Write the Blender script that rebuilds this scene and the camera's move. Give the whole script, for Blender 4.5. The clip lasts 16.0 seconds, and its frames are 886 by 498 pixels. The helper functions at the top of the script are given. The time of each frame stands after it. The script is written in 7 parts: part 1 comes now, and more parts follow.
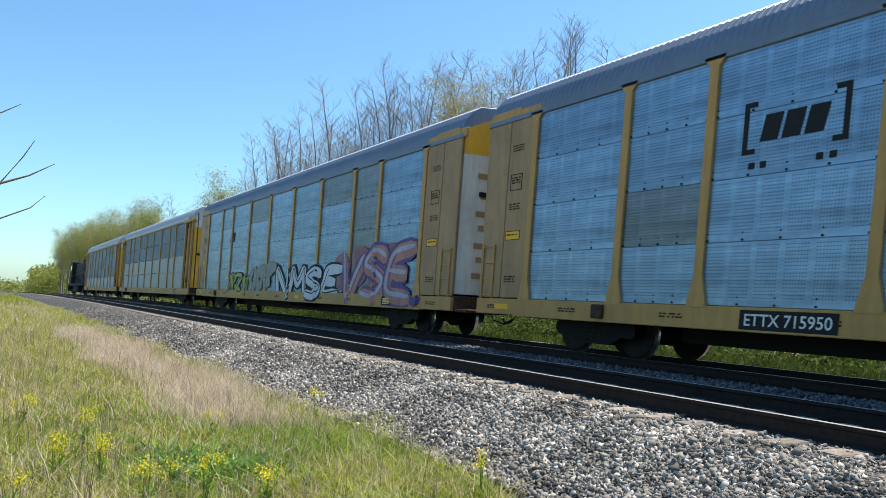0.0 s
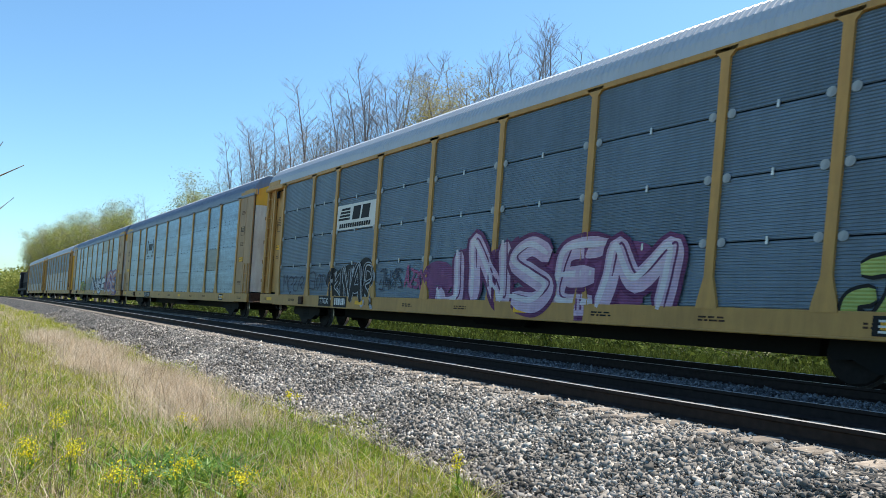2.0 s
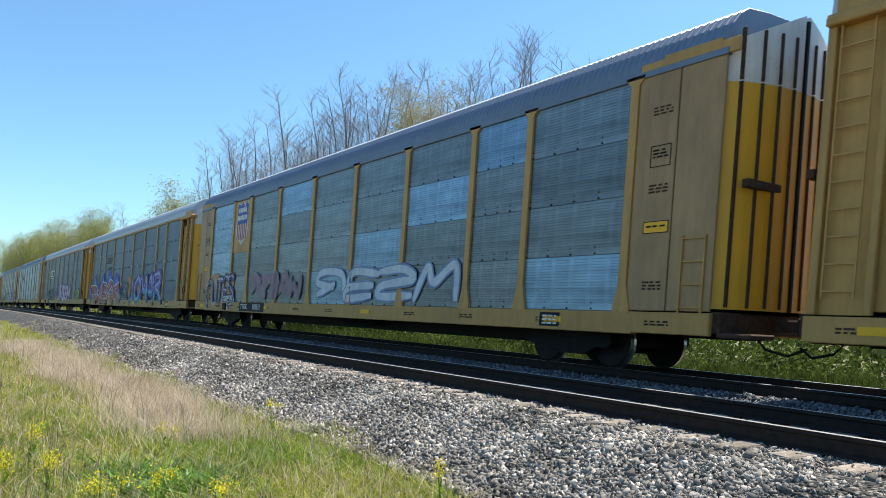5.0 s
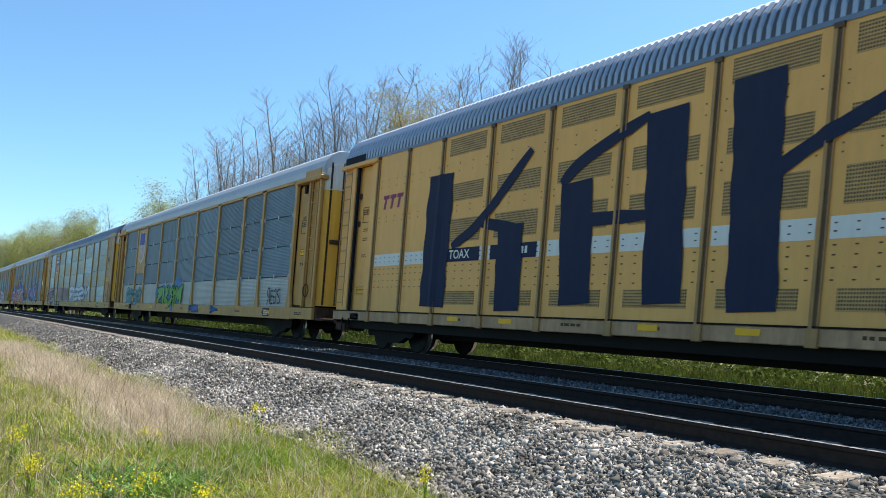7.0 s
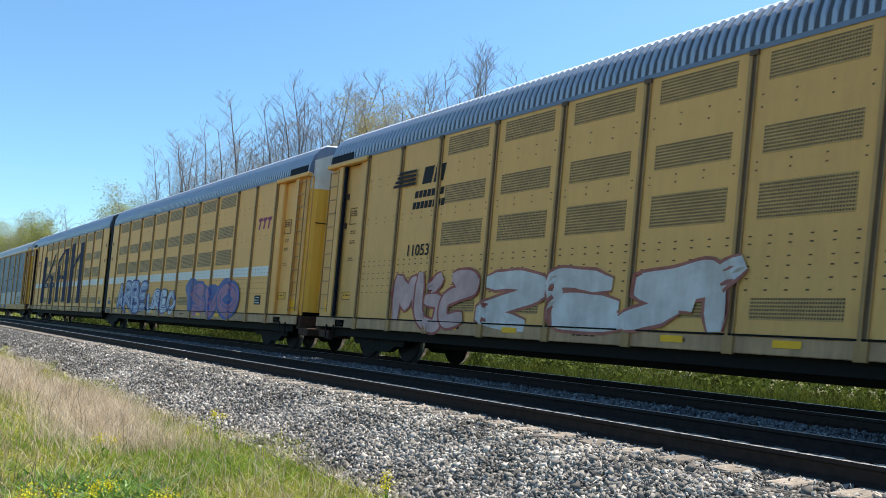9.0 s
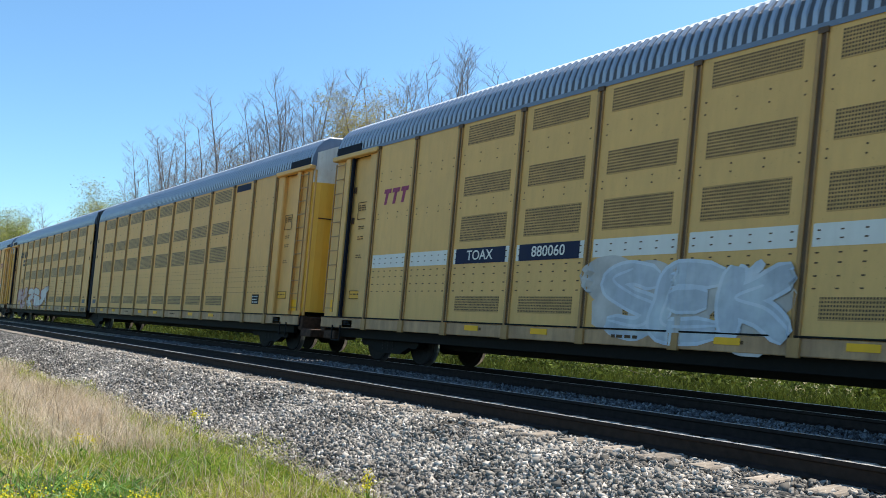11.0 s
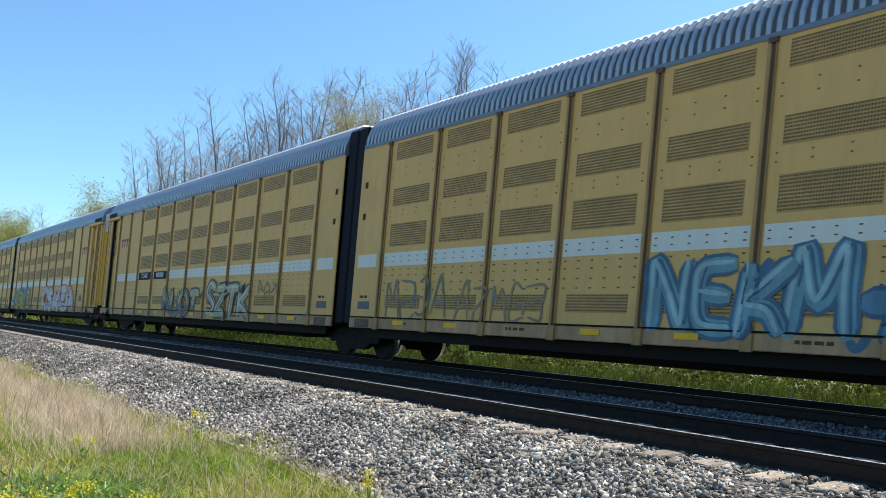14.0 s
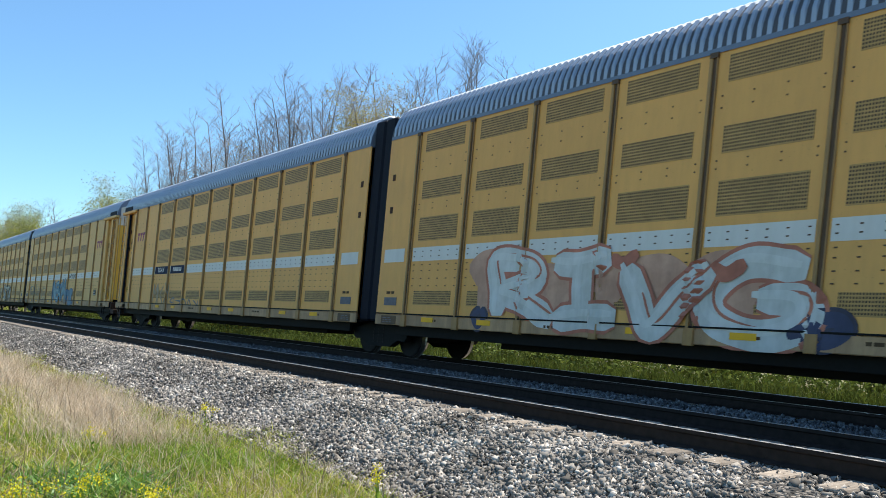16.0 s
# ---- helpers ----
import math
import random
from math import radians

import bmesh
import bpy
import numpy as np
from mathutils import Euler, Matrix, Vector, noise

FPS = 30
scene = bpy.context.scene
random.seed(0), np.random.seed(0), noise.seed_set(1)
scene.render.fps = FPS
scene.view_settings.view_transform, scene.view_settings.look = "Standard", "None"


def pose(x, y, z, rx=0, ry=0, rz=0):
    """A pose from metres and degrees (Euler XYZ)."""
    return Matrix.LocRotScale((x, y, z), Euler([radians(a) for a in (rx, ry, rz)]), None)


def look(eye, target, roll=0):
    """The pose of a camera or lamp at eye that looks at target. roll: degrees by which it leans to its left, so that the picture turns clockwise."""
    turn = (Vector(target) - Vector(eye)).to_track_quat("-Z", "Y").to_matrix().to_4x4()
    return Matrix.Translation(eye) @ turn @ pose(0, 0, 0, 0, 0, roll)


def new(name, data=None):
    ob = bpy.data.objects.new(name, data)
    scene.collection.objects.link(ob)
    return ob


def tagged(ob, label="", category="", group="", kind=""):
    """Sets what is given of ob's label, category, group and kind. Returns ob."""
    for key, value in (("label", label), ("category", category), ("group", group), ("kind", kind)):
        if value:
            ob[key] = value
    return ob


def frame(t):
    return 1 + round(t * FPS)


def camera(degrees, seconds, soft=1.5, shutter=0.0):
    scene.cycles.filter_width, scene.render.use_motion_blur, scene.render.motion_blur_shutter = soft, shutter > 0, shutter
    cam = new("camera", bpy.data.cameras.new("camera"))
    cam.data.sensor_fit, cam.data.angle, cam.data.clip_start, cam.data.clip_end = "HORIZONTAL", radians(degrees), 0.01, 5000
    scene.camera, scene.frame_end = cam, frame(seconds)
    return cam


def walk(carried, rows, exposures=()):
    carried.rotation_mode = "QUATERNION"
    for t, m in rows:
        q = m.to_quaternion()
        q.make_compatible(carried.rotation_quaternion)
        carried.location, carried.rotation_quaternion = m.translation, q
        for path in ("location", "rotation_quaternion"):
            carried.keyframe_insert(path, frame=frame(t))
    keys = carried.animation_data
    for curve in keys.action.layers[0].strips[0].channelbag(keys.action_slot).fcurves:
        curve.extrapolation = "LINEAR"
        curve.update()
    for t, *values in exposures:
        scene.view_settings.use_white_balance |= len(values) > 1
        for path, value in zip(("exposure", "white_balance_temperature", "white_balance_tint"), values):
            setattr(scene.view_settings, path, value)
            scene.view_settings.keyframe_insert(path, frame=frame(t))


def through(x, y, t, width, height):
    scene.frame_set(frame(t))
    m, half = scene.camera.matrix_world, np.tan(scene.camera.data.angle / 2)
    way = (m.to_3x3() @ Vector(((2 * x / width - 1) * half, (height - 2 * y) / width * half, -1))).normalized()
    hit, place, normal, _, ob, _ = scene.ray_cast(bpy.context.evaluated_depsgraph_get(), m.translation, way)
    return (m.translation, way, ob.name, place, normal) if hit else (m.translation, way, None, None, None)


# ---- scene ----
# ---- camera ----
EYE = (0.0, 0.0, 0.85)
# seconds, degrees right of the track, degrees up, lean
PATH = [
    (0.0, 30.47, 4.06, 2.92),
    (0.5, 30.49, 4.20, 3.47),
    (1.0, 31.26, 4.31, 3.23),
    (1.5, 31.99, 4.36, 2.87),
    (2.0, 32.28, 4.27, 2.63),
    (2.5, 32.42, 4.22, 2.53),
    (3.0, 32.52, 4.36, 2.38),
    (3.5, 32.69, 4.58, 2.20),
    (4.0, 33.16, 4.72, 2.05),
    (6.5, 34.23, 5.07, 2.77),
    (7.0, 34.56, 5.31, 2.82),
    (7.5, 35.29, 5.52, 3.13),
    (8.0, 36.11, 5.71, 3.42),
    (8.5, 36.71, 5.84, 3.33),
    (11.0, 38.61, 5.93, 3.16),
    (11.5, 38.63, 5.78, 3.01),
    (12.0, 38.76, 5.72, 2.97),
    (12.5, 38.80, 5.68, 2.78),
    (13.0, 38.80, 5.62, 2.77),
    (13.5, 38.69, 5.73, 2.90),
    (14.0, 38.63, 5.82, 2.89),
    (14.5, 38.50, 5.81, 2.93),
    (15.0, 38.24, 5.71, 3.02),
    (15.5, 38.22, 5.60, 3.11),
    (16.0, 37.95, 5.50, 3.26),
]


def aim(t, yaw, pitch, lean):
    a, p = radians(yaw), radians(pitch)
    way = Vector((math.sin(a) * math.cos(p), math.cos(a) * math.cos(p), math.sin(p)))
    return t, look(EYE, Vector(EYE) + 10 * way, lean)


cam = camera(60.24, 16.0, soft=0.9, shutter=0.86)
# the phone reads its sensor row by row from the top, each row open for about a millisecond
scene.cycles.rolling_shutter_type, scene.cycles.rolling_shutter_duration = "TOP", 0.035
walk(cam, [aim(*row) for row in PATH])

# ---- sky, sun, exposure ----
SUN_WAY = Vector((0.545, 0.04, 0.838)).normalized()
world = bpy.data.worlds.new("sky")
scene.world = world
world.use_nodes = True
wn = world.node_tree.nodes
sky = wn.new("ShaderNodeTexSky")
sky.sky_type, sky.sun_disc = "NISHITA", False
sky.sun_elevation = math.asin(SUN_WAY.z)
sky.sun_rotation = math.atan2(SUN_WAY.x, SUN_WAY.y)
sky.air_density, sky.dust_density, sky.ozone_density = 1.0, 0.5, 1.6
wn["Background"].inputs["Strength"].default_value = 0.118
cast = wn.new("ShaderNodeMix")
cast.data_type, cast.blend_type = "RGBA", "MULTIPLY"
cast.inputs[0].default_value, cast.inputs[7].default_value = 1.0, (0.71, 0.99, 1.115, 1)
world.node_tree.links.new(sky.outputs["Color"], cast.inputs[6])
world.node_tree.links.new(cast.outputs[2], wn["Background"].inputs["Color"])
sun = new("sun", bpy.data.lights.new("sun", "SUN"))
sun.data.energy, sun.data.angle, sun.data.color = 5.0, radians(0.53), (1.0, 0.95, 0.86)
sun.matrix_world = look((40, 0, 60), Vector((40, 0, 60)) - SUN_WAY)
scene.view_settings.exposure = 0.63

# ---- plan ----
NEAR_X, FAR_X = 7.04, 11.32          # centres of the empty track and of the train's track
SPEED = 21.0
GROUND = -0.74


def drop(y):
    """The line falls away gently ahead."""
    return -4.0e-5 * max(y, 0.0) ** 2


# ---- materials ----
def nodes(name):
    m = bpy.data.materials.new(name)
    m.use_nodes = True
    nt = m.node_tree
    return m, nt, nt.nodes["Principled BSDF"]


def coords(nt, kind="Object", scale=(1, 1, 1)):
    tc, mp = nt.nodes.new("ShaderNodeTexCoord"), nt.nodes.new("ShaderNodeMapping")
    mp.inputs["Scale"].default_value = scale
    nt.links.new(tc.outputs[kind], mp.inputs["Vector"])
    return mp.outputs["Vector"]


def noise_tex(nt, vec, scale, detail=4.0, rough=0.6):
    n = nt.nodes.new("ShaderNodeTexNoise")
    n.inputs["Scale"].default_value, n.inputs["Detail"].default_value = scale, detail
    n.inputs["Roughness"].default_value = rough
    if vec is not None:
        nt.links.new(vec, n.inputs["Vector"])
    return n.outputs["Fac"]


def ramp(nt, fac, stops):
    r = nt.nodes.new("ShaderNodeValToRGB")
    while len(r.color_ramp.elements) < len(stops):
        r.color_ramp.elements.new(0.5)
    for e, (p, c) in zip(r.color_ramp.elements, stops):
        e.position = p
        e.color = (*c, 1) if len(c) == 3 else c
    nt.links.new(fac, r.inputs["Fac"])
    return r.outputs["Color"]


def mixed(nt, fac, a, b, blend="MIX"):
    m = nt.nodes.new("ShaderNodeMix")
    m.data_type, m.blend_type = "RGBA", blend
    for sock, v in ((m.inputs[0], fac), (m.inputs[6], a), (m.inputs[7], b)):
        if isinstance(v, (int, float)):
            sock.default_value = v
        elif isinstance(v, tuple):
            sock.default_value = (*v, 1)
        else:
            nt.links.new(v, sock)
    return m.outputs[2]


def maths(nt, op, a, b=0.0):
    m = nt.nodes.new("ShaderNodeMath")
    m.operation = op
    for sock, v in ((m.inputs[0], a), (m.inputs[1], b)):
        if isinstance(v, (int, float)):
            sock.default_value = v
        else:
            nt.links.new(v, sock)
    return m.outputs[0]


def bump(nt, bsdf, height, strength=0.3, distance=0.01):
    b = nt.nodes.new("ShaderNodeBump")
    b.inputs["Strength"].default_value, b.inputs["Distance"].default_value = strength, distance
    nt.links.new(height, b.inputs["Height"])
    nt.links.new(b.outputs["Normal"], bsdf.inputs["Normal"])


def object_random(nt):
    return nt.nodes.new("ShaderNodeObjectInfo").outputs["Random"]


def island_random(nt):
    return nt.nodes.new("ShaderNodeNewGeometry").outputs["Random Per Island"]


def painted(name, base, dirt, rough=0.55, streak=0.45, fleck=0.25, vary=0.0, metal=0.0):
    """Weathered paint: rain streaks running down, blotches, chips, a fine grain."""
    m, nt, b = nodes(name)
    v = coords(nt)
    tall = coords(nt, scale=(1, 0.7, 0.10))
    grime = ramp(nt, noise_tex(nt, coords(nt, scale=(1, 1, 0.45)), 0.8, 6, 0.7), [(0.45, (0, 0, 0)), (0.8, (1, 1, 1))])
    streaks = ramp(nt, noise_tex(nt, tall, 9, 6, 0.65), [(0.38, (0, 0, 0)), (0.85, (1, 1, 1))])
    blots = ramp(nt, noise_tex(nt, v, 1.6, 5), [(0.4, (0, 0, 0)), (0.75, (1, 1, 1))])
    chips = ramp(nt, noise_tex(nt, v, 26, 3, 0.7), [(0.66, (0, 0, 0)), (0.72, (1, 1, 1))])
    c = mixed(nt, maths(nt, "MULTIPLY", streaks, streak), base, dirt)
    c = mixed(nt, maths(nt, "MULTIPLY", blots, streak * 0.6), c, dirt)
    c = mixed(nt, maths(nt, "MULTIPLY", grime, streak * 0.8), c, tuple(x * 0.7 for x in dirt))
    c = mixed(nt, maths(nt, "MULTIPLY", chips, fleck), c, tuple(x * 0.45 for x in dirt))
    if vary:
        hsv = nt.nodes.new("ShaderNodeHueSaturation")
        r = nt.nodes.new("ShaderNodeMapRange")
        r.inputs["To Min"].default_value, r.inputs["To Max"].default_value = 1 - vary, 1 + vary
        nt.links.new(object_random(nt), r.inputs["Value"])
        nt.links.new(r.outputs["Result"], hsv.inputs["Value"])
        nt.links.new(c, hsv.inputs["Color"])
        c = hsv.outputs["Color"]
    nt.links.new(c, b.inputs["Base Color"])
    b.inputs["Roughness"].default_value, b.inputs["Metallic"].default_value = rough, metal
    bump(nt, b, noise_tex(nt, v, 60, 3), 0.12, 0.004)
    return m


def perforated(name, base, dark, vary=0.12, rough=0.42, metal=0.75):
    """Galvanised sheet with columns of small punched holes."""
    m, nt, b = nodes(name)
    v = coords(nt)
    sep = nt.nodes.new("ShaderNodeSeparateXYZ")
    nt.links.new(v, sep.inputs[0])
    yy, zz = sep.outputs[1], sep.outputs[2]
    row = maths(nt, "FRACT", maths(nt, "MULTIPLY", zz, 19.0))
    col = maths(nt, "FRACT", maths(nt, "MULTIPLY", yy, 21.0))
    hole = maths(nt, "MULTIPLY", maths(nt, "LESS_THAN", maths(nt, "ABSOLUTE", maths(nt, "SUBTRACT", row, 0.5)), 0.17),
                 maths(nt, "LESS_THAN", maths(nt, "ABSOLUTE", maths(nt, "SUBTRACT", col, 0.5)), 0.27))
    # columns of holes in groups, between plain strips at the sheet's edges
    group = maths(nt, "LESS_THAN", maths(nt, "FRACT", maths(nt, "MULTIPLY", yy, 2.14)), 0.80)
    zone = maths(nt, "MULTIPLY", maths(nt, "GREATER_THAN", zz, 0.10), maths(nt, "LESS_THAN", zz, 0.93))
    hole = maths(nt, "MULTIPLY", maths(nt, "MULTIPLY", hole, zone), group)
    # light and dark streaks along the sheet stand in for its sky reflections
    bands = ramp(nt, noise_tex(nt, coords(nt, scale=(0.1, 0.10, 1)), 4, 5), [(0.30, tuple(x * 0.66 for x in base)), (0.5, base), (0.72, tuple(min(0.9, x * 1.35) for x in base))])
    blot = ramp(nt, noise_tex(nt, coords(nt, scale=(1, 1, 0.5)), 5, 6), [(0.33, (0.82, 0.84, 0.87)), (0.66, (1.06, 1.06, 1.06))])
    c = mixed(nt, 1.0, bands, blot, "MULTIPLY")
    ridge = maths(nt, "LESS_THAN", maths(nt, "FRACT", maths(nt, "MULTIPLY", zz, 9.5)), 0.30)
    worn = maths(nt, "MULTIPLY", ridge, ramp(nt, noise_tex(nt, coords(nt, scale=(1, 0.25, 3)), 3, 3), [(0.40, (0, 0, 0)), (0.65, (1, 1, 1))]))
    c = mixed(nt, maths(nt, "MULTIPLY", maths(nt, "MULTIPLY", worn, zone), 0.35), c, tuple(min(0.8, x * 1.6) for x in base))
    hsv = nt.nodes.new("ShaderNodeHueSaturation")
    r = nt.nodes.new("ShaderNodeMapRange")
    r.inputs["To Min"].default_value, r.inputs["To Max"].default_value = 1 - vary, 1 + vary
    nt.links.new(object_random(nt), r.inputs["Value"])
    nt.links.new(r.outputs["Result"], hsv.inputs["Value"])
    nt.links.new(c, hsv.inputs["Color"])
    c = mixed(nt, maths(nt, "MULTIPLY", hole, 0.7), hsv.outputs["Color"], dark)
    nt.links.new(c, b.inputs["Base Color"])
    b.inputs["Roughness"].default_value, b.inputs["Metallic"].default_value = rough, metal
    bump(nt, b, noise_tex(nt, v, 40, 3), 0.1, 0.004)
    return m


def screen(name, base, dark):
    """Yellow sheet punched with a regular grid of square holes."""
    m, nt, b = nodes(name)
    v = coords(nt)
    sep = nt.nodes.new("ShaderNodeSeparateXYZ")
    nt.links.new(v, sep.inputs[0])
    row = maths(nt, "FRACT", maths(nt, "MULTIPLY", sep.outputs[2], 20.0))
    col = maths(nt, "FRACT", maths(nt, "MULTIPLY", sep.outputs[1], 26.0))
    hole = maths(nt, "MULTIPLY", maths(nt, "GREATER_THAN", row, 0.46), maths(nt, "GREATER_THAN", col, 0.34))
    grime = ramp(nt, noise_tex(nt, v, 3, 5), [(0.35, tuple(x * 0.7 for x in base)), (0.7, base)])
    nt.links.new(mixed(nt, hole, grime, dark), b.inputs["Base Color"])
    b.inputs["Roughness"].default_value = 0.6
    return m


def plain(name, base, rough=0.6, metal=0.0, mottled=0.25, scale=12, relief=0.15):
    m, nt, b = nodes(name)
    v = coords(nt)
    c = ramp(nt, noise_tex(nt, v, scale, 6), [(0.3, tuple(x * (1 - mottled) for x in base)), (0.7, tuple(min(1, x * (1 + mottled * 0.5)) for x in base))])
    nt.links.new(c, b.inputs["Base Color"])
    b.inputs["Roughness"].default_value, b.inputs["Metallic"].default_value = rough, metal
    if rough >= 0.6:
        b.inputs["Specular IOR Level"].default_value = 0.2
    bump(nt, b, noise_tex(nt, v, scale * 5, 3), relief, 0.005)
    return m


def scattered(name, stops, rough=0.8, sheen=0.0, through=0.0):
    """For joined stones, blades and leaves: each island has its own shade."""
    m, nt, b = nodes(name)
    c = ramp(nt, island_random(nt), stops)
    c = mixed(nt, 0.35, c, ramp(nt, noise_tex(nt, coords(nt), 1.3, 3), [(0.3, stops[0][1]), (0.7, stops[-1][1])]))
    nt.links.new(c, b.inputs["Base Color"])
    b.inputs["Roughness"].default_value = rough
    b.inputs["Specular IOR Level"].default_value = 0.15
    if through:
        t = nt.nodes.new("ShaderNodeBsdfTranslucent")
        nt.links.new(c, t.inputs["Color"])
        mx = nt.nodes.new("ShaderNodeMixShader")
        mx.inputs[0].default_value = through
        nt.links.new(b.outputs[0], mx.inputs[1])
        nt.links.new(t.outputs[0], mx.inputs[2])
        nt.links.new(mx.outputs[0], nt.nodes["Material Output"].inputs[0])
    return m


YELLOW = painted("faded_yellow_paint", (0.55, 0.30, 0.078), (0.22, 0.105, 0.036), vary=0.05)
TAN = painted("sun_bleached_yellow_paint", (0.76, 0.415, 0.12), (0.40, 0.20, 0.065), streak=0.28, fleck=0.3, vary=0.06)
SILL_TAN = painted("road_dusty_sill_paint", (0.54, 0.33, 0.165), (0.19, 0.105, 0.06), streak=0.85, fleck=0.35)
TAN_WARM = painted("newer_yellow_paint", (0.82, 0.425, 0.11), (0.45, 0.21, 0.062), streak=0.26, fleck=0.25, vary=0.05)
TAN_OLIVE = painted("dulled_olive_yellow_paint", (0.73, 0.435, 0.14), (0.38, 0.212, 0.078), streak=0.30, fleck=0.3, vary=0.05)
END_PAINT = painted("rust_stained_end_paint", (0.43, 0.26, 0.115), (0.20, 0.11, 0.05), streak=0.6, fleck=0.4)
# dark brown; in the post grooves it stands in for shade
POST_TAN = painted("rust_and_shade_brown", (0.12, 0.062, 0.022), (0.05, 0.025, 0.012), streak=0.7)
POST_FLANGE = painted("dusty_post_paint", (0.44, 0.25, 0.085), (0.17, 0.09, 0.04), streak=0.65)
DOOR_YELLOW = painted("bright_door_yellow", (0.84, 0.43, 0.03), (0.52, 0.25, 0.03), streak=0.35)
DOOR_WHITE = painted("white_door_paint", (0.78, 0.74, 0.68), (0.36, 0.22, 0.14), streak=0.45, fleck=0.7)
STRIPE = painted("white_stripe_paint", (0.72, 0.72, 0.68), (0.42, 0.40, 0.36), streak=0.25, fleck=0.1)
MARK_YELLOW = painted("fresh_yellow_mark", (0.92, 0.47, 0.005), (0.5, 0.3, 0.03), streak=0.2)
GALVANISED = perforated("galvanised_perforated_sheet", (0.208, 0.32, 0.437), (0.04, 0.054, 0.07), vary=0.09)
DULL_PERF = perforated("dull_perforated_sheet", (0.17, 0.20, 0.22), (0.04, 0.04, 0.045), vary=0.2)
CORRUGATED = painted("weathered_grey_corrugated_sheet", (0.165, 0.23, 0.30), (0.092, 0.125, 0.155), rough=0.5, streak=0.4, fleck=0.15, vary=0.12, metal=0.45)
CORR_LIGHT = painted("light_corrugated_sheet", (0.42, 0.44, 0.46), (0.25, 0.25, 0.25), rough=0.45, streak=0.35, fleck=0.1, metal=0.6)
ROOF_LIGHT = painted("galvanised_roof_sheet", (0.50, 0.52, 0.54), (0.34, 0.35, 0.36), rough=0.5, streak=0.25, fleck=0.05, metal=0.2)
# paler than the sides: the sunlit line along the roof top, put into the colour
ROOF_CROWN = painted("sunlit_roof_crown", (0.70, 0.71, 0.72), (0.46, 0.47, 0.48), rough=0.45, streak=0.25, fleck=0.05, metal=0.1)
# ribs coloured light for sky reflection, grooves dark for their shade
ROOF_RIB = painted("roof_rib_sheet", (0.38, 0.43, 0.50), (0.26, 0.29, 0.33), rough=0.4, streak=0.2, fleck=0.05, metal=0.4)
ROOF_GROOVE = painted("shaded_roof_groove", (0.075, 0.08, 0.095), (0.05, 0.05, 0.055), rough=0.6, streak=0.3, fleck=0.05)
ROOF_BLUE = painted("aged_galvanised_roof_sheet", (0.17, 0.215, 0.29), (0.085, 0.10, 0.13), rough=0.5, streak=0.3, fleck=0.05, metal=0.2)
BLACK = plain("black_steel", (0.008, 0.008, 0.008), 0.7, 0.0)
RUBBER = plain("black_rubber_diaphragm", (0.005, 0.008, 0.018), 0.7)
RUSTY = plain("rusty_steel", (0.075, 0.042, 0.028), 0.8, 0.0, 0.5)
WHEEL = plain("worn_wheel_steel", (0.018, 0.015, 0.014), 0.7, 0.0, 0.4)
TREAD = plain("polished_wheel_tread", (0.5, 0.48, 0.46), 0.28, 0.9, 0.15)
RAIL_SIDE = plain("brown_rail_web", (0.028, 0.02, 0.017), 0.8, 0.0, 0.4)
RAIL_TOP = plain("polished_rail_head", (0.40, 0.385, 0.37), 0.45, 0.3, 0.15, 3, 0.02)
WASHER = painted("pale_plastic_washer", (0.40, 0.44, 0.46), (0.16, 0.19, 0.21), streak=0.7)
CLIP = plain("bright_clip_steel", (0.6, 0.6, 0.58), 0.4, 0.6)
NAVY = painted("navy_spray_paint", (0.007, 0.015, 0.05), (0.03, 0.035, 0.06), rough=0.85, streak=0.3, fleck=0.1)
WHITE_INK = plain("white_lettering", (0.75, 0.74, 0.7), 0.6)
BLACK_INK = plain("black_lettering", (0.015, 0.015, 0.017), 0.6)
NOTE_INK = plain("faded_brown_lettering", (0.10, 0.06, 0.03), 0.7)
NOTE_GREY = plain("weathered_grey_plate", (0.16, 0.16, 0.18), 0.6)
MAGENTA_INK = plain("faded_magenta_lettering", (0.30, 0.06, 0.13), 0.6)
LOCO_BLACK = painted("black_locomotive_paint", (0.010, 0.010, 0.012), (0.022, 0.02, 0.018), rough=0.85)
GLASS = plain("dark_cab_glass", (0.02, 0.025, 0.03), 0.08, 0.0, 0.1)
INKS = {}
SHEET = {"ribbed": False}


def ink(rgb):
    key = (rgb, SHEET["ribbed"])
    if key not in INKS:
        m = painted("spray_paint", rgb, tuple(x * 0.5 for x in rgb), rough=0.55, streak=0.5, fleck=0.2)
        nt = m.node_tree
        b = nt.nodes["Principled BSDF"]
        base = b.inputs["Base Color"].links[0].from_socket
        cloud = ramp(nt, noise_tex(nt, coords(nt), 2.4, 3), [(0.4, (0, 0, 0)), (0.7, (1, 1, 1))])
        base = mixed(nt, maths(nt, "MULTIPLY", cloud, 0.5), base, tuple(min(0.8, x * 1.5 + 0.03) for x in rgb))
        if SHEET["ribbed"]:
            # the sheet's ribs show through the paint: a bump, and shade lines in the colour
            sep = nt.nodes.new("ShaderNodeSeparateXYZ")
            nt.links.new(coords(nt), sep.inputs[0])
            wave = maths(nt, "SINE", maths(nt, "MULTIPLY", sep.outputs[2], 2 * math.pi * 20 / 0.99))
            bump(nt, b, wave, 0.4, 0.012)
            base = mixed(nt, maths(nt, "MULTIPLY", maths(nt, "GREATER_THAN", wave, 0.6), 0.13), base, tuple(x * 0.4 for x in rgb))
        nt.links.new(base, b.inputs["Base Color"])
        INKS[key] = m
    return INKS[key]


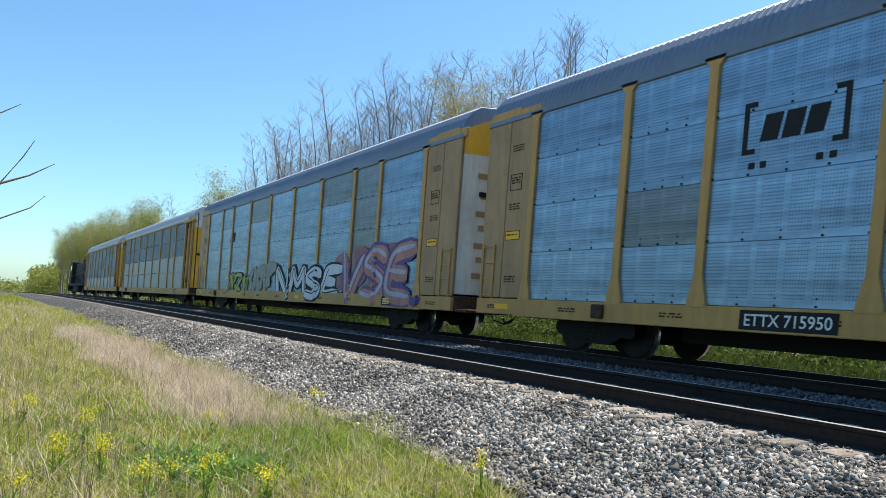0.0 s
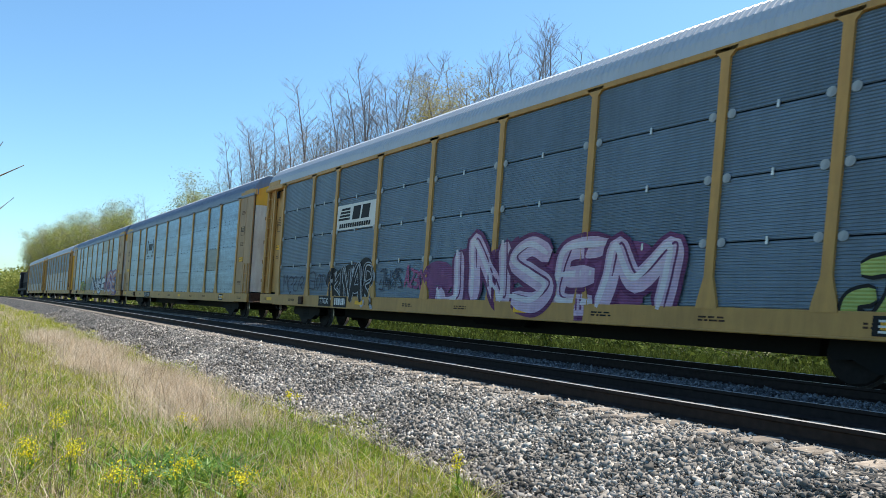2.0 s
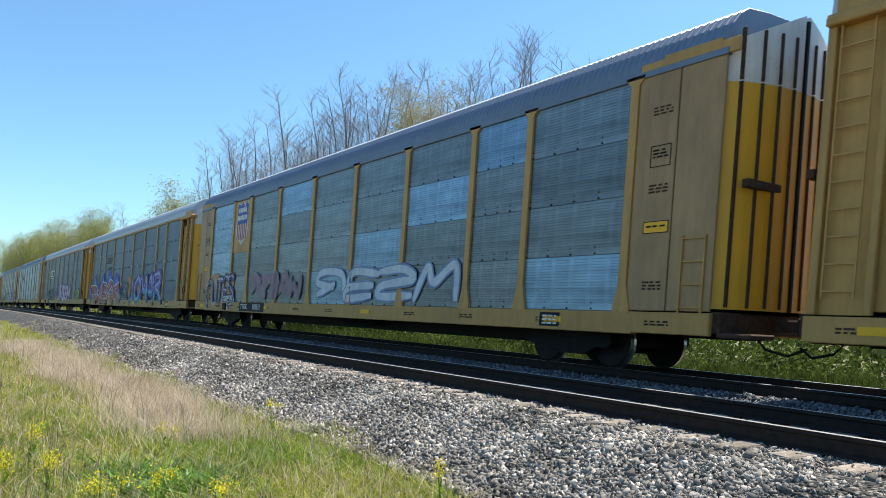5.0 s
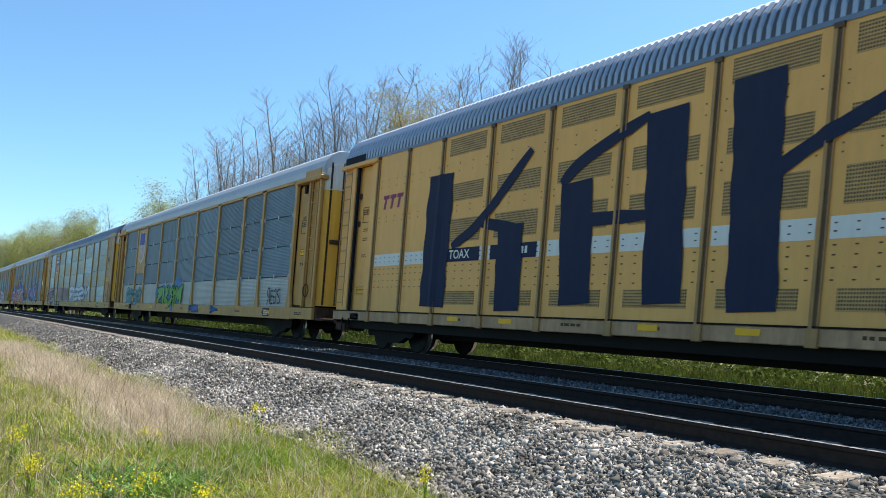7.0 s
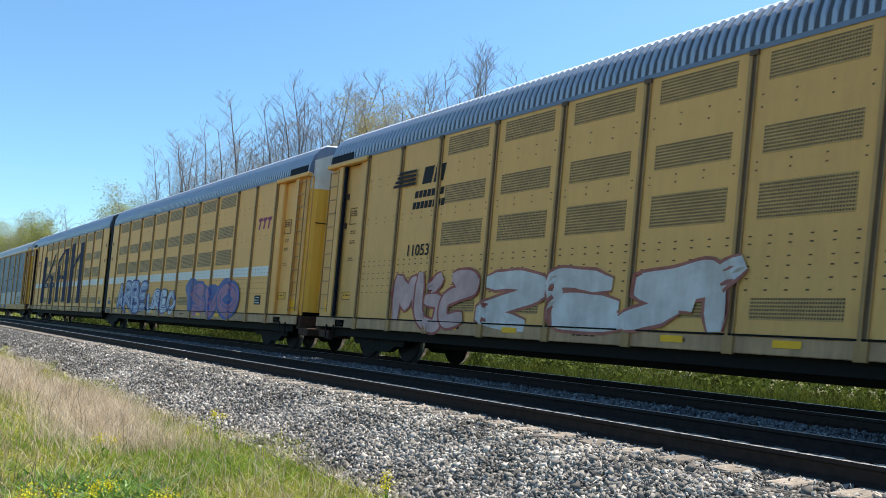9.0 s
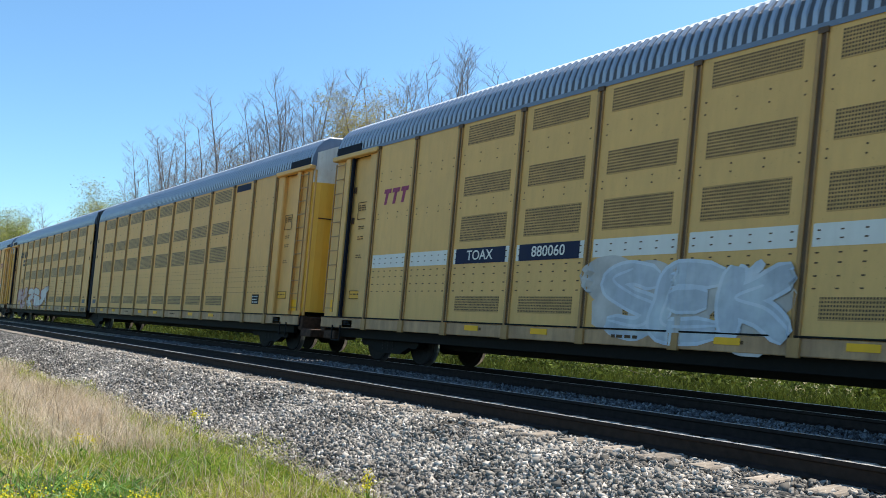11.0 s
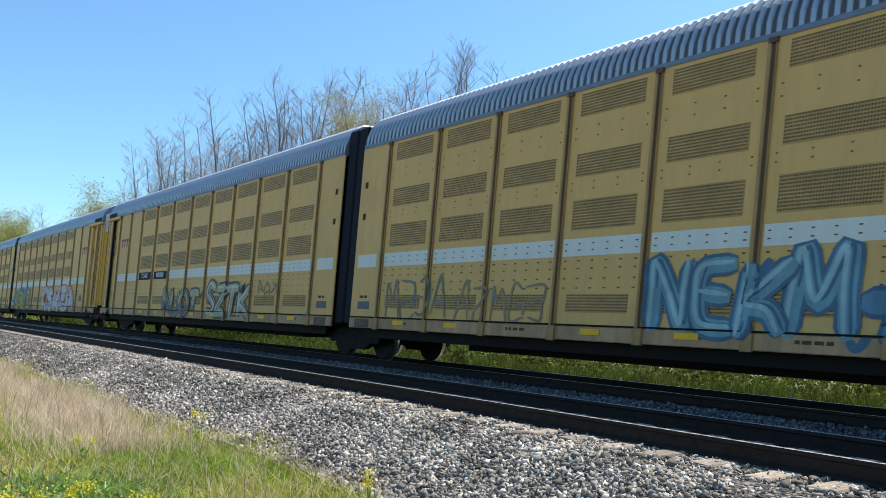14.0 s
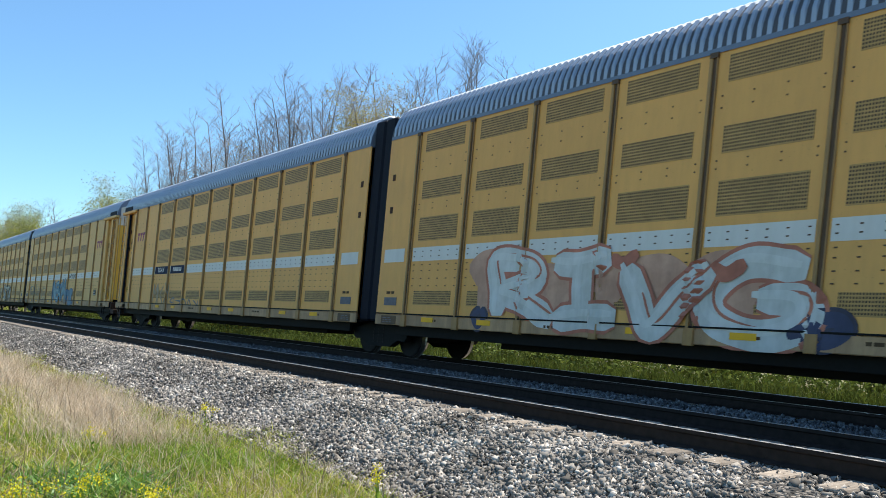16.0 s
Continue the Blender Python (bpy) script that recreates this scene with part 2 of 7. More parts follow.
def ground_material():
    m, nt, b = nodes("spring_turf")
    v = coords(nt)
    c = ramp(nt, noise_tex(nt, v, 0.5, 8), [(0.3, (0.10, 0.105, 0.025)), (0.5, (0.17, 0.15, 0.05)), (0.72, (0.28, 0.21, 0.10))])
    c = mixed(nt, 0.5, c, ramp(nt, noise_tex(nt, v, 18, 6), [(0.3, (0.06, 0.06, 0.018)), (0.7, (0.26, 0.22, 0.10))]))
    nt.links.new(c, b.inputs["Base Color"])
    b.inputs["Roughness"].default_value = 0.95
    bump(nt, b, noise_tex(nt, v, 25, 6), 0.8, 0.06)
    return m


def ballast_material():
    m, nt, b = nodes("crushed_stone_bed")
    v = coords(nt)
    cell = nt.nodes.new("ShaderNodeTexVoronoi")
    cell.inputs["Scale"].default_value = 26
    nt.links.new(v, cell.inputs["Vector"])
    grey = nt.nodes.new("ShaderNodeSeparateColor")
    nt.links.new(cell.outputs["Color"], grey.inputs[0])
    c = ramp(nt, grey.outputs[0], [(0.0, (0.008, 0.007, 0.006)), (0.5, (0.05, 0.043, 0.036)), (1.0, (0.30, 0.26, 0.215))])
    nt.links.new(c, b.inputs["Base Color"])
    b.inputs["Roughness"].default_value = 0.85
    inv = maths(nt, "SUBTRACT", 1.0, cell.outputs["Distance"])
    bump(nt, b, inv, 1.0, 0.05)
    return m


def tie_material():
    m, nt, b = nodes("weathered_tie_wood")
    v = coords(nt, scale=(0.25, 3, 3))
    c = ramp(nt, noise_tex(nt, v, 10, 7), [(0.3, (0.13, 0.10, 0.075)), (0.55, (0.30, 0.245, 0.19)), (0.75, (0.46, 0.39, 0.315))])
    hsv = nt.nodes.new("ShaderNodeHueSaturation")
    r = nt.nodes.new("ShaderNodeMapRange")
    r.inputs["To Min"].default_value, r.inputs["To Max"].default_value = 0.6, 1.25
    nt.links.new(object_random(nt), r.inputs["Value"])
    nt.links.new(r.outputs["Result"], hsv.inputs["Value"])
    nt.links.new(c, hsv.inputs["Color"])
    nt.links.new(hsv.outputs["Color"], b.inputs["Base Color"])
    b.inputs["Roughness"].default_value = 0.9
    bump(nt, b, noise_tex(nt, v, 30, 5), 0.5, 0.01)
    return m


def bark_material(name, a, c2):
    m, nt, b = nodes(name)
    v = coords(nt, scale=(1, 1, 0.3))
    nt.links.new(ramp(nt, noise_tex(nt, v, 12, 6), [(0.3, a), (0.7, c2)]), b.inputs["Base Color"])
    b.inputs["Roughness"].default_value = 0.9
    bump(nt, b, noise_tex(nt, v, 30, 4), 0.5, 0.02)
    return m


TURF, BALLAST, TIE = ground_material(), ballast_material(), tie_material()
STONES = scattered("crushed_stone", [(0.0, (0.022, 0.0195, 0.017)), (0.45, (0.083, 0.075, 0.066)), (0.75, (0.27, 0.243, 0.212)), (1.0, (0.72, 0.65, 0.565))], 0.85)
# two darker stone colours that carry the train's shade over the tracks
DARK_STONES = scattered("deep_shade_stone", [(0.0, (0.012, 0.012, 0.014)), (0.5, (0.032, 0.032, 0.035)), (1.0, (0.09, 0.088, 0.088))], 0.8)
SHADE_STONES = scattered("shade_grey_stone", [(0.0, (0.03, 0.031, 0.034)), (0.5, (0.10, 0.104, 0.112)), (1.0, (0.30, 0.302, 0.305))], 0.8)
GREEN_BLADES = scattered("green_grass_blades", [(0.0, (0.10, 0.145, 0.01)), (0.5, (0.32, 0.365, 0.03)), (1.0, (0.64, 0.59, 0.13))], 0.6, through=0.4)
LUSH_BLADES = scattered("lush_weed_leaves", [(0.0, (0.05, 0.12, 0.015)), (0.5, (0.20, 0.33, 0.035)), (1.0, (0.42, 0.55, 0.09))], 0.55, through=0.4)
DRY_BLADES = scattered("dry_grass_blades", [(0.0, (0.36, 0.265, 0.165)), (0.5, (0.68, 0.53, 0.37)), (1.0, (0.88, 0.76, 0.59))], 0.8, through=0.3)
LEAF_GREEN = scattered("broad_weed_leaves", [(0.0, (0.03, 0.09, 0.012)), (0.5, (0.10, 0.24, 0.03)), (1.0, (0.36, 0.54, 0.14))], 0.38, through=0.3)
STALKS = scattered("dead_weed_stalks", [(0.0, (0.14, 0.095, 0.06)), (1.0, (0.42, 0.30, 0.20))], 0.9)
PETALS = scattered("yellow_petals", [(0.0, (0.66, 0.55, 0.01)), (1.0, (0.85, 0.74, 0.05))], 0.6, through=0.3)
SPRING_LEAVES = scattered("young_spring_leaves", [(0.0, (0.16, 0.19, 0.035)), (0.5, (0.30, 0.31, 0.07)), (1.0, (0.48, 0.45, 0.14))], 0.6, through=0.4)
BUD_LEAVES = scattered("yellow_green_bud_leaves", [(0.0, (0.24, 0.20, 0.06)), (0.5, (0.38, 0.32, 0.10)), (1.0, (0.52, 0.45, 0.17))], 0.6, through=0.45)
OLIVE_LEAVES = scattered("olive_spring_leaves", [(0.0, (0.13, 0.17, 0.03)), (0.5, (0.28, 0.30, 0.065)), (1.0, (0.44, 0.43, 0.13))], 0.7, through=0.35)
BUSH_LEAVES = scattered("shrub_leaves", [(0.0, (0.014, 0.026, 0.006)), (0.5, (0.045, 0.075, 0.015)), (1.0, (0.19, 0.25, 0.05))], 0.9, through=0.25)
BARK = bark_material("grey_bark", (0.10, 0.085, 0.075), (0.24, 0.205, 0.185))
TWIG = bark_material("grey_brown_twigs", (0.20, 0.185, 0.195), (0.34, 0.315, 0.315))


# ---- mesh helpers ----
def mesh_from(name, verts, faces, mats=(), slots=None, smooth=False):
    me = bpy.data.meshes.new(name)
    me.from_pydata([tuple(v) for v in verts], [], [tuple(f) for f in faces])
    for m in mats:
        me.materials.append(m)
    if slots is not None:
        me.polygons.foreach_set("material_index", slots)
    if smooth:
        me.polygons.foreach_set("use_smooth", [True] * len(me.polygons))
    me.update()
    return me


def bulk_mesh(name, verts, quads, mat):
    """A large mesh of quads from arrays."""
    me = bpy.data.meshes.new(name)
    n, k = len(quads), quads.shape[1]
    me.vertices.add(len(verts))
    me.vertices.foreach_set("co", np.asarray(verts, dtype=np.float32).ravel())
    me.loops.add(n * k)
    me.loops.foreach_set("vertex_index", np.asarray(quads, dtype=np.int32).ravel())
    me.polygons.add(n)
    me.polygons.foreach_set("loop_start", np.arange(0, n * k, k, dtype=np.int32))
    me.materials.append(mat)
    me.update(calc_edges=True)
    me.validate()
    return me


def child(name, me, parent, place=None, label=""):
    ob = new(name, me)
    ob.parent = parent
    if place is not None:
        ob.matrix_basis = place
    return tagged(ob, label=label)


def part(name, bm, material, parent, label="", place=None):
    me = bpy.data.meshes.new(name)
    bm.to_mesh(me)
    bm.free()
    me.materials.append(material)
    return child(name, me, parent, place, label)


def block(x0, x1, y0, y1, z0, z1, bevel=0.012):
    """A box with worn edges, as a bmesh."""
    bm = bmesh.new()
    bmesh.ops.create_cube(bm, size=1)
    bmesh.ops.scale(bm, vec=(x1 - x0, y1 - y0, z1 - z0), verts=bm.verts)
    bmesh.ops.translate(bm, vec=((x0 + x1) / 2, (y0 + y1) / 2, (z0 + z1) / 2), verts=bm.verts)
    if bevel:
        bmesh.ops.bevel(bm, geom=bm.edges[:], offset=bevel, segments=1, affect="EDGES")
    return bm


def join_blocks(*specs, bevel=0.01):
    out = bmesh.new()
    tmp = bpy.data.meshes.new("tmp")
    for s in specs:
        b = block(*s, bevel=bevel)
        b.to_mesh(tmp)
        b.free()
        out.from_mesh(tmp)
    bpy.data.meshes.remove(tmp)
    return out


def sweep(profile, stations, closed=True):
    """Verts and faces of a profile of (x, z) swept along y; stations: (y, scale_x, dz)."""
    n = len(profile)
    verts = [(px * sx, y, pz + dz) for y, sx, dz in stations for px, pz in profile]
    faces = []
    for s in range(len(stations) - 1):
        for i in range(n if closed else n - 1):
            j = (i + 1) % n
            faces.append((s * n + i, s * n + j, (s + 1) * n + j, (s + 1) * n + i))
    if closed:
        faces.append(tuple(range(n - 1, -1, -1)))
        faces.append(tuple((len(stations) - 1) * n + i for i in range(n)))
    return verts, faces


def lettering(body, size):
    """A flat mesh of letters standing in the y-z plane, reading towards -y, seen from -x; origin at its centre."""
    cu = bpy.data.curves.new("letters", "FONT")
    cu.body, cu.size, cu.align_x, cu.align_y, cu.offset = body, size, "CENTER", "CENTER", size * 0.012
    cu.resolution_u = 3
    tmp = bpy.data.objects.new("letters", cu)
    scene.collection.objects.link(tmp)
    bpy.context.view_layer.update()
    me = bpy.data.meshes.new_from_object(tmp.evaluated_get(bpy.context.evaluated_depsgraph_get()))
    bpy.data.objects.remove(tmp)
    for v in me.vertices:
        v.co = (0, -v.co.x, v.co.y)
    me.materials.clear()
    return me


# ---- ground, track bed, tracks ----
def near_first(a, b, n, power=2.0):
    return [a + (b - a) * (i / n) ** power for i in range(n + 1)]


def build_ground():
    xs = [-2500, -900, -300, -120, -50, -25, -12, -6, -3, -1.5, 0, 1, 2, 3, 4, 5, 8, 12, 15, 18, 22, 30, 45, 80, 160, 400, 1000, 2500]
    ys = [-1500, -500, -200, -80, -40, -20, -10] + near_first(0, 2600, 60, 2.6)
    verts = []
    for y in ys:
        for x in xs:
            rough = 0.05 * noise.noise(Vector((x * 0.5, y * 0.4, 0))) if abs(x) < 40 and y < 150 else 0.0
            verts.append((x, y, GROUND + rough + drop(min(y, 420))))
    n = len(xs)
    faces = [(j * n + i, j * n + i + 1, (j + 1) * n + i + 1, (j + 1) * n + i) for j in range(len(ys) - 1) for i in range(n - 1)]
    tagged(new("ground", mesh_from("ground", verts, faces, [TURF], smooth=True)), "spring turf with dry grass beside the railway", "ground", kind="structure")


def build_bed():
    prof = [(4.15, GROUND - 0.05), (4.6, -0.56), (5.35, -0.25), (5.6, -0.21), (8.4, -0.215), (9.0, -0.24), (9.9, -0.215), (12.8, -0.215), (13.2, -0.25), (14.6, GROUND - 0.05)]
    ys = [-90, -40, -15] + near_first(-5, 700, 110, 2.2)
    verts = [(x + 0.06 * noise.noise(Vector((x * 2, y * 0.8, 3))) * (0 < i < 9), y, z + drop(min(y, 420)) + 0.018 * noise.noise(Vector((x * 2, y, 0)))) for y in ys for i, (x, z) in enumerate(prof)]
    n = len(prof)
    faces = [(j * n + i, j * n + i + 1, (j + 1) * n + i + 1, (j + 1) * n + i) for j in range(len(ys) - 1) for i in range(n - 1)]
    return tagged(new("track_bed", mesh_from("track_bed", verts, faces, [BALLAST], smooth=True)), "grey crushed stone ballast carrying two tracks", "track bed", kind="structure")


RAIL_PROFILE = [(-0.037, 0.0), (-0.037, -0.035), (-0.012, -0.05), (-0.009, -0.14), (-0.07, -0.163), (-0.07, -0.175), (0.07, -0.175), (0.07, -0.163), (0.009, -0.14), (0.012, -0.05), (0.037, -0.035), (0.037, 0.0)]


def build_track(name, cx, label):
    root = tagged(new(name), label, "railway track", kind="structure")
    root.location = (cx, 0, 0)
    stations = [(y, 1, drop(min(y, 420))) for y in [-90, -30] + near_first(-10, 700, 50, 1.8)]
    v, f = sweep(RAIL_PROFILE, stations)
    n = len(RAIL_PROFILE)
    slots = [1 if (i % n == n - 1 and i < n * (len(stations) - 1)) else 0 for i in range(len(f))]
    me = mesh_from("rail", v, f, [RAIL_SIDE, RAIL_TOP], slots)
    for sx in (-0.7535, 0.7535):
        child("rail", me, root, pose(sx, 0, 0))
    return root


def build_ties(root, first, last, singles):
    me_list = []
    for k in range(3):
        bm = block(-1.3, 1.3, -0.112, 0.112, -0.345, -0.172, 0.014)
        for w in bm.verts:
            w.co += Vector((random.uniform(-0.02, 0.02), random.uniform(-0.006, 0.006), random.uniform(-0.006, 0.004)))
        me = bpy.data.meshes.new("tie")
        bm.to_mesh(me)
        bm.free()
        me.materials.append(TIE)
        me_list.append(me)
    y, count = first, 0
    rest_v, rest_f = [], []
    while y < last:
        turn = random.uniform(-0.7, 0.7)
        shift = random.uniform(-0.05, 0.05)
        if count < singles:
            child("tie", me_list[count % 3], root, pose(shift, y, drop(y), 0, 0, turn))
        else:
            o = len(rest_v)
            z0, z1 = drop(y) - 0.34, drop(y) - 0.172
            rest_v += [(shift + sx * 1.3, y + sy * 0.112, z) for z in (z0, z1) for sx, sy in ((-1, -1), (1, -1), (1, 1), (-1, 1))]
            rest_f += [(o + 4, o + 5, o + 6, o + 7), (o, o + 1, o + 5, o + 4), (o + 1, o + 2, o + 6, o + 5), (o + 2, o + 3, o + 7, o + 6), (o + 3, o, o + 4, o + 7)]
        count += 1
        y += 0.5 + random.uniform(-0.03, 0.03)
    tagged(child("distant_ties", mesh_from("distant_ties", rest_v, rest_f, [TIE]), root), kind="stuff")


def stone_field(name, boxes, parent_label, size=(0.009, 0.026), mat=None):
    """Crushed stones strewn over the bed; boxes: x0, x1, y0, y1, stones to a square metre, function of x for the height."""
    rng = np.random.default_rng(5)
    cube = np.array([(-1, -1, -1), (1, -1, -1), (1, 1, -1), (-1, 1, -1), (-1, -1, 1), (1, -1, 1), (1, 1, 1), (-1, 1, 1)], float)
    quads = np.array([(3, 2, 1, 0), (4, 5, 6, 7), (0, 1, 5, 4), (1, 2, 6, 5), (2, 3, 7, 6), (3, 0, 4, 7)])
    allv, allq, base = [], [], 0
    for x0, x1, y0, y1, per, height in boxes:
        n = int((x1 - x0) * (y1 - y0) * per)
        x, y = rng.uniform(x0, x1, n), rng.uniform(y0, y1, n)
        shape = cube[None] * rng.uniform(0.3, 1.0, (n, 8, 3)) * (size[0] + (size[1] - size[0]) * rng.uniform(0, 1, (n, 1, 1)) ** 1.6) * rng.choice([0.35, 0.9, 1.0, 1.3, 2.0], (n, 1, 3))
        q = rng.normal(size=(n, 4))
        q /= np.linalg.norm(q, axis=1, keepdims=True)
        w, a, b, c = q.T
        R = np.stack([1 - 2 * (b * b + c * c), 2 * (a * b - c * w), 2 * (a * c + b * w), 2 * (a * b + c * w), 1 - 2 * (a * a + c * c), 2 * (b * c - a * w),
                      2 * (a * c - b * w), 2 * (b * c + a * w), 1 - 2 * (a * a + b * b)], 1).reshape(n, 3, 3)
        shape = np.einsum("nij,nkj->nki", R, shape)
        z = height(x) - 4.0e-5 * np.maximum(y, 0) ** 2 + rng.uniform(-0.012, 0.03, n)
        shape += np.stack([x, y, z], 1)[:, None]
        allv.append(shape.reshape(-1, 3))
        allq.append((quads[None] + (np.arange(n) * 8)[:, None, None] + base).reshape(-1, 4))
        base += n * 8
    me = bulk_mesh(name, np.concatenate(allv), np.concatenate(allq), mat or STONES)
    return tagged(new(name, me), parent_label, "gravel", kind="stuff")


def shoulder(x):
    return np.interp(x, [3.9, 4.15, 4.6, 5.35, 5.6, 8.4], [GROUND + 0.02, -0.71, -0.56, -0.27, -0.235, -0.235])


build_ground()
track_bed = build_bed()
track_1 = build_track("railway_track_1", NEAR_X, "empty railway track of rusty rails on wooden ties")
track_2 = build_track("railway_track_2", FAR_X, "railway track under the freight train, in its shade")


# ---- rolling stock ----
SIDE = 1.5
WHEELS = []          # wheelsets that roll
VEHICLES = []        # thing, place along the line at the start, distance of the trucks from the middle


def wheelset_mesh():
    def disc(x0, inner):
        ring = []
        prof = [(0.0, 0.10), (0.02, 0.10), (0.05, 0.30), (0.05, 0.39), (0.02, 0.42), (-0.07, 0.425), (-0.095, 0.45), (-0.10, 0.39), (-0.06, 0.30), (-0.04, 0.10)]
        vs, fs = [], []
        n = 28
        for k in range(n):
            a = 2 * math.pi * k / n
            for px, pr in prof:
                vs.append((x0 + inner * px, pr * 1.0753 * math.cos(a), pr * 1.0753 * math.sin(a)))
        m = len(prof)
        for k in range(n):
            for i in range(m - 1):
                q = (k * m + i, k * m + i + 1, ((k + 1) % n) * m + i + 1, ((k + 1) % n) * m + i)
                fs.append(q if inner > 0 else q[::-1])
                ring.append(1 if i in (4, 5) else 0)
        return vs, fs, ring
    v1, f1, s1 = disc(0.755, 1)
    v2, f2, s2 = disc(-0.755, -1)
    n = len(v1)
    vs, fs, ss = v1 + v2, f1 + [tuple(i + n for i in f) for f in f2], s1 + s2
    k0 = len(vs)
    for x in (-1.05, 1.05):
        for k in range(10):
            a = 2 * math.pi * k / 10
            vs.append((x, 0.1 * math.cos(a), 0.1 * math.sin(a)))
    for k in range(10):
        fs.append((k0 + k, k0 + (k + 1) % 10, k0 + 10 + (k + 1) % 10, k0 + 10 + k))
        ss.append(0)
    fs += [tuple(k0 + k for k in range(9, -1, -1)), tuple(k0 + 10 + k for k in range(10))]
    ss += [0, 0]
    return mesh_from("wheelset", vs, fs, [WHEEL, TREAD], ss)


WHEELSET = wheelset_mesh()


def side_frame_mesh():
    out = [(-1.05, 0.36), (-1.15, 0.46), (-1.12, 0.62), (-0.85, 0.66), (-0.45, 0.78), (0.45, 0.78), (0.85, 0.66), (1.12, 0.62), (1.15, 0.46), (1.05, 0.36), (0.78, 0.38), (0.45, 0.22), (-0.45, 0.22), (-0.78, 0.38)]
    n = len(out)
    vs = [(x, y, z) for x in (-0.09, 0.09) for y, z in out]
    fs = [tuple(range(n)), tuple(range(2 * n - 1, n - 1, -1))] + [(i, n + i, n + (i + 1) % n, (i + 1) % n) for i in range(n)]
    return mesh_from("side_frame", vs, fs, [BLACK])


SIDE_FRAME = side_frame_mesh()


def coil_mesh():
    vs, fs = [], []
    for c in (-0.2, 0.0, 0.2):
        for k in range(5):
            z = 0.30 + 0.075 * k
            o = len(vs)
            for dz in (0, 0.045):
                vs += [(0.08 * math.cos(a * math.pi / 4), c + 0.08 * math.sin(a * math.pi / 4), z + dz) for a in range(8)]
            fs += [(o + a, o + (a + 1) % 8, o + 8 + (a + 1) % 8, o + 8 + a) for a in range(8)]
    return mesh_from("spring_set", vs, fs, [WHEEL])


SPRINGS = coil_mesh()


def add_truck(root, y):
    for d in (-0.88, 0.88):
        w = new("wheelset", WHEELSET)
        w.parent = root
        w.matrix_parent_inverse = Matrix.Translation((0, y + d, 0.457))
        WHEELS.append(w)
    bol = part("truck_bolster", join_blocks((-1.1, 1.1, y - 0.2, y + 0.2, 0.5, 0.72), (-0.3, 0.3, y - 0.3, y + 0.3, 0.7, 0.86)), BLACK, root)
    for s in (-1, 1):
        fr = child("side_frame", SIDE_FRAME, root, pose(s * 1.0, y, 0))
        child("spring_set", SPRINGS, fr, pose(s * 0.03, 0, 0))


def add_coupler(root, y, way):
    bm = join_blocks((-0.09, 0.09, min(y, y + way * 0.75), max(y, y + way * 0.75), 0.78, 0.98), (-0.17, 0.17, min(y + way * 0.62, y + way * 0.9), max(y + way * 0.62, y + way * 0.9), 0.72, 1.02), bevel=0.03)
    part("coupler", bm, RUSTY, root)
    pts = [Vector((-0.35, y, 0.75)), Vector((-0.36, y + way * 0.25, 0.5)), Vector((-0.3, y + way * 0.6, 0.42)), Vector((-0.2, y + way * 0.85, 0.55))]
    v, f = tube(pts, [0.022] * 4, 6)
    child("brake_hose", mesh_from("brake_hose", v, f, [BLACK], smooth=True), root)


def tube(pts, radii, n=6):
    """A tapered tube along points."""
    vs, fs = [], []
    for i, (p, r) in enumerate(zip(pts, radii)):
        way = (pts[min(i + 1, len(pts) - 1)] - pts[max(i - 1, 0)]).normalized()
        a = way.orthogonal().normalized()
        b = way.cross(a)
        vs += [tuple(p + r * (math.cos(2 * math.pi * k / n) * a + math.sin(2 * math.pi * k / n) * b)) for k in range(n)]
    for i in range(len(pts) - 1):
        fs += [(i * n + k, i * n + (k + 1) % n, (i + 1) * n + (k + 1) % n, (i + 1) * n + k) for k in range(n)]
    return vs, fs


def roof_mesh(name, length, top, period, depth, mats):
    """Arched roof of pressed cross ribs."""
    half = [(-1.53, 5.04), (-1.53, 5.12), (-1.50, 5.30), (-1.40, top - 0.34), (-1.22, top - 0.135), (-1.03, top - 0.02), (-0.5, top + 0.04), (0, top + 0.06)]
    prof = half + [(-x, z) for x, z in half[-2::-1]]
    steps = int(length / period)
    vs, fs = [], []
    n = len(prof)
    ys = []
    for k in range(steps):
        y = -length / 2 + k * length / steps
        p = length / steps
        ys += [(y, 0), (y + 0.12 * p, 1), (y + 0.48 * p, 1), (y + 0.60 * p, 0)]
    ys.append((length / 2, 0))
    for y, up in ys:
        for i, (x, z) in enumerate(prof):
            e = depth * up * (1 if 1 < i < n - 2 else 0)
            vs.append((x * (1 + e * 0.5), y, z + e))
    for s in range(len(ys) - 1):
        fs += [(s * n + i, (s + 1) * n + i, (s + 1) * n + i + 1, s * n + i + 1) for i in range(n - 1)]
    # slots: rib tops 0, grooves 1, eaves 2, crown 3, light and shade by colour
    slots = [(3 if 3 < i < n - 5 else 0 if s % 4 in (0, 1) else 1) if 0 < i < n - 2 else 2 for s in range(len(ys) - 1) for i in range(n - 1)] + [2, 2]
    fs += [tuple(range(n)), tuple((len(ys) - 1) * n + i for i in range(n - 1, -1, -1))]
    return mesh_from(name, vs, fs, mats, slots)


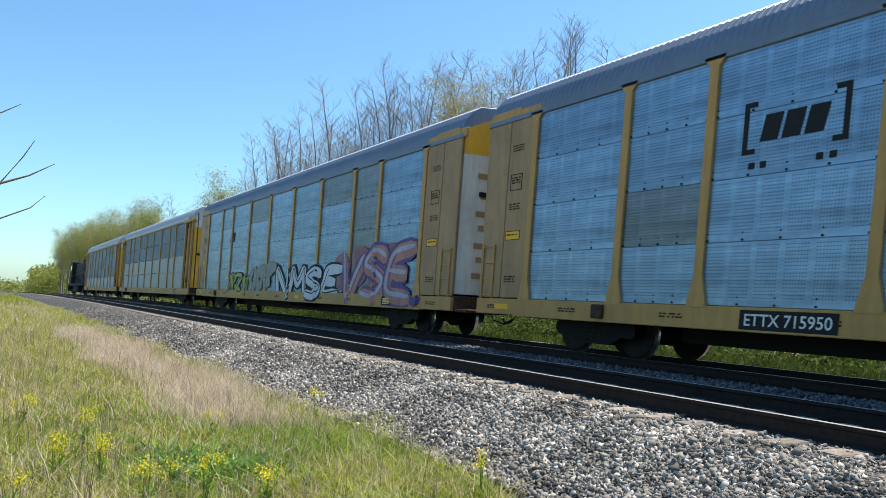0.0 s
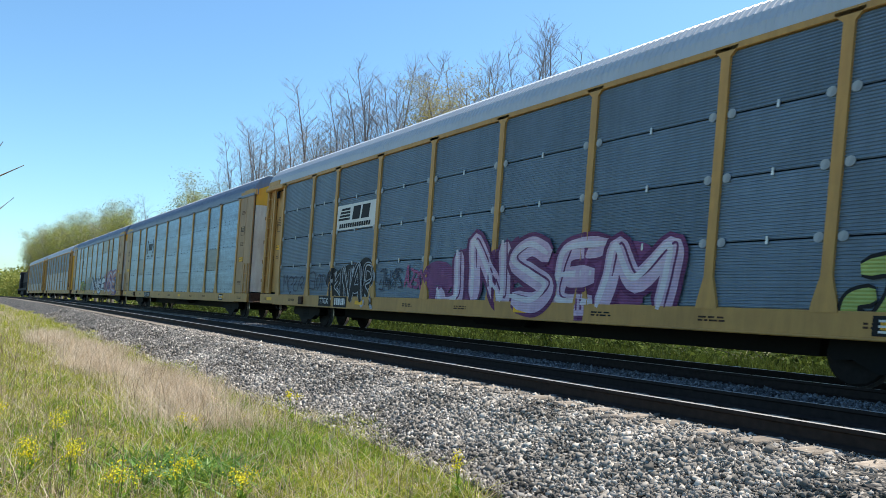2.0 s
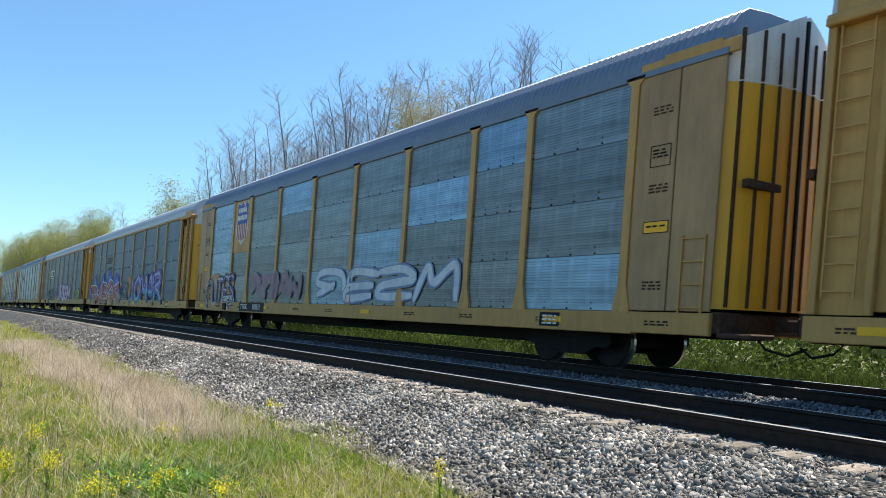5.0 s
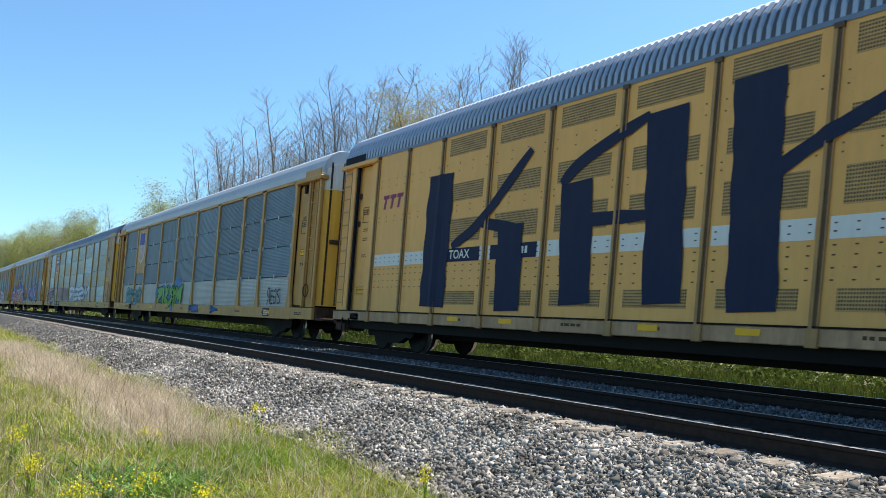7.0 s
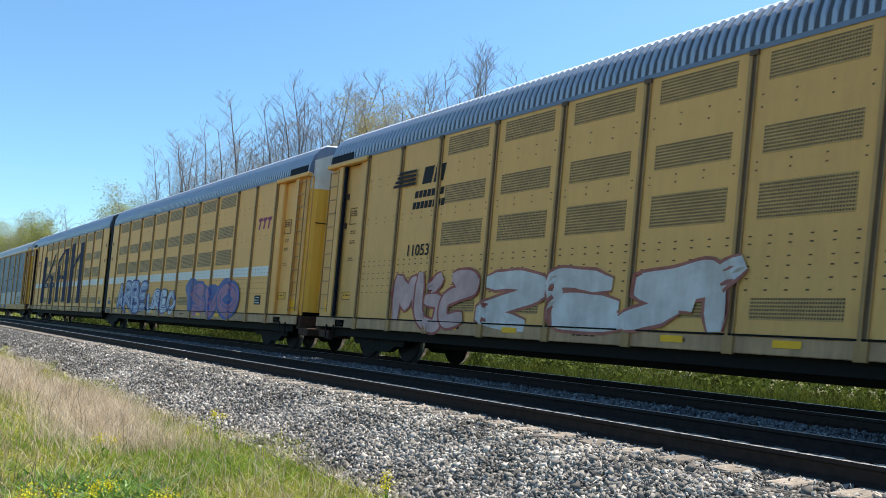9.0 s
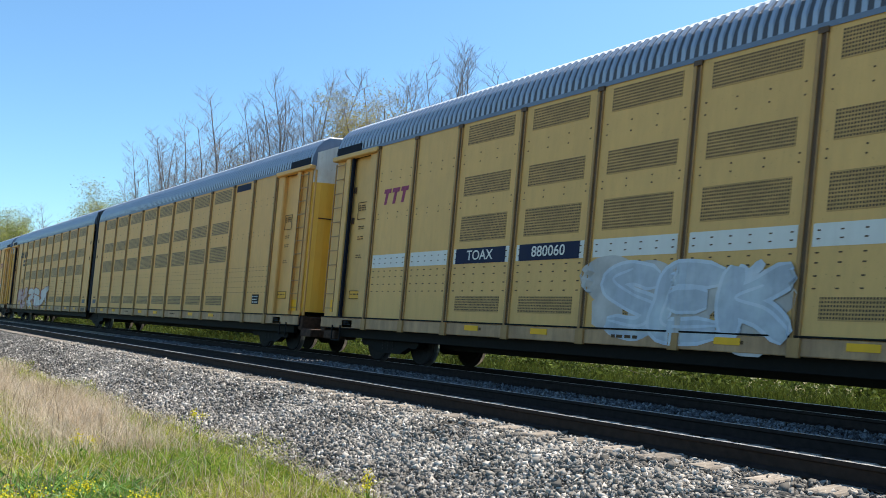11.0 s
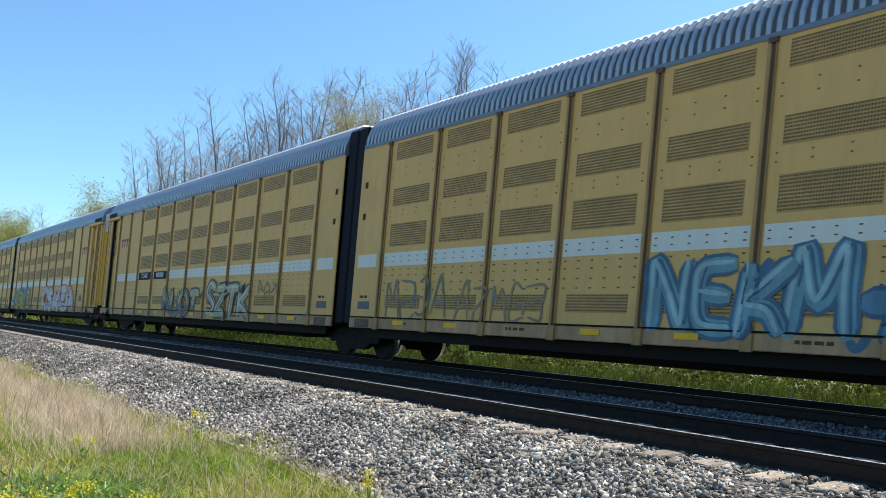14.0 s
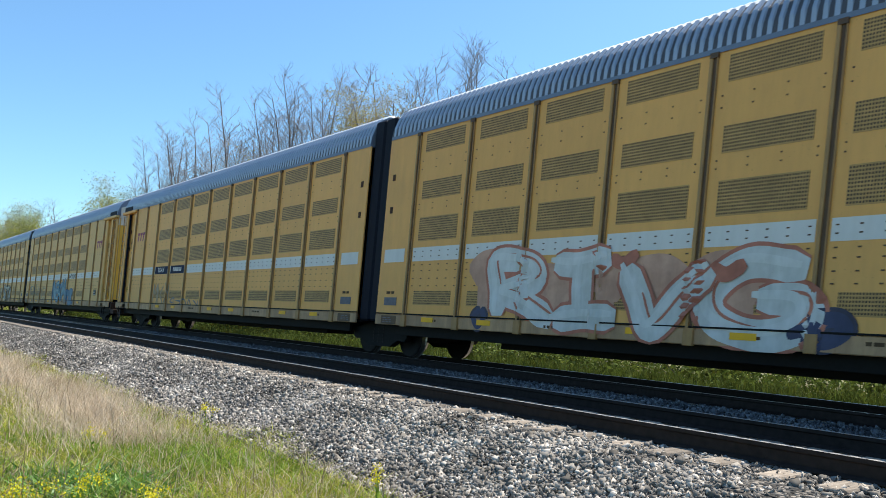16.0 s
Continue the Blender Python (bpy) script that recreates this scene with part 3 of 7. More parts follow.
def corrugated_mesh(width, height, mat, ribs=20):
    """Sheet with ribs running along y, facing -x; origin at its lower middle."""
    vs, fs = [], []
    prof = []
    p = height / ribs
    for k in range(ribs):
        prof += [(0.0, k * p + 0.1 * p), (-0.011, k * p + 0.3 * p), (-0.011, k * p + 0.65 * p), (0.0, k * p + 0.85 * p)]
    prof = [(0.0, 0.0)] + prof + [(0.0, height)]
    for y in (-width / 2, width / 2):
        vs += [(x, y, z) for x, z in prof]
    n = len(prof)
    fs = [(i, n + i, n + i + 1, i + 1) for i in range(n - 1)]
    o = len(vs)
    vs += [(0.02, -width / 2, 0), (0.02, width / 2, 0), (0.02, width / 2, height), (0.02, -width / 2, height)]
    fs += [(o + 3, o + 2, o + 1, o), (0, o, o + 1, n), (n - 1, 2 * n - 1, o + 2, o + 3)]
    return mesh_from("panel", vs, fs, [mat])


def flat_panel_mesh(width, height, mat):
    bm = block(-0.012, 0.02, -width / 2, width / 2, 0, height, 0.006)
    for k in range(5):
        for z in (0.03, 0.14):
            y = -width / 2 + 0.06 + k * (width - 0.12) / 4
            b2 = bmesh.ops.create_cube(bm, size=0.03 if z < 0.1 else 0.02)
            bmesh.ops.translate(bm, vec=(-0.014, y, z), verts=b2["verts"])
    me = bpy.data.meshes.new("panel")
    bm.to_mesh(me)
    bm.free()
    me.materials.append(mat)
    me.materials.append(BLACK)
    me.polygons.foreach_set("material_index", [1 if p.area < 0.0025 else 0 for p in me.polygons])
    return me


def post_mesh(z0, z1, w=0.16, foot=0.40, head=0.42, proud=0.06, mat=None):
    """Pressed post with a flared foot and a gusseted head."""
    out = [(-foot / 2, z0), (foot / 2, z0), (foot / 2 - 0.02, z0 + 0.12), (w / 2, z0 + 0.5), (w / 2, z1 - 0.16), (head / 2, z1 - 0.03), (head / 2, z1), (-head / 2, z1), (-head / 2, z1 - 0.03), (-w / 2, z1 - 0.16), (-w / 2, z0 + 0.5), (-foot / 2 + 0.02, z0 + 0.12)]
    bm = bmesh.new()
    f = bm.faces.new([bm.verts.new((-SIDE - proud, y, z)) for y, z in out])
    r = bmesh.ops.extrude_face_region(bm, geom=[f])
    bmesh.ops.translate(bm, vec=(proud + 0.03, 0, 0), verts=[e for e in r["geom"] if isinstance(e, bmesh.types.BMVert)])
    bmesh.ops.recalc_face_normals(bm, faces=bm.faces)
    me = bpy.data.meshes.new("post")
    bm.to_mesh(me)
    bm.free()
    me.materials.append(mat)
    return me


FLIP = Matrix.Rotation(math.pi, 4, "Z")
CACHE = {}


def cached(key, make):
    if key not in CACHE:
        CACHE[key] = make()
    return CACHE[key]


def ladder_mesh(z0, z1, mat):
    specs = []
    z = z0 + 0.2
    while z < z1:
        specs.append((-0.05, -0.02, -0.22, 0.22, z, z + 0.02))
        z += 0.36
    specs += [(-0.045, -0.018, y - 0.012, y + 0.012, z0 + 0.12, z - 0.30) for y in (-0.215, 0.215)]
    bm = join_blocks(*specs, bevel=0)
    me = bpy.data.meshes.new("ladder")
    bm.to_mesh(me)
    bm.free()
    me.materials.append(mat)
    return me


def small_print(root, y, z, w, lines, mat, x=-SIDE - 0.045, high=0.03, gap=0.055, name="stencil"):
    """Stencilled notes too small to read, as bars."""
    vs, fs = [], []
    rng = random.Random(int(abs(y) * 100 + z * 10))
    for k in range(lines):
        a = -w / 2
        while a < w / 2 - 0.03:
            b = min(a + rng.uniform(0.05, 0.16), w / 2)
            o = len(vs)
            vs += [(x, y - a, z - k * gap), (x, y - b, z - k * gap), (x, y - b, z - k * gap + high), (x, y - a, z - k * gap + high)]
            fs.append((o, o + 1, o + 2, o + 3))
            a = b + rng.uniform(0.02, 0.05)
    tagged(child(name, mesh_from(name, vs, fs, [mat]), root), kind="stuff")


def framed_note(root, y, z, w, h, mat, fill=None, x=-SIDE - 0.045):
    specs = [(x - 0.004, x + 0.004, y - w / 2, y + w / 2, z - h / 2, z - h / 2 + 0.013), (x - 0.004, x + 0.004, y - w / 2, y + w / 2, z + h / 2 - 0.013, z + h / 2),
             (x - 0.004, x + 0.004, y - w / 2, y - w / 2 + 0.013, z - h / 2, z + h / 2), (x - 0.004, x + 0.004, y + w / 2 - 0.013, y + w / 2, z - h / 2, z + h / 2)]
    part("notice_frame", join_blocks(*specs, bevel=0), mat, root)
    if fill:
        part("notice_plate", block(x - 0.001, x + 0.006, y - w / 2, y + w / 2, z - h / 2, z + h / 2, 0), fill, root)
    small_print(root, y, z + h / 2 - 0.1, w * 0.75, max(1, int(h / 0.09) - 1), mat, x - 0.006)


def words(root, body, y, z, size, mat, x, backing=None, pad=0.08, name="reporting_mark"):
    me = lettering(body, size)
    me.materials.append(mat)
    child(name, me, root, pose(x - 0.008, y, z))
    if backing:
        half = max(abs(v.co.y) for v in me.vertices) + pad
        part("number_board", block(x - 0.004, x + 0.004, y - half, y + half, z - size * 0.62, z + size * 0.62, 0), backing, root)


def fitted_ends(root, y_end, way, top, kind):
    """Rounded swinging end doors with a white upper part, on the end at y_end that looks along way."""
    w = 1.42
    deep = 0.40 if kind != "white" else 0.20

    def bulge(u):
        return way * (0.04 + deep * (1 - u * u) ** 0.75)

    for s in (-1, 1):
        for z0, z1, m, nm in ((1.1, 4.60, DOOR_YELLOW if kind != "white" else DOOR_WHITE, "end_door"), (4.60, top - 0.12, DOOR_WHITE if kind != "white" else DOOR_YELLOW, "end_door_top")):
            bm = bmesh.new()
            cols = 8
            grid = []
            for i in range(cols + 1):
                u = i / cols
                x = s * (0.05 + (w - 0.05) * u)
                out = bulge(u)
                crown = z1 + (0.16 - 0.62 * u if z1 > 5 else 0)
                grid.append([bm.verts.new((x, y_end + out, z)) for z in (z0, crown)] + [bm.verts.new((x, y_end + out - way * 0.06, z)) for z in (z0, crown)])
            for a, b in zip(grid, grid[1:]):
                for q in ((a[0], b[0], b[1], a[1]), (a[2], a[3], b[3], b[2]), (a[1], b[1], b[3], a[3]), (a[0], a[2], b[2], b[0])):
                    bm.faces.new(q)
            for g in (grid[0], grid[-1]):
                bm.faces.new((g[0], g[1], g[3], g[2]))
            bmesh.ops.recalc_face_normals(bm, faces=bm.faces)
            d = part(nm, bm, m, root)
            if kind == "folding":
                for i in range(4):
                    u = 0.16 + 0.24 * i
                    xx, yy = s * (0.05 + (w - 0.05) * u), y_end + bulge(u)
                    part("fold_groove", block(xx - 0.022, xx + 0.022, yy - 0.03, yy + 0.03, z0 + 0.03, z1 - 0.25 * (z1 > 5), 0.004), RUSTY, d)
            elif kind == "plain" and z0 < 2:
                for z in (3.62, 4.30):
                    us = [0.08 + 0.1 * k for k in range(9)] if z < 4 else [0.3 + 0.08 * k for k in range(5)]
                    v, f = tube([Vector((s * (0.05 + (w - 0.05) * u), y_end + bulge(u) + way * 0.03, z + 0.06 * (u - 0.5) ** 2)) for u in us], [0.016] * len(us), 5)
                    child("door_rod", mesh_from("door_rod", v, f, [RUSTY], smooth=True), d)
                xx, yy = s * 0.72, y_end + bulge(0.49)
                part("door_pull", block(xx - 0.14, xx + 0.14, yy - 0.035, yy + 0.035, 2.28, 2.32, 0.008), RUSTY, d)
                part("door_lock", block(s * 0.16 - 0.05, s * 0.16 + 0.05, yy + way * 0.13 - 0.04, yy + way * 0.13 + 0.04, 1.28, 1.42, 0.01), RUSTY, d)
    if kind == "folding":
        part("latch_bar", block(-1.25, -0.2, y_end + way * 0.36 - 0.06, y_end + way * 0.36 + 0.06, 2.95, 3.08, 0.01), RUSTY, root)
    elif kind == "white":
        part("latch_bar", block(-1.0, -0.35, y_end + way * 0.24 - 0.04, y_end + way * 0.24 + 0.04, 3.55, 3.67, 0.01), BLACK, root)
        for k, z in enumerate((1.5, 1.9, 2.25, 2.7, 3.05, 3.5, 4.0)):
            part("stained_notice", block(-1.05 + 0.1 * (k % 2), -0.72 + 0.14 * (k % 3), y_end + way * 0.205 - 0.006, y_end + way * 0.205 + 0.006, z, z + 0.14, 0), END_PAINT, root)
    # black strip and backing sheet, added to keep the gap between the leaves dark
    part("door_edge", block(-0.035, 0.035, y_end + way * (0.02 + deep) - 0.05, y_end + way * (0.02 + deep) + 0.03, 1.1, top - 0.05, 0.004), BLACK, root)
    part("end_bulkhead", block(-1.3, 1.3, y_end - way * 0.2 - 0.02, y_end - way * 0.2 + 0.02, 1.0, top - 0.5, 0), BLACK, root)
    for s in (-1, 1):
        part("roof_notch", block(s * 1.505 - 0.04, s * 1.505 + 0.04, min(y_end, y_end - way * 1.1), max(y_end, y_end - way * 1.1), 5.06, 5.27, 0.01), RUBBER if top > 5.9 else YELLOW, root)


BAYS = [2.72, 1.90, 2.83, 2.83, 2.83, 2.83, 2.83, 1.90, 2.72]
END = 1.80
RACK_LEN = sum(BAYS) + 2 * END


def rack_car(label, start, style, roof, light_rows=(), dull=(), marks=None, end_kind="plain"):
    """A covered car carrier on a long flat car. style: 'perf' or 'corr'."""
    root = tagged(new("car_carrier_wagon"), label, "freight wagon", group="wagons of the freight train")
    half = RACK_LEN / 2
    corr = style == "corr"
    SHEET["ribbed"] = corr
    part("centre_sill", join_blocks((-0.42, 0.42, -half + 5.2, half - 5.2, 0.36, 1.0), (-0.35, 0.35, -half + 0.3, half - 0.3, 0.62, 1.0), (-1.4, 1.4, -half, half, 1.0, 1.06), bevel=0.01), BLACK, root)
    part("air_reservoir", block(-0.9, -0.5, -1.8, 0.3, 0.48, 0.92, 0.12), BLACK, root)
    part("brake_box", block(0.5, 0.95, 1.0, 3.0, 0.4, 0.9, 0.03), BLACK, root)
    for s in (-1, 1):
        sill = part("side_sill", join_blocks((s * SIDE - 0.05, s * SIDE + 0.05, -half, half, 0.68, 1.03), (s * SIDE - 0.10, s * SIDE + 0.07, -half + 1.5, half - 1.5, 0.655, 0.69), bevel=0.012), YELLOW, root)
        part("top_chord", block(s * SIDE - 0.06, s * SIDE + 0.06, -half, half, 4.98, 5.09, 0.01), YELLOW if corr else ROOF_BLUE, root)
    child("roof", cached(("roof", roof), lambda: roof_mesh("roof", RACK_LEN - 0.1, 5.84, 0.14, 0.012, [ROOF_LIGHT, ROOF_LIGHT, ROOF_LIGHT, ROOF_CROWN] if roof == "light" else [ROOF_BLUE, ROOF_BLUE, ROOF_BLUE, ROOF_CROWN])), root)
    # bays run from the leading end backwards
    y = half - END
    edges = [y]
    for i, b in enumerate(BAYS):
        for r in range(4):
            z0 = 1.035 + r * 0.99
            w, h = b - 0.1, 0.965
            if corr:
                m = CORR_LIGHT if r in light_rows else CORRUGATED
                me = cached(("corr", b, m.name), lambda: corrugated_mesh(b - 0.1, 0.965, m))
            else:
                m = DULL_PERF if (i, r) in dull else GALVANISED
                me = cached(("flat", b, m.name), lambda: flat_panel_mesh(b - 0.1, 0.988, m))
            at = Matrix.Translation((-SIDE + 0.0, y - b / 2, z0))
            child("panel", me, root, at)
            child("panel", me, root, FLIP @ Matrix.Translation((-SIDE, -(y - b / 2), z0)))
            if corr and r:
                wash = cached("washer", lambda: mesh_of(disc_block(0.075, 0.012), WASHER))
                for yy in (y - 0.17, y - b + 0.17):
                    child("washer", wash, root, Matrix.Translation((-SIDE - 0.026, yy, z0 - 0.01)))
                cm = cached("clip", lambda: mesh_of(block(-0.03, 0, -0.02, 0.02, -0.06, 0.06, 0.004), CLIP))
                for yy in (y - b / 2,):
                    child("clip", cm, root, Matrix.Translation((-SIDE - 0.015, yy, z0 - 0.01)))
        y -= b
        edges.append(y)
    pm = cached(("post", corr), lambda: post_mesh(1.0, 5.05, 0.16 if corr else 0.17, mat=YELLOW))
    for e in edges:
        child("post", pm, root, Matrix.Translation((0, e, 0)))
        child("post", pm, root, FLIP @ Matrix.Translation((0, -e, 0)))
    lad = cached("rack_ladder", lambda: ladder_mesh(1.15, 5.0, YELLOW))
    for s in (-1, 1):
        a, b = (half - END + 0.09, half - 0.03) if s > 0 else (-half + 0.03, -half + END - 0.09)
        for f in (-1, 1):
            if corr:
                mid = a + (b - a) * (0.52 if s > 0 else 0.48)
                lo, hi = (mid, b) if s > 0 else (a, mid)
                door = part("side_door", block(f * (SIDE - 0.10) - 0.03, f * (SIDE - 0.10) + 0.03, min(mid, a if s > 0 else b), max(mid, a if s > 0 else b), 1.1, 4.85, 0.012), YELLOW, root)
                part("corner_post", block(f * SIDE - 0.05, f * SIDE + 0.05, b - 0.12 if s > 0 else a, b if s > 0 else a + 0.12, 1.05, 4.98, 0.012), YELLOW, root)
                part("door_post", block(f * SIDE - 0.05, f * SIDE + 0.05, mid - 0.05, mid + 0.05, 1.05, 4.98, 0.012), YELLOW, root)
                part("corner_panel", block(f * (SIDE - 0.07) - 0.02, f * (SIDE - 0.07) + 0.02, lo + 0.05, hi - 0.1, 1.05, 4.98, 0.006), YELLOW, root)
                part("header", block(f * SIDE - 0.14, f * SIDE + 0.14, a - 0.1, b, 4.9, 5.03, 0.02), YELLOW, root)
                part("latch", block(f * (SIDE + 0.02) - 0.04, f * (SIDE + 0.02) + 0.04, mid - s * 0.28 - 0.07, mid - s * 0.28 + 0.07, 4.58, 4.82, 0.01), BLACK, door)
                wheel_v, wheel_f = tube([Vector((f * (SIDE + 0.06), a + (b - a) * 0.3 + 0.19 * math.cos(t), 1.55 + 0.19 * math.sin(t))) for t in [k * math.pi / 6 for k in range(13)]], [0.018] * 13, 5)
                if s < 0:
                    child("handbrake_wheel", mesh_from("handbrake_wheel", wheel_v, wheel_f, [RUSTY]), root)
                child("ladder", lad, root, (Matrix.Identity(4) if f < 0 else FLIP) @ Matrix.Translation((-SIDE, -f * (lo + hi) / 2 if f > 0 else (lo + hi) / 2, 0)))
            else:
                m1 = a + (b - a) * 0.5
                for q0, q1 in ((a, m1 - 0.012), (m1 + 0.012, b)):
                    part("end_panel", block(f * SIDE - 0.03, f * SIDE + 0.03, q0, q1, 1.05, 5.0, 0.012), END_PAINT, root)
                part("roof_corner", join_blocks((f * 1.50 - 0.035, f * 1.50 + 0.035, a - 0.2, b, 5.0, 5.22), bevel=0.01), YELLOW, root)
                ly = (b - 0.35) if s > 0 else (a + 0.35)
                child("ladder", cached("low_ladder", lambda: ladder_mesh(0.9, 2.3, YELLOW)), root, (Matrix.Identity(4) if f < 0 else FLIP) @ Matrix.Translation((-SIDE - 0.02, -f * ly if f > 0 else ly, 0)))
        if corr:
            yy = a + (b - a) * (0.28 if s > 0 else 0.72)
            framed_note(root, yy, 3.55, 0.42, 0.42, BLACK_INK, None, -SIDE + 0.06)
            framed_note(root, yy, 2.75, 0.34, 0.2, BLACK_INK, MARK_YELLOW, -SIDE + 0.06)
            small_print(root, yy, 2.4, 0.25, 2, BLACK_INK, -SIDE + 0.06)
            small_print(root, yy, 3.85, 0.25, 2, BLACK_INK, -SIDE + 0.06)
        else:
            yy = a + (b - a) * (0.3 if s > 0 else 0.68)
            framed_note(root, yy, 3.6, 0.42, 0.36, BLACK_INK, None, -SIDE - 0.036)
            framed_note(root, yy, 2.42, 0.52, 0.2, BLACK_INK, MARK_YELLOW, -SIDE - 0.036)
            for z in (4.4, 3.1, 1.5):
                small_print(root, yy, z, 0.4, 3, RUSTY, -SIDE - 0.036)
        fitted_ends(root, s * (half - 0.12), s, 5.8, end_kind)
        part("end_sill", join_blocks((-1.45, 1.45, s * half - 0.12, s * half + 0.10, 0.72, 1.05), (-1.5, -0.9, s * half - 0.7, s * half - 0.1, 0.66, 0.74), bevel=0.02), RUSTY, root)
        add_coupler(root, s * (half - 0.05), s)
        add_truck(root, s * 9.95)
    # stencils and wear along the sill
    for k, yy in enumerate(np.linspace(-half + 1.0, half - 1.0, 11)):
        small_print(root, yy + 0.3 * math.sin(k * 7.1), 0.86, 0.5, 2, RUSTY if k % 3 else BLACK_INK, -SIDE - 0.056, 0.028, 0.05)
        if k % 3 == 1:
            part("reflector_mark", block(-SIDE - 0.058, -SIDE - 0.046, yy - 0.25, yy + 0.25, 0.80, 0.91, 0), MARK_YELLOW, root)
    part("jacking_plate", block(-SIDE - 0.12, -SIDE - 0.02, half - 4.3, half - 4.0, 0.72, 0.98, 0.02), RUSTY, root)
    part("data_panel", block(-SIDE - 0.058, -SIDE - 0.046, -half + 3.3, -half + 3.85, 0.72, 0.98, 0), BLACK_INK, root)
    small_print(root, -half + 3.57, 0.9, 0.4, 3, WHITE_INK, -SIDE - 0.063, 0.03, 0.07)
    VEHICLES.append((root, start - half, 9.95))
    return root, edges


def disc_block(r, thick):
    """A flat disc facing -x."""
    bm = bmesh.new()
    bmesh.ops.create_cone(bm, cap_ends=True, segments=12, radius1=r, radius2=r, depth=thick)
    bmesh.ops.rotate(bm, matrix=Matrix.Rotation(math.pi / 2, 3, "Y"), verts=bm.verts)
    return bm


def mesh_of(bm, mat):
    me = bpy.data.meshes.new("piece")
    bm.to_mesh(me)
    bm.free()
    me.materials.append(mat)
    return me


UNIT_BAYS = [1.48, 1.48] + [1.81] * 8      # from the outer end inwards
UNIT_NARROW, UNIT_END = 1.15, 2.00
UNIT_GAP = 0.43                              # half of the joint between two units
UNIT_LEN = UNIT_NARROW + sum(UNIT_BAYS) + UNIT_END


def unit_post_mesh():
    """Pressed post: a tan flange beside a groove coloured dark for its shade, with a closed head, on a foot over the
    sill.
    """
    bm = join_blocks((-SIDE - 0.058, -SIDE + 0.02, 0.012, 0.066, 0.80, 5.0), (-SIDE - 0.075, -SIDE, -0.085, 0.085, 0.72, 0.98), (-SIDE - 0.050, -SIDE, -0.066, -0.045, 0.98, 5.0), bevel=0.008)
    tan = len(bm.faces)
    tmp = bpy.data.meshes.new("tmp")
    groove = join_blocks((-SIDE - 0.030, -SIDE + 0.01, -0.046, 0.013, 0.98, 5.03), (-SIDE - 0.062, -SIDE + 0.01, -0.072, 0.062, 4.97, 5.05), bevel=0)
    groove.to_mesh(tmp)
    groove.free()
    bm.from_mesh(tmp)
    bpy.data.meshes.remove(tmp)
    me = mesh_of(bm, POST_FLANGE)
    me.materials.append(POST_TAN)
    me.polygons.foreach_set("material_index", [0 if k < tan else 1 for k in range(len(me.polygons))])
    return me


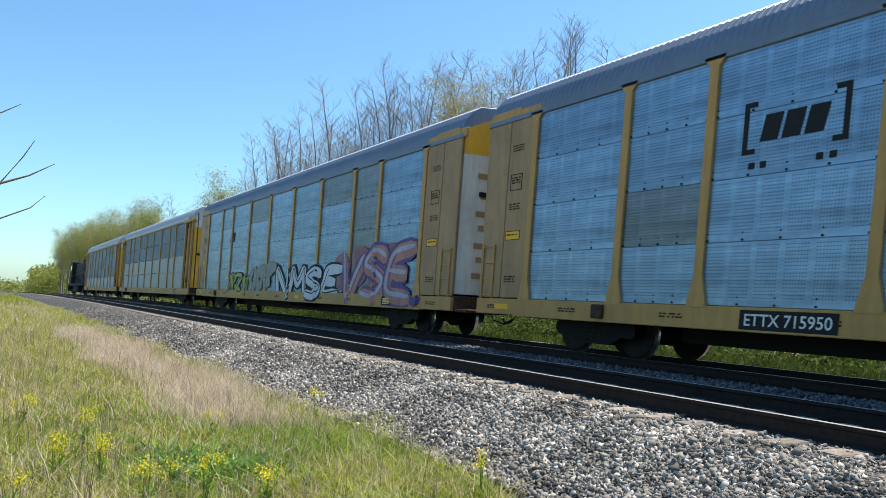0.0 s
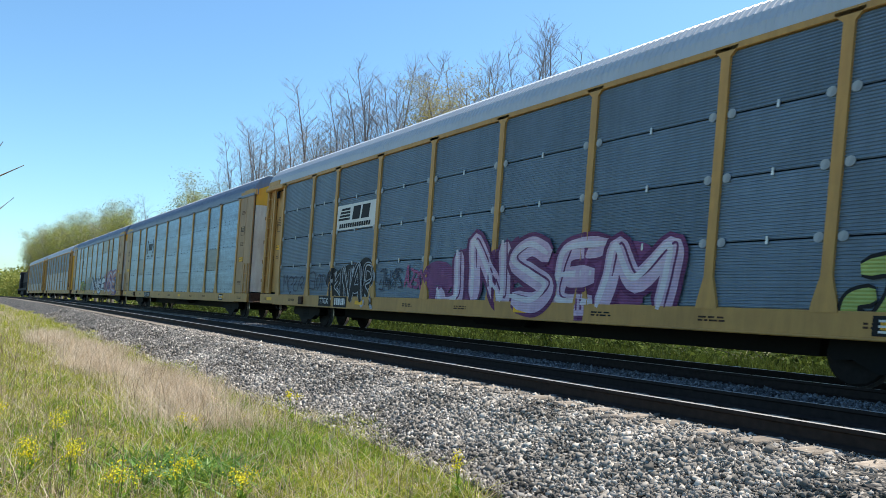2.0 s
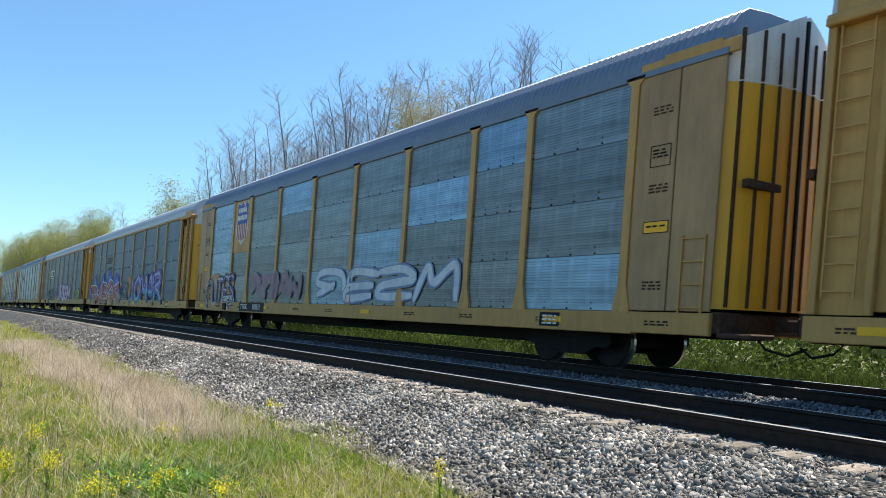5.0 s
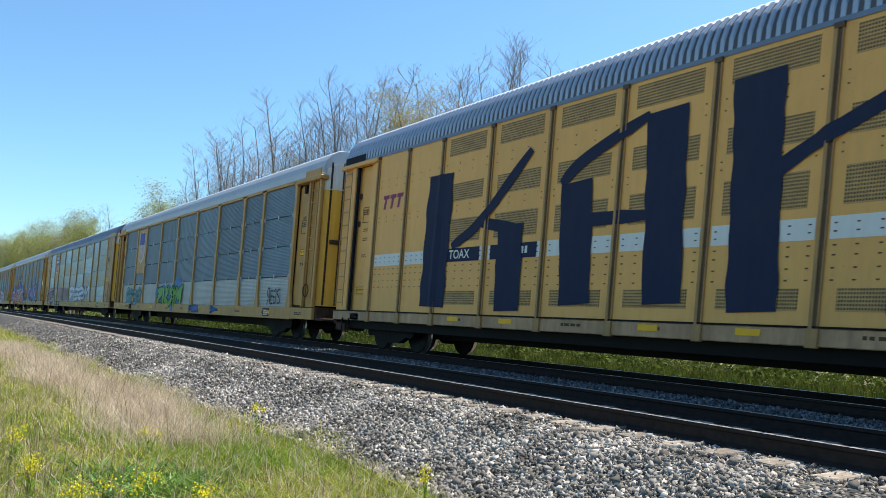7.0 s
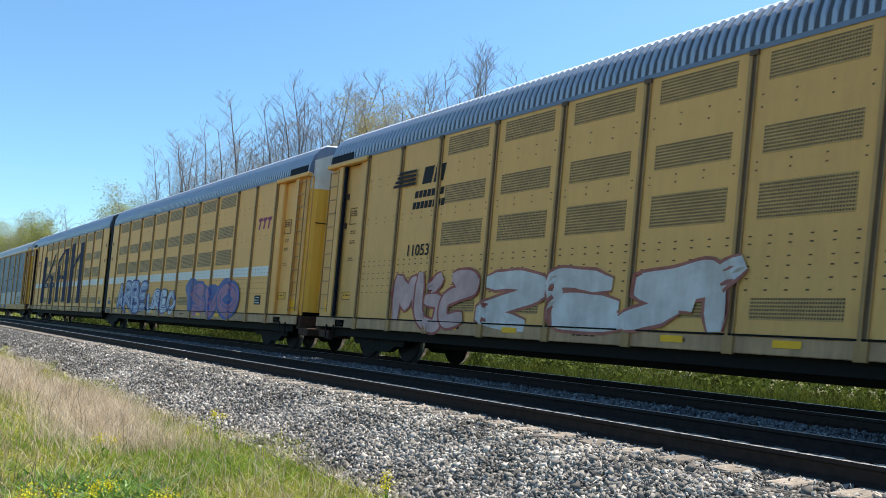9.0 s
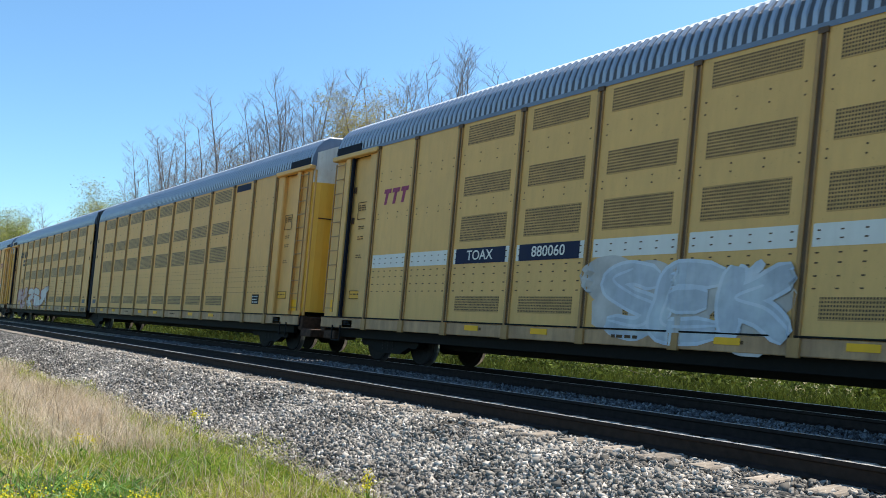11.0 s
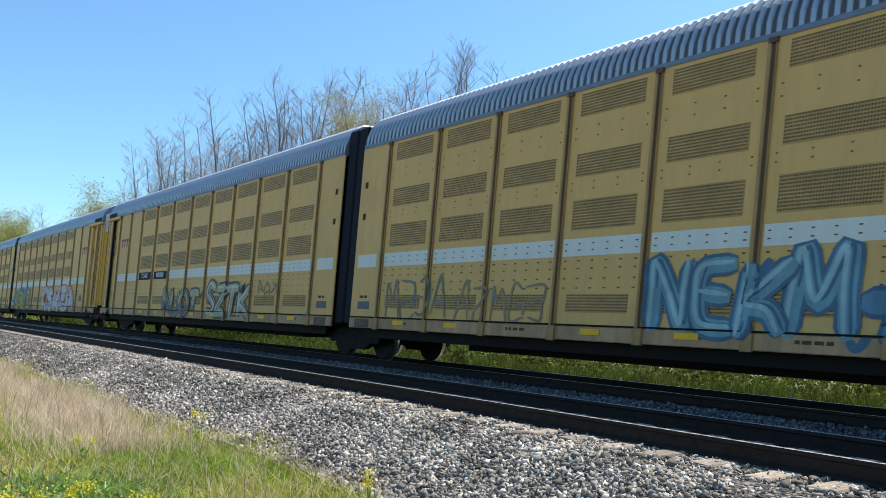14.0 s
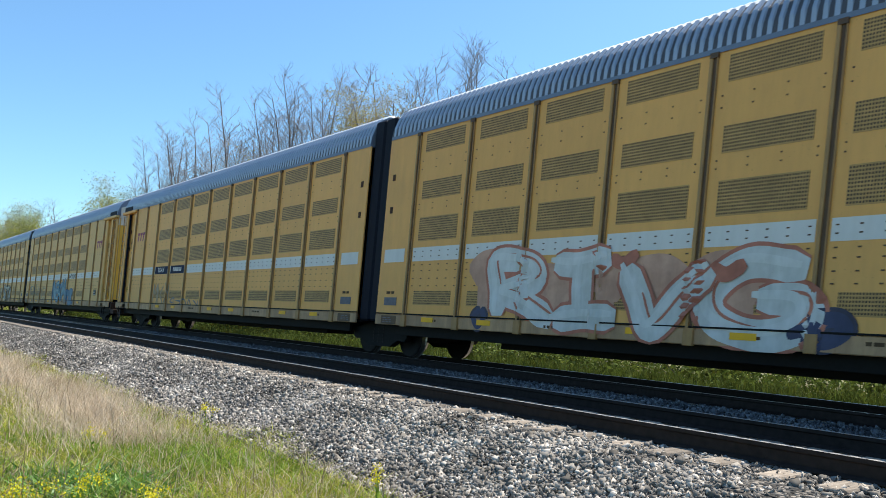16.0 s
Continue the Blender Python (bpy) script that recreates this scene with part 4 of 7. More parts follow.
def unit_car(label, front, lead, stripe=True, paint=None):
    """One half of a two-unit articulated car carrier. lead: its outer end is the leading one."""
    root = tagged(new("articulated_car_carrier"), label, "freight wagon", group="wagons of the freight train")
    half = UNIT_LEN / 2
    SHEET["ribbed"] = False
    d = 1 if lead else -1                   # outer end is at y = d * half
    part("centre_sill", join_blocks((-0.45, 0.45, -half + 3.2, half - 3.2, 0.38, 0.78), (-0.4, 0.4, -half, half, 0.5, 0.78), (-1.4, 1.4, -half, half, 0.76, 0.82), bevel=0.01), BLACK, root)
    for s in (-1, 1):
        part("side_sill", block(s * SIDE - 0.03, s * SIDE + 0.03, -half, half, 0.74, 0.985, 0.012), SILL_TAN, root)
        # ledge blackened to draw the shadow line under the panels
        part("sill_ledge", block(s * (SIDE + 0.02) - 0.03, s * (SIDE + 0.02) + 0.03, -half, half, 0.985, 1.012, 0.004), BLACK, root)
        part("under_beam", block(s * 1.25 - 0.05, s * 1.25 + 0.05, -half + 0.6, half - 0.6, 0.52, 0.76, 0.01), BLACK, root)
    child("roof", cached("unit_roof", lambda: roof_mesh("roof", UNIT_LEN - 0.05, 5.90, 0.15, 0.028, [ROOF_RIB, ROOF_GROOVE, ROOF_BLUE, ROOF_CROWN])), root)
    sides = [(-1, Matrix.Identity(4)), (1, FLIP)]
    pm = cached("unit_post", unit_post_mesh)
    posts = []
    y = d * (half - UNIT_END)
    for w in UNIT_BAYS + [0]:
        posts.append(y)
        y -= d * w
    for f, turn in sides:
        g = -f
        for p in posts:
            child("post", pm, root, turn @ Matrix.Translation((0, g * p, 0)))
        for k in range(10):
            w = UNIT_BAYS[k]
            mid = posts[k] - d * w / 2
            panel = child("side_panel", cached(("unit_panel", w, paint.name), lambda: unit_panel_mesh(w - 0.11, paint)), root, turn @ Matrix.Translation((-SIDE, g * mid, 0)))
            if k >= 2:
                sm = cached("unit_screen", lambda: mesh_of(block(-0.006, 0.0, -0.66, 0.66, 0, 0.40, 0), SCREEN))
                sl = cached("unit_screen_low", lambda: mesh_of(block(-0.006, 0.0, -0.64, 0.64, 0, 0.30, 0), SCREEN))
                st = cached("unit_screen_tall", lambda: mesh_of(block(-0.006, 0.0, -0.66, 0.66, 0, 0.52, 0), SCREEN))
                for z, me in ((4.57, sm), (3.52, sm), (2.60, st), (1.21, sl)):
                    child("vent_screen", me, panel, Matrix.Translation((-0.012, 0, z)))
                if f < 0 and k % 3 != 1:
                    child("reflector_mark", cached("unit_reflector", lambda: mesh_of(block(-0.006, 0, -0.2, 0.2, 0, 0.10, 0), MARK_YELLOW)), panel, Matrix.Translation((-0.034, 0.05, 0.845)))
            if stripe:
                child("white_stripe", cached(("unit_stripe", w), lambda: mesh_of(block(-0.005, 0, -(w - 0.2) / 2, (w - 0.2) / 2, 2.16, 2.46, 0), STRIPE)), panel, Matrix.Translation((-0.012, 0, 0)))
        n0, n1 = sorted((posts[10] - d * 0.06, -d * half))
        part("joint_panel", block(f * SIDE - 0.02, f * SIDE + 0.02, n0, n1, 0.99, 5.05, 0.01), paint, root)
        if stripe:
            part("white_stripe", block(f * (SIDE + 0.02) - 0.004, f * (SIDE + 0.02) + 0.004, n0 + 0.15, n1 - 0.15, 2.16, 2.46, 0), STRIPE, root)
        a, b = sorted((d * (half - UNIT_END) + d * 0.06, d * half))
        mid = d * (half - 0.66)
        j0, j1 = sorted((d * (half - UNIT_END) + d * 0.05, d * (half - UNIT_END) + d * 0.42))
        part("door_jamb", block(min(f * SIDE, f * (SIDE - 0.18)) - 0.01, max(f * SIDE, f * (SIDE - 0.18)) + 0.01, j0, j1, 0.99, 4.95, 0.03), paint, root)
        lo, hi = sorted((mid, d * half))
        part("side_door", block(f * (SIDE - 0.14) - 0.03, f * (SIDE - 0.14) + 0.03, min(a, b), max(a, b), 1.0, 4.95, 0.015), paint, root)
        part("door_post", block(f * SIDE - 0.05, f * SIDE + 0.04, mid - 0.10, mid + 0.10, 1.0, 4.95, 0.015), paint, root)
        part("corner_panel", block(f * (SIDE - 0.06) - 0.02, f * (SIDE - 0.06) + 0.02, lo + 0.08, hi - 0.02, 1.0, 4.95, 0.01), paint, root)
        part("header", block(f * SIDE - 0.12, f * SIDE + 0.06, a - 0.06, b, 4.93, 5.05, 0.02), paint, root)
        child("ladder", cached("unit_ladder", lambda: ladder_mesh(1.0, 4.95, POST_FLANGE)), root, turn @ Matrix.Translation((-SIDE - 0.01, g * (lo + hi) / 2, 0)))
    # dark blocks for the lock holes in the corner door and the joint panels
    for z in (3.30, 4.06):
        for yy in (-d * (half - 0.26), d * (half - 0.90)):
            deep = -SIDE - 0.03 if yy * d < 0 else -SIDE + 0.08
            part("lock_hole", block(deep, deep + 0.02, yy - 0.055, yy + 0.055, z, z + 0.15, 0.006), RUSTY, root)
    # a black strip stands in for the shaded gap beside the leading door
    if lead:
        part("door_gap", block(-SIDE - 0.012, -SIDE + 0.06, d * (half - 0.82) - 0.035, d * (half - 0.82) + 0.035, 1.0, 4.93, 0), RUBBER, root)
    part("load_plate", block(-SIDE - 0.03, -SIDE - 0.022, -d * (half - 0.55) - 0.24, -d * (half - 0.55) + 0.24, 1.18, 1.36, 0), NOTE_GREY, root)
    small_print(root, -d * (half - 0.55), 1.44, 0.36, 1, NOTE_INK, -SIDE - 0.026, 0.06)
    part("jack_recess", block(-SIDE - 0.036, -SIDE - 0.03, -d * (half - 0.55) - 0.30, -d * (half - 0.55) + 0.30, 0.76, 0.95, 0.004), POST_TAN, root)
    small_print(root, -d * (half - 0.50), 0.89, 0.36, 3, NOTE_GREY, -SIDE - 0.039, 0.02, 0.045)
    for k in (2, 4, 5, 7, 9):
        small_print(root, posts[k] - d * 0.9, 0.86, 0.5, 1, NOTE_INK, -SIDE - 0.034, 0.05)
    yy = d * (half - 0.45)
    part("sticker", block(-SIDE + 0.032, -SIDE + 0.038, yy - 0.16, yy + 0.16, 1.12, 1.42, 0), MARK_YELLOW, root)
    part("step_box", block(-SIDE - 0.02, -SIDE + 0.3, min(d * (half - 1.6), d * half), max(d * (half - 1.6), d * half), 0.72, 0.985, 0.02), RUBBER, root)
    part("warning_plate", block(-SIDE - 0.03, -SIDE - 0.02, d * (half - 1.25) - 0.22, d * (half - 1.25) + 0.22, 0.76, 0.93, 0), MARK_YELLOW, root)
    small_print(root, d * (half - 1.25), 0.87, 0.3, 2, BLACK_INK, -SIDE - 0.034)
    part("grab_iron", join_blocks((-SIDE - 0.06, -SIDE - 0.03, d * (half - 0.8) - 0.2, d * (half - 0.8) + 0.2, 0.42, 0.45), (-SIDE - 0.06, -SIDE - 0.03, d * (half - 0.8) - 0.2, d * (half - 0.8) - 0.17, 0.42, 0.8), (-SIDE - 0.06, -SIDE - 0.03, d * (half - 0.8) + 0.17, d * (half - 0.8) + 0.2, 0.42, 0.8), bevel=0.004), BLACK, root)
    framed_note(root, d * (half - 1.30), 3.6, 0.4, 0.42, NOTE_INK, None, -SIDE + 0.09)
    framed_note(root, d * (half - 1.30), 1.55, 0.5, 0.2, NOTE_INK, DOOR_YELLOW, -SIDE + 0.09)
    for z in (3.2, 2.95, 2.5):
        small_print(root, d * (half - 1.30), z, 0.25, 2, NOTE_INK, -SIDE + 0.09, 0.022)
    if not lead:
        part("data_panel", block(-SIDE - 0.02, -SIDE - 0.012, posts[0] - d * 0.75 - 0.22, posts[0] - d * 0.75 + 0.22, 1.28, 1.56, 0), BLACK_INK, root)
        small_print(root, posts[0] - d * 0.75, 1.48, 0.36, 3, WHITE_INK, -SIDE - 0.025, 0.03, 0.08)
    fitted_ends(root, d * (half - 0.1), d, 5.98, "plain")
    part("end_sill", join_blocks((-1.45, 1.45, d * half - 0.1, d * half + 0.1, 0.62, 0.98), (-1.45, -0.8, d * half - 0.6, d * half - 0.05, 0.45, 0.66), bevel=0.02), RUSTY, root)
    add_coupler(root, d * (half - 0.02), d)
    add_truck(root, d * (half - 2.45))
    # black diaphragm towards the other unit
    y0, y1 = sorted((-d * half, -d * (half + UNIT_GAP - 0.01)))
    part("diaphragm", block(-1.44, 1.44, y0, y1, 0.8, 5.66, 0.05), RUBBER, root)
    if lead:
        add_truck(root, -d * (half + UNIT_GAP))
    VEHICLES.append((root, front - half, half - 2.0))
    return root, posts


SCREEN = screen("punched_vent_screen", (0.54, 0.315, 0.10), (0.075, 0.042, 0.016))


def unit_panel_mesh(w, paint):
    bm = block(-0.012, 0.02, -w / 2, w / 2, 0.99, 5.05, 0.006)
    # rows of rivets and small slots
    for z in (1.62, 1.78, 1.95, 2.08, 2.26, 2.37, 4.2, 4.38, 3.3, 3.42):
        for k in range(6 if z < 3 else 4):
            y = -w / 2 + 0.12 + k * (w - 0.24) / (5 if z < 3 else 3)
            r = bmesh.ops.create_cube(bm, size=1)
            bmesh.ops.scale(bm, vec=(0.012, 0.045 if z < 3 else 0.025, 0.02), verts=r["verts"])
            bmesh.ops.translate(bm, vec=(-0.014, y, z), verts=r["verts"])
    me = bpy.data.meshes.new("side_panel")
    bm.to_mesh(me)
    bm.free()
    me.materials.append(paint)
    me.materials.append(POST_TAN)
    small = [1 if p.area < 0.002 else 0 for p in me.polygons]
    me.polygons.foreach_set("material_index", small)
    return me


# ---- spray paint ----
def drape(edges, post_half, proud, flat):
    """How far the side stands out at a place along it."""
    def out(y):
        return -SIDE - (proud + 0.006 if any(abs(y - e) < post_half for e in edges) else flat)
    return out


def smooth_line(pts, steps=7):
    pts = [Vector((p[0], p[1], 0)) for p in pts]
    ext = [2 * pts[0] - pts[1]] + pts + [2 * pts[-1] - pts[-2]]
    out = []
    for i in range(1, len(ext) - 2):
        p0, p1, p2, p3 = ext[i - 1:i + 3]
        for k in range(steps):
            t = k / steps
            out.append(0.5 * ((2 * p1) + (p2 - p0) * t + (2 * p0 - 5 * p1 + 4 * p2 - p3) * t * t + (3 * p1 - p0 - 3 * p2 + p3) * t ** 3))
    return out + [pts[-1]]


def strokes_mesh(lines, width, depth, lift, mat, straight=False, wobble=0.12):
    """Painted strokes (y, z points) as ribbons that follow the side; later strokes lie over earlier ones."""
    vs, fs = [], []
    for n_line, pts in enumerate(lines):
        line = [Vector((a, b, 0)) for a, b in pts] if straight else smooth_line(pts)
        if straight:
            fine = []
            for p, q in zip(line, line[1:]):
                n = max(2, int((q - p).length / 0.12))
                fine += [p.lerp(q, k / n) for k in range(n)]
            line = fine + [line[-1]]
        across = 6
        o = len(vs)
        last = len(line) - 1
        for i, p in enumerate(line):
            way = line[min(i + 1, last)] - line[max(i - 1, 0)]
            way = way.normalized() if way.length > 1e-6 else Vector((0, 1, 0))
            nrm = Vector((-way.y, way.x, 0))
            tip = 1.0 if straight else min(1.0, 0.62 + 0.38 * min(i, last - i) / 2)
            wob = tip * (1 + wobble * noise.noise(Vector((p.x * 2.2, p.y * 2.2, n_line))))
            over = 0.0005 * i / max(last, 1) + 0.0006 * (n_line % 3)
            for k in range(across + 1):
                q = p + nrm * width * wob * (k / across - 0.5)
                vs.append((depth(q.x) - lift - over, q.x, max(0.7, min(5.0, q.y))))
        for i in range(last):
            for k in range(across):
                a = o + i * (across + 1) + k
                fs.append((a, a + 1, a + across + 2, a + across + 1))
    return mesh_from("graffiti", vs, fs, [mat])


GLYPHS = [
    [[(0, 0), (0.1, 0.9), (0.5, 1.0), (0.75, 0.75), (0.3, 0.5)], [(0.3, 0.5), (0.8, 0.05)]],
    [[(0.8, 0.9), (0.3, 1.0), (0.1, 0.7), (0.7, 0.4), (0.75, 0.1), (0.1, 0.05)]],
    [[(0, 0.05), (0.3, 1.0), (0.55, 0.9), (0.8, 0.0)], [(0.15, 0.4), (0.7, 0.42)]],
    [[(0.75, 0.85), (0.3, 1.0), (0.05, 0.5), (0.3, 0.02), (0.8, 0.15)], [(0.45, 0.5), (0.8, 0.45), (0.78, 0.15)]],
    [[(0.05, 0), (0.1, 1.0)], [(0.1, 0.5), (0.6, 0.95)], [(0.15, 0.5), (0.8, 0.0)]],
    [[(0.8, 0.95), (0.1, 0.9), (0.15, 0.5), (0.7, 0.52)], [(0.12, 0.5), (0.1, 0.05), (0.8, 0.1)]],
    [[(0.0, 0.05), (0.1, 0.95), (0.4, 0.5), (0.7, 0.95), (0.8, 0.0)]],
    [[(0.4, 1.0), (0.05, 0.55), (0.4, 0.02), (0.78, 0.5), (0.4, 1.0)]],
]


# skeletons of sprayed capitals, one line of points to a stroke
CAPITALS = {
    "A": [[(0, 0), (0.2, 0.6), (0.42, 1), (0.62, 0.6), (0.84, 0)], [(0.2, 0.36), (0.65, 0.38)]],
    "B": [[(0.1, 0), (0.1, 0.5), (0.1, 1), (0.6, 0.96), (0.66, 0.66), (0.2, 0.53), (0.74, 0.42), (0.72, 0.06), (0.1, 0.02)]],
    "C": [[(0.82, 0.82), (0.45, 1), (0.08, 0.62), (0.1, 0.25), (0.45, 0), (0.82, 0.18)]],
    "E": [[(0.82, 0.96), (0.2, 0.94), (0.12, 0.5), (0.15, 0.06), (0.82, 0.05)], [(0.12, 0.5), (0.66, 0.52)]],
    "G": [[(0.8, 0.85), (0.42, 1), (0.08, 0.6), (0.12, 0.2), (0.45, 0), (0.8, 0.12), (0.8, 0.45), (0.48, 0.45)]],
    "I": [[(0.05, 0.97), (0.4, 0.94), (0.8, 0.98)], [(0.42, 0.95), (0.44, 0.5), (0.42, 0.05)], [(0.05, 0.04), (0.4, 0.06), (0.8, 0.03)]],
    "J": [[(0.02, 0.28), (0.2, 0.02), (0.5, 0.12), (0.56, 0.55), (0.55, 0.96)]],
    "K": [[(0.12, 0), (0.1, 0.5), (0.12, 1)], [(0.78, 0.98), (0.45, 0.68), (0.16, 0.48), (0.5, 0.3), (0.85, 0.0)]],
    "M": [[(0, 0.02), (0.06, 0.5), (0.12, 0.98), (0.42, 0.42), (0.74, 0.98), (0.8, 0.5), (0.86, 0)]],
    "N": [[(0.05, 0), (0.07, 0.5), (0.1, 0.98), (0.4, 0.5), (0.68, 0.04), (0.73, 0.5), (0.76, 1)]],
    "O": [[(0.42, 1), (0.08, 0.7), (0.08, 0.3), (0.42, 0.02), (0.78, 0.3), (0.78, 0.7), (0.42, 1)]],
    "R": [[(0.1, 0), (0.1, 0.5), (0.1, 0.98), (0.62, 0.95), (0.7, 0.68), (0.2, 0.5), (0.5, 0.3), (0.84, 0)]],
    "S": [[(0.8, 0.86), (0.42, 1), (0.1, 0.76), (0.42, 0.52), (0.74, 0.3), (0.5, 0.02), (0.04, 0.1)]],
    "T": [[(0, 0.92), (0.42, 0.96), (0.86, 0.92)], [(0.43, 0.92), (0.42, 0.5), (0.43, 0)]],
    "U": [[(0.06, 1), (0.06, 0.45), (0.2, 0.08), (0.5, 0.02), (0.72, 0.3), (0.78, 1)]],
    "V": [[(0, 1), (0.2, 0.5), (0.42, 0), (0.62, 0.5), (0.84, 1)]],
    "Z": [[(0.05, 0.95), (0.45, 0.97), (0.8, 0.93), (0.4, 0.5), (0.08, 0.06), (0.45, 0.05), (0.85, 0.06)]],
}


def graffiti(root, depth, y0, y1, z0, z1, n, fill, line, back=None, shine=None, seed=1, stroke=0.30, thin=False, low=None, cloud=None, word="", rim=0.11):
    """A sprayed piece from y0 (towards the front) back to y1: backing, then letter by letter outline, fill, shading and highlights."""
    rng = random.Random(seed)
    n = len(word) or n
    cell = (y0 - y1) / n
    stroke = stroke if thin else min(stroke, (0.26 if word else 0.24) * cell + 0.04)
    g = tagged(new("graffiti"), "sprayed lettering painted over the wagon's side")
    g.parent = root
    order = list(range(len(GLYPHS)))
    rng.shuffle(order)
    if back:
        for k in range(n + 1):
            yy = y0 - (k + 0.1 + rng.uniform(-0.15, 0.15)) * cell * n / (n + 1)
            zz = z0 + (z1 - z0) * rng.uniform(0.45, 0.85)
            w = min(1.2, cell * 0.9)
            blob = [[(yy + w * 0.45, zz - 0.1), (yy + w * 0.2, zz + 0.15), (yy - w * 0.2, zz + 0.13), (yy - w * 0.5, zz - 0.15)], [(yy + w * 0.3, zz - 0.45), (yy - w * 0.35, zz - 0.4)]]
            child("backing_colour", strokes_mesh(blob, 0.62, depth, 0.002 + 0.0005 * (k % 3), back), g)
            if cloud:
                child("backing_glow", strokes_mesh([[(p[0] * 0.99 + yy * 0.01, p[1] - 0.12) for p in blob[0]]], 0.36, depth, 0.006, cloud), g)
    for k in range(n):
        shape = CAPITALS[word[k]] if word else GLYPHS[order[k % len(order)]]
        h = (z1 - z0) * rng.uniform(0.85, 1.0)
        zb = z0 + rng.uniform(0, (z1 - z0) * 0.1)
        extra = [] if thin or word else [[(rng.uniform(-0.1, 0.3), rng.uniform(0.75, 1.05)), (rng.uniform(0.3, 0.7), rng.uniform(0.6, 0.95)), (rng.uniform(0.8, 1.2), rng.uniform(0.7, 1.1))],
                                 [(rng.uniform(0.6, 0.9), rng.uniform(0.3, 0.6)), (rng.uniform(0.8, 1.1), rng.uniform(0.1, 0.4)), (rng.uniform(1.0, 1.25), rng.uniform(-0.05, 0.3))]][:rng.randint(0, 1)]
        lean = rng.uniform(-0.12, 0.2)
        shake = 0.05 if word else 0.11
        if k % 2 == 0 and not word:
            shape = [[(0.82 - px, pz) for px, pz in s] for s in shape]
        if k % 3 == 1 and not word:
            shape = [[(px, 1.0 - pz) for px, pz in s] for s in shape]
        letter = [[(y0 - (k + 0.02 + (1.18 if word else 1.1) * px + lean * (pz - 0.5) + rng.uniform(-shake, shake)) * cell, zb + stroke * 0.3 + (pz + rng.uniform(-shake, shake)) * (h - stroke * 0.6)) for px, pz in s] for s in list(shape) + extra]
        if thin:
            child("tag_letter", strokes_mesh(letter, stroke, depth, 0.006, line), g)
            continue
        up = 0.008 + 0.009 * (k % 3)
        child("letter_outline", strokes_mesh(letter, stroke + rim, depth, up, line), g)
        child("letter_fill", strokes_mesh(letter, stroke, depth, up + 0.0022, fill), g)
        if word:
            inner = [[(a - stroke * 0.16, b + stroke * 0.22) for a, b in s[1:]] for s in letter if len(s) > 3]
            child("inner_line", strokes_mesh(inner, 0.045, depth, up + 0.0052, line), g)
            tail = [[(p[-1][0], p[-1][1]), (p[-1][0] - cell * 0.16, p[-1][1] - 0.10), (p[-1][0] - cell * 0.34, p[-1][1] + 0.06)] for p in letter[:1]]
            child("letter_tail", strokes_mesh(tail, stroke * 0.5, depth, up + 0.0012, line), g)
        if low:
            for st in letter:
                fine = [(q.x, q.y) for q in smooth_line(st, 4)]
                lows = [q for q in fine if q[1] < z0 + 0.48 * (z1 - z0)]
                if len(lows) > 3:
                    cut = next((i for i in range(1, len(lows)) if math.dist(lows[i], lows[i - 1]) > 0.45), len(lows))
                    for run_of in (lows[:cut], lows[cut:]):
                        if len(run_of) > 2:
                            child("letter_shade", strokes_mesh([run_of], stroke * 0.8, depth, up + 0.0044, low), g)
        if shine:
            child("letter_highlight", strokes_mesh([[(a + stroke * 0.2, b + stroke * 0.14) for a, b in s] for s in letter], stroke * 0.3, depth, up + 0.0066, shine), g)


def logo_bars(root, y, z, w, h, mat, x, rows=4, slant=0.25, name="logo"):
    """A railway's emblem as plain slanted bars."""
    vs, fs = [], []
    for r in range(rows):
        a, b = z + h * (r + 0.12) / rows, z + h * (r + 0.8) / rows
        cut = w * 0.08 * r
        o = len(vs)
        vs += [(x, y + w / 2 - cut + slant * 0, a), (x, y - w / 2, a), (x, y - w / 2 - slant * h / rows, b), (x, y + w / 2 - cut - slant * h / rows, b)]
        fs.append((o, o + 1, o + 2, o + 3))
    child(name, mesh_from(name, vs, fs, [mat]), root)


def logo_blocks(root, y, z, w, h, mat, x, n=3, name="logo", slant=0.08, stems=False):
    """A trade mark as plain slanted slabs; stems: a bar over narrow feet."""
    vs, fs = [], []
    cell = w / n
    for k in range(n):
        a, b = y + w / 2 - (k + 0.05) * cell, y + w / 2 - (k + 0.88) * cell
        m = (a + b) / 2
        if stems:
            quads = [[(a, 0.72), (b, 0.72), (b, 1.0), (a, 1.0)], [(m + 0.16 * cell, 0.0), (m - 0.16 * cell, 0.0), (m - 0.16 * cell, 0.72), (m + 0.16 * cell, 0.72)]]
        else:
            quads = [[(a, 0.0), (b, 0.0), (b, 1.0), (a, 1.0)]]
        for q in quads:
            o = len(vs)
            vs += [(x, p[0] - slant * p[1], z + h * p[1]) for p in q]
            fs.append((o, o + 1, o + 2, o + 3))
    child(name, mesh_from(name, vs, fs, [mat]), root)


# ---- the train ----
RACK_POST = (0.10, 0.06, 0.030)
STARTS = {-2: 101.2, -1: 72.2, 0: 43.04, 1: 14.88, 2: -13.70, 3: -42.28, 4: -70.72, 5: -99.20}
JOINTS = [-148.58, -191.80, -235.05, -278.22, -321.42]

far_lead, e = rack_car("grey corrugated car carrier with light lower panels", STARTS[-2], "corr", "light", (0,), end_kind="folding")
far_second, e = rack_car("grey panelled yellow-posted car carrier behind the locomotive", STARTS[-1], "corr", "light", (0, 1), end_kind="folding")

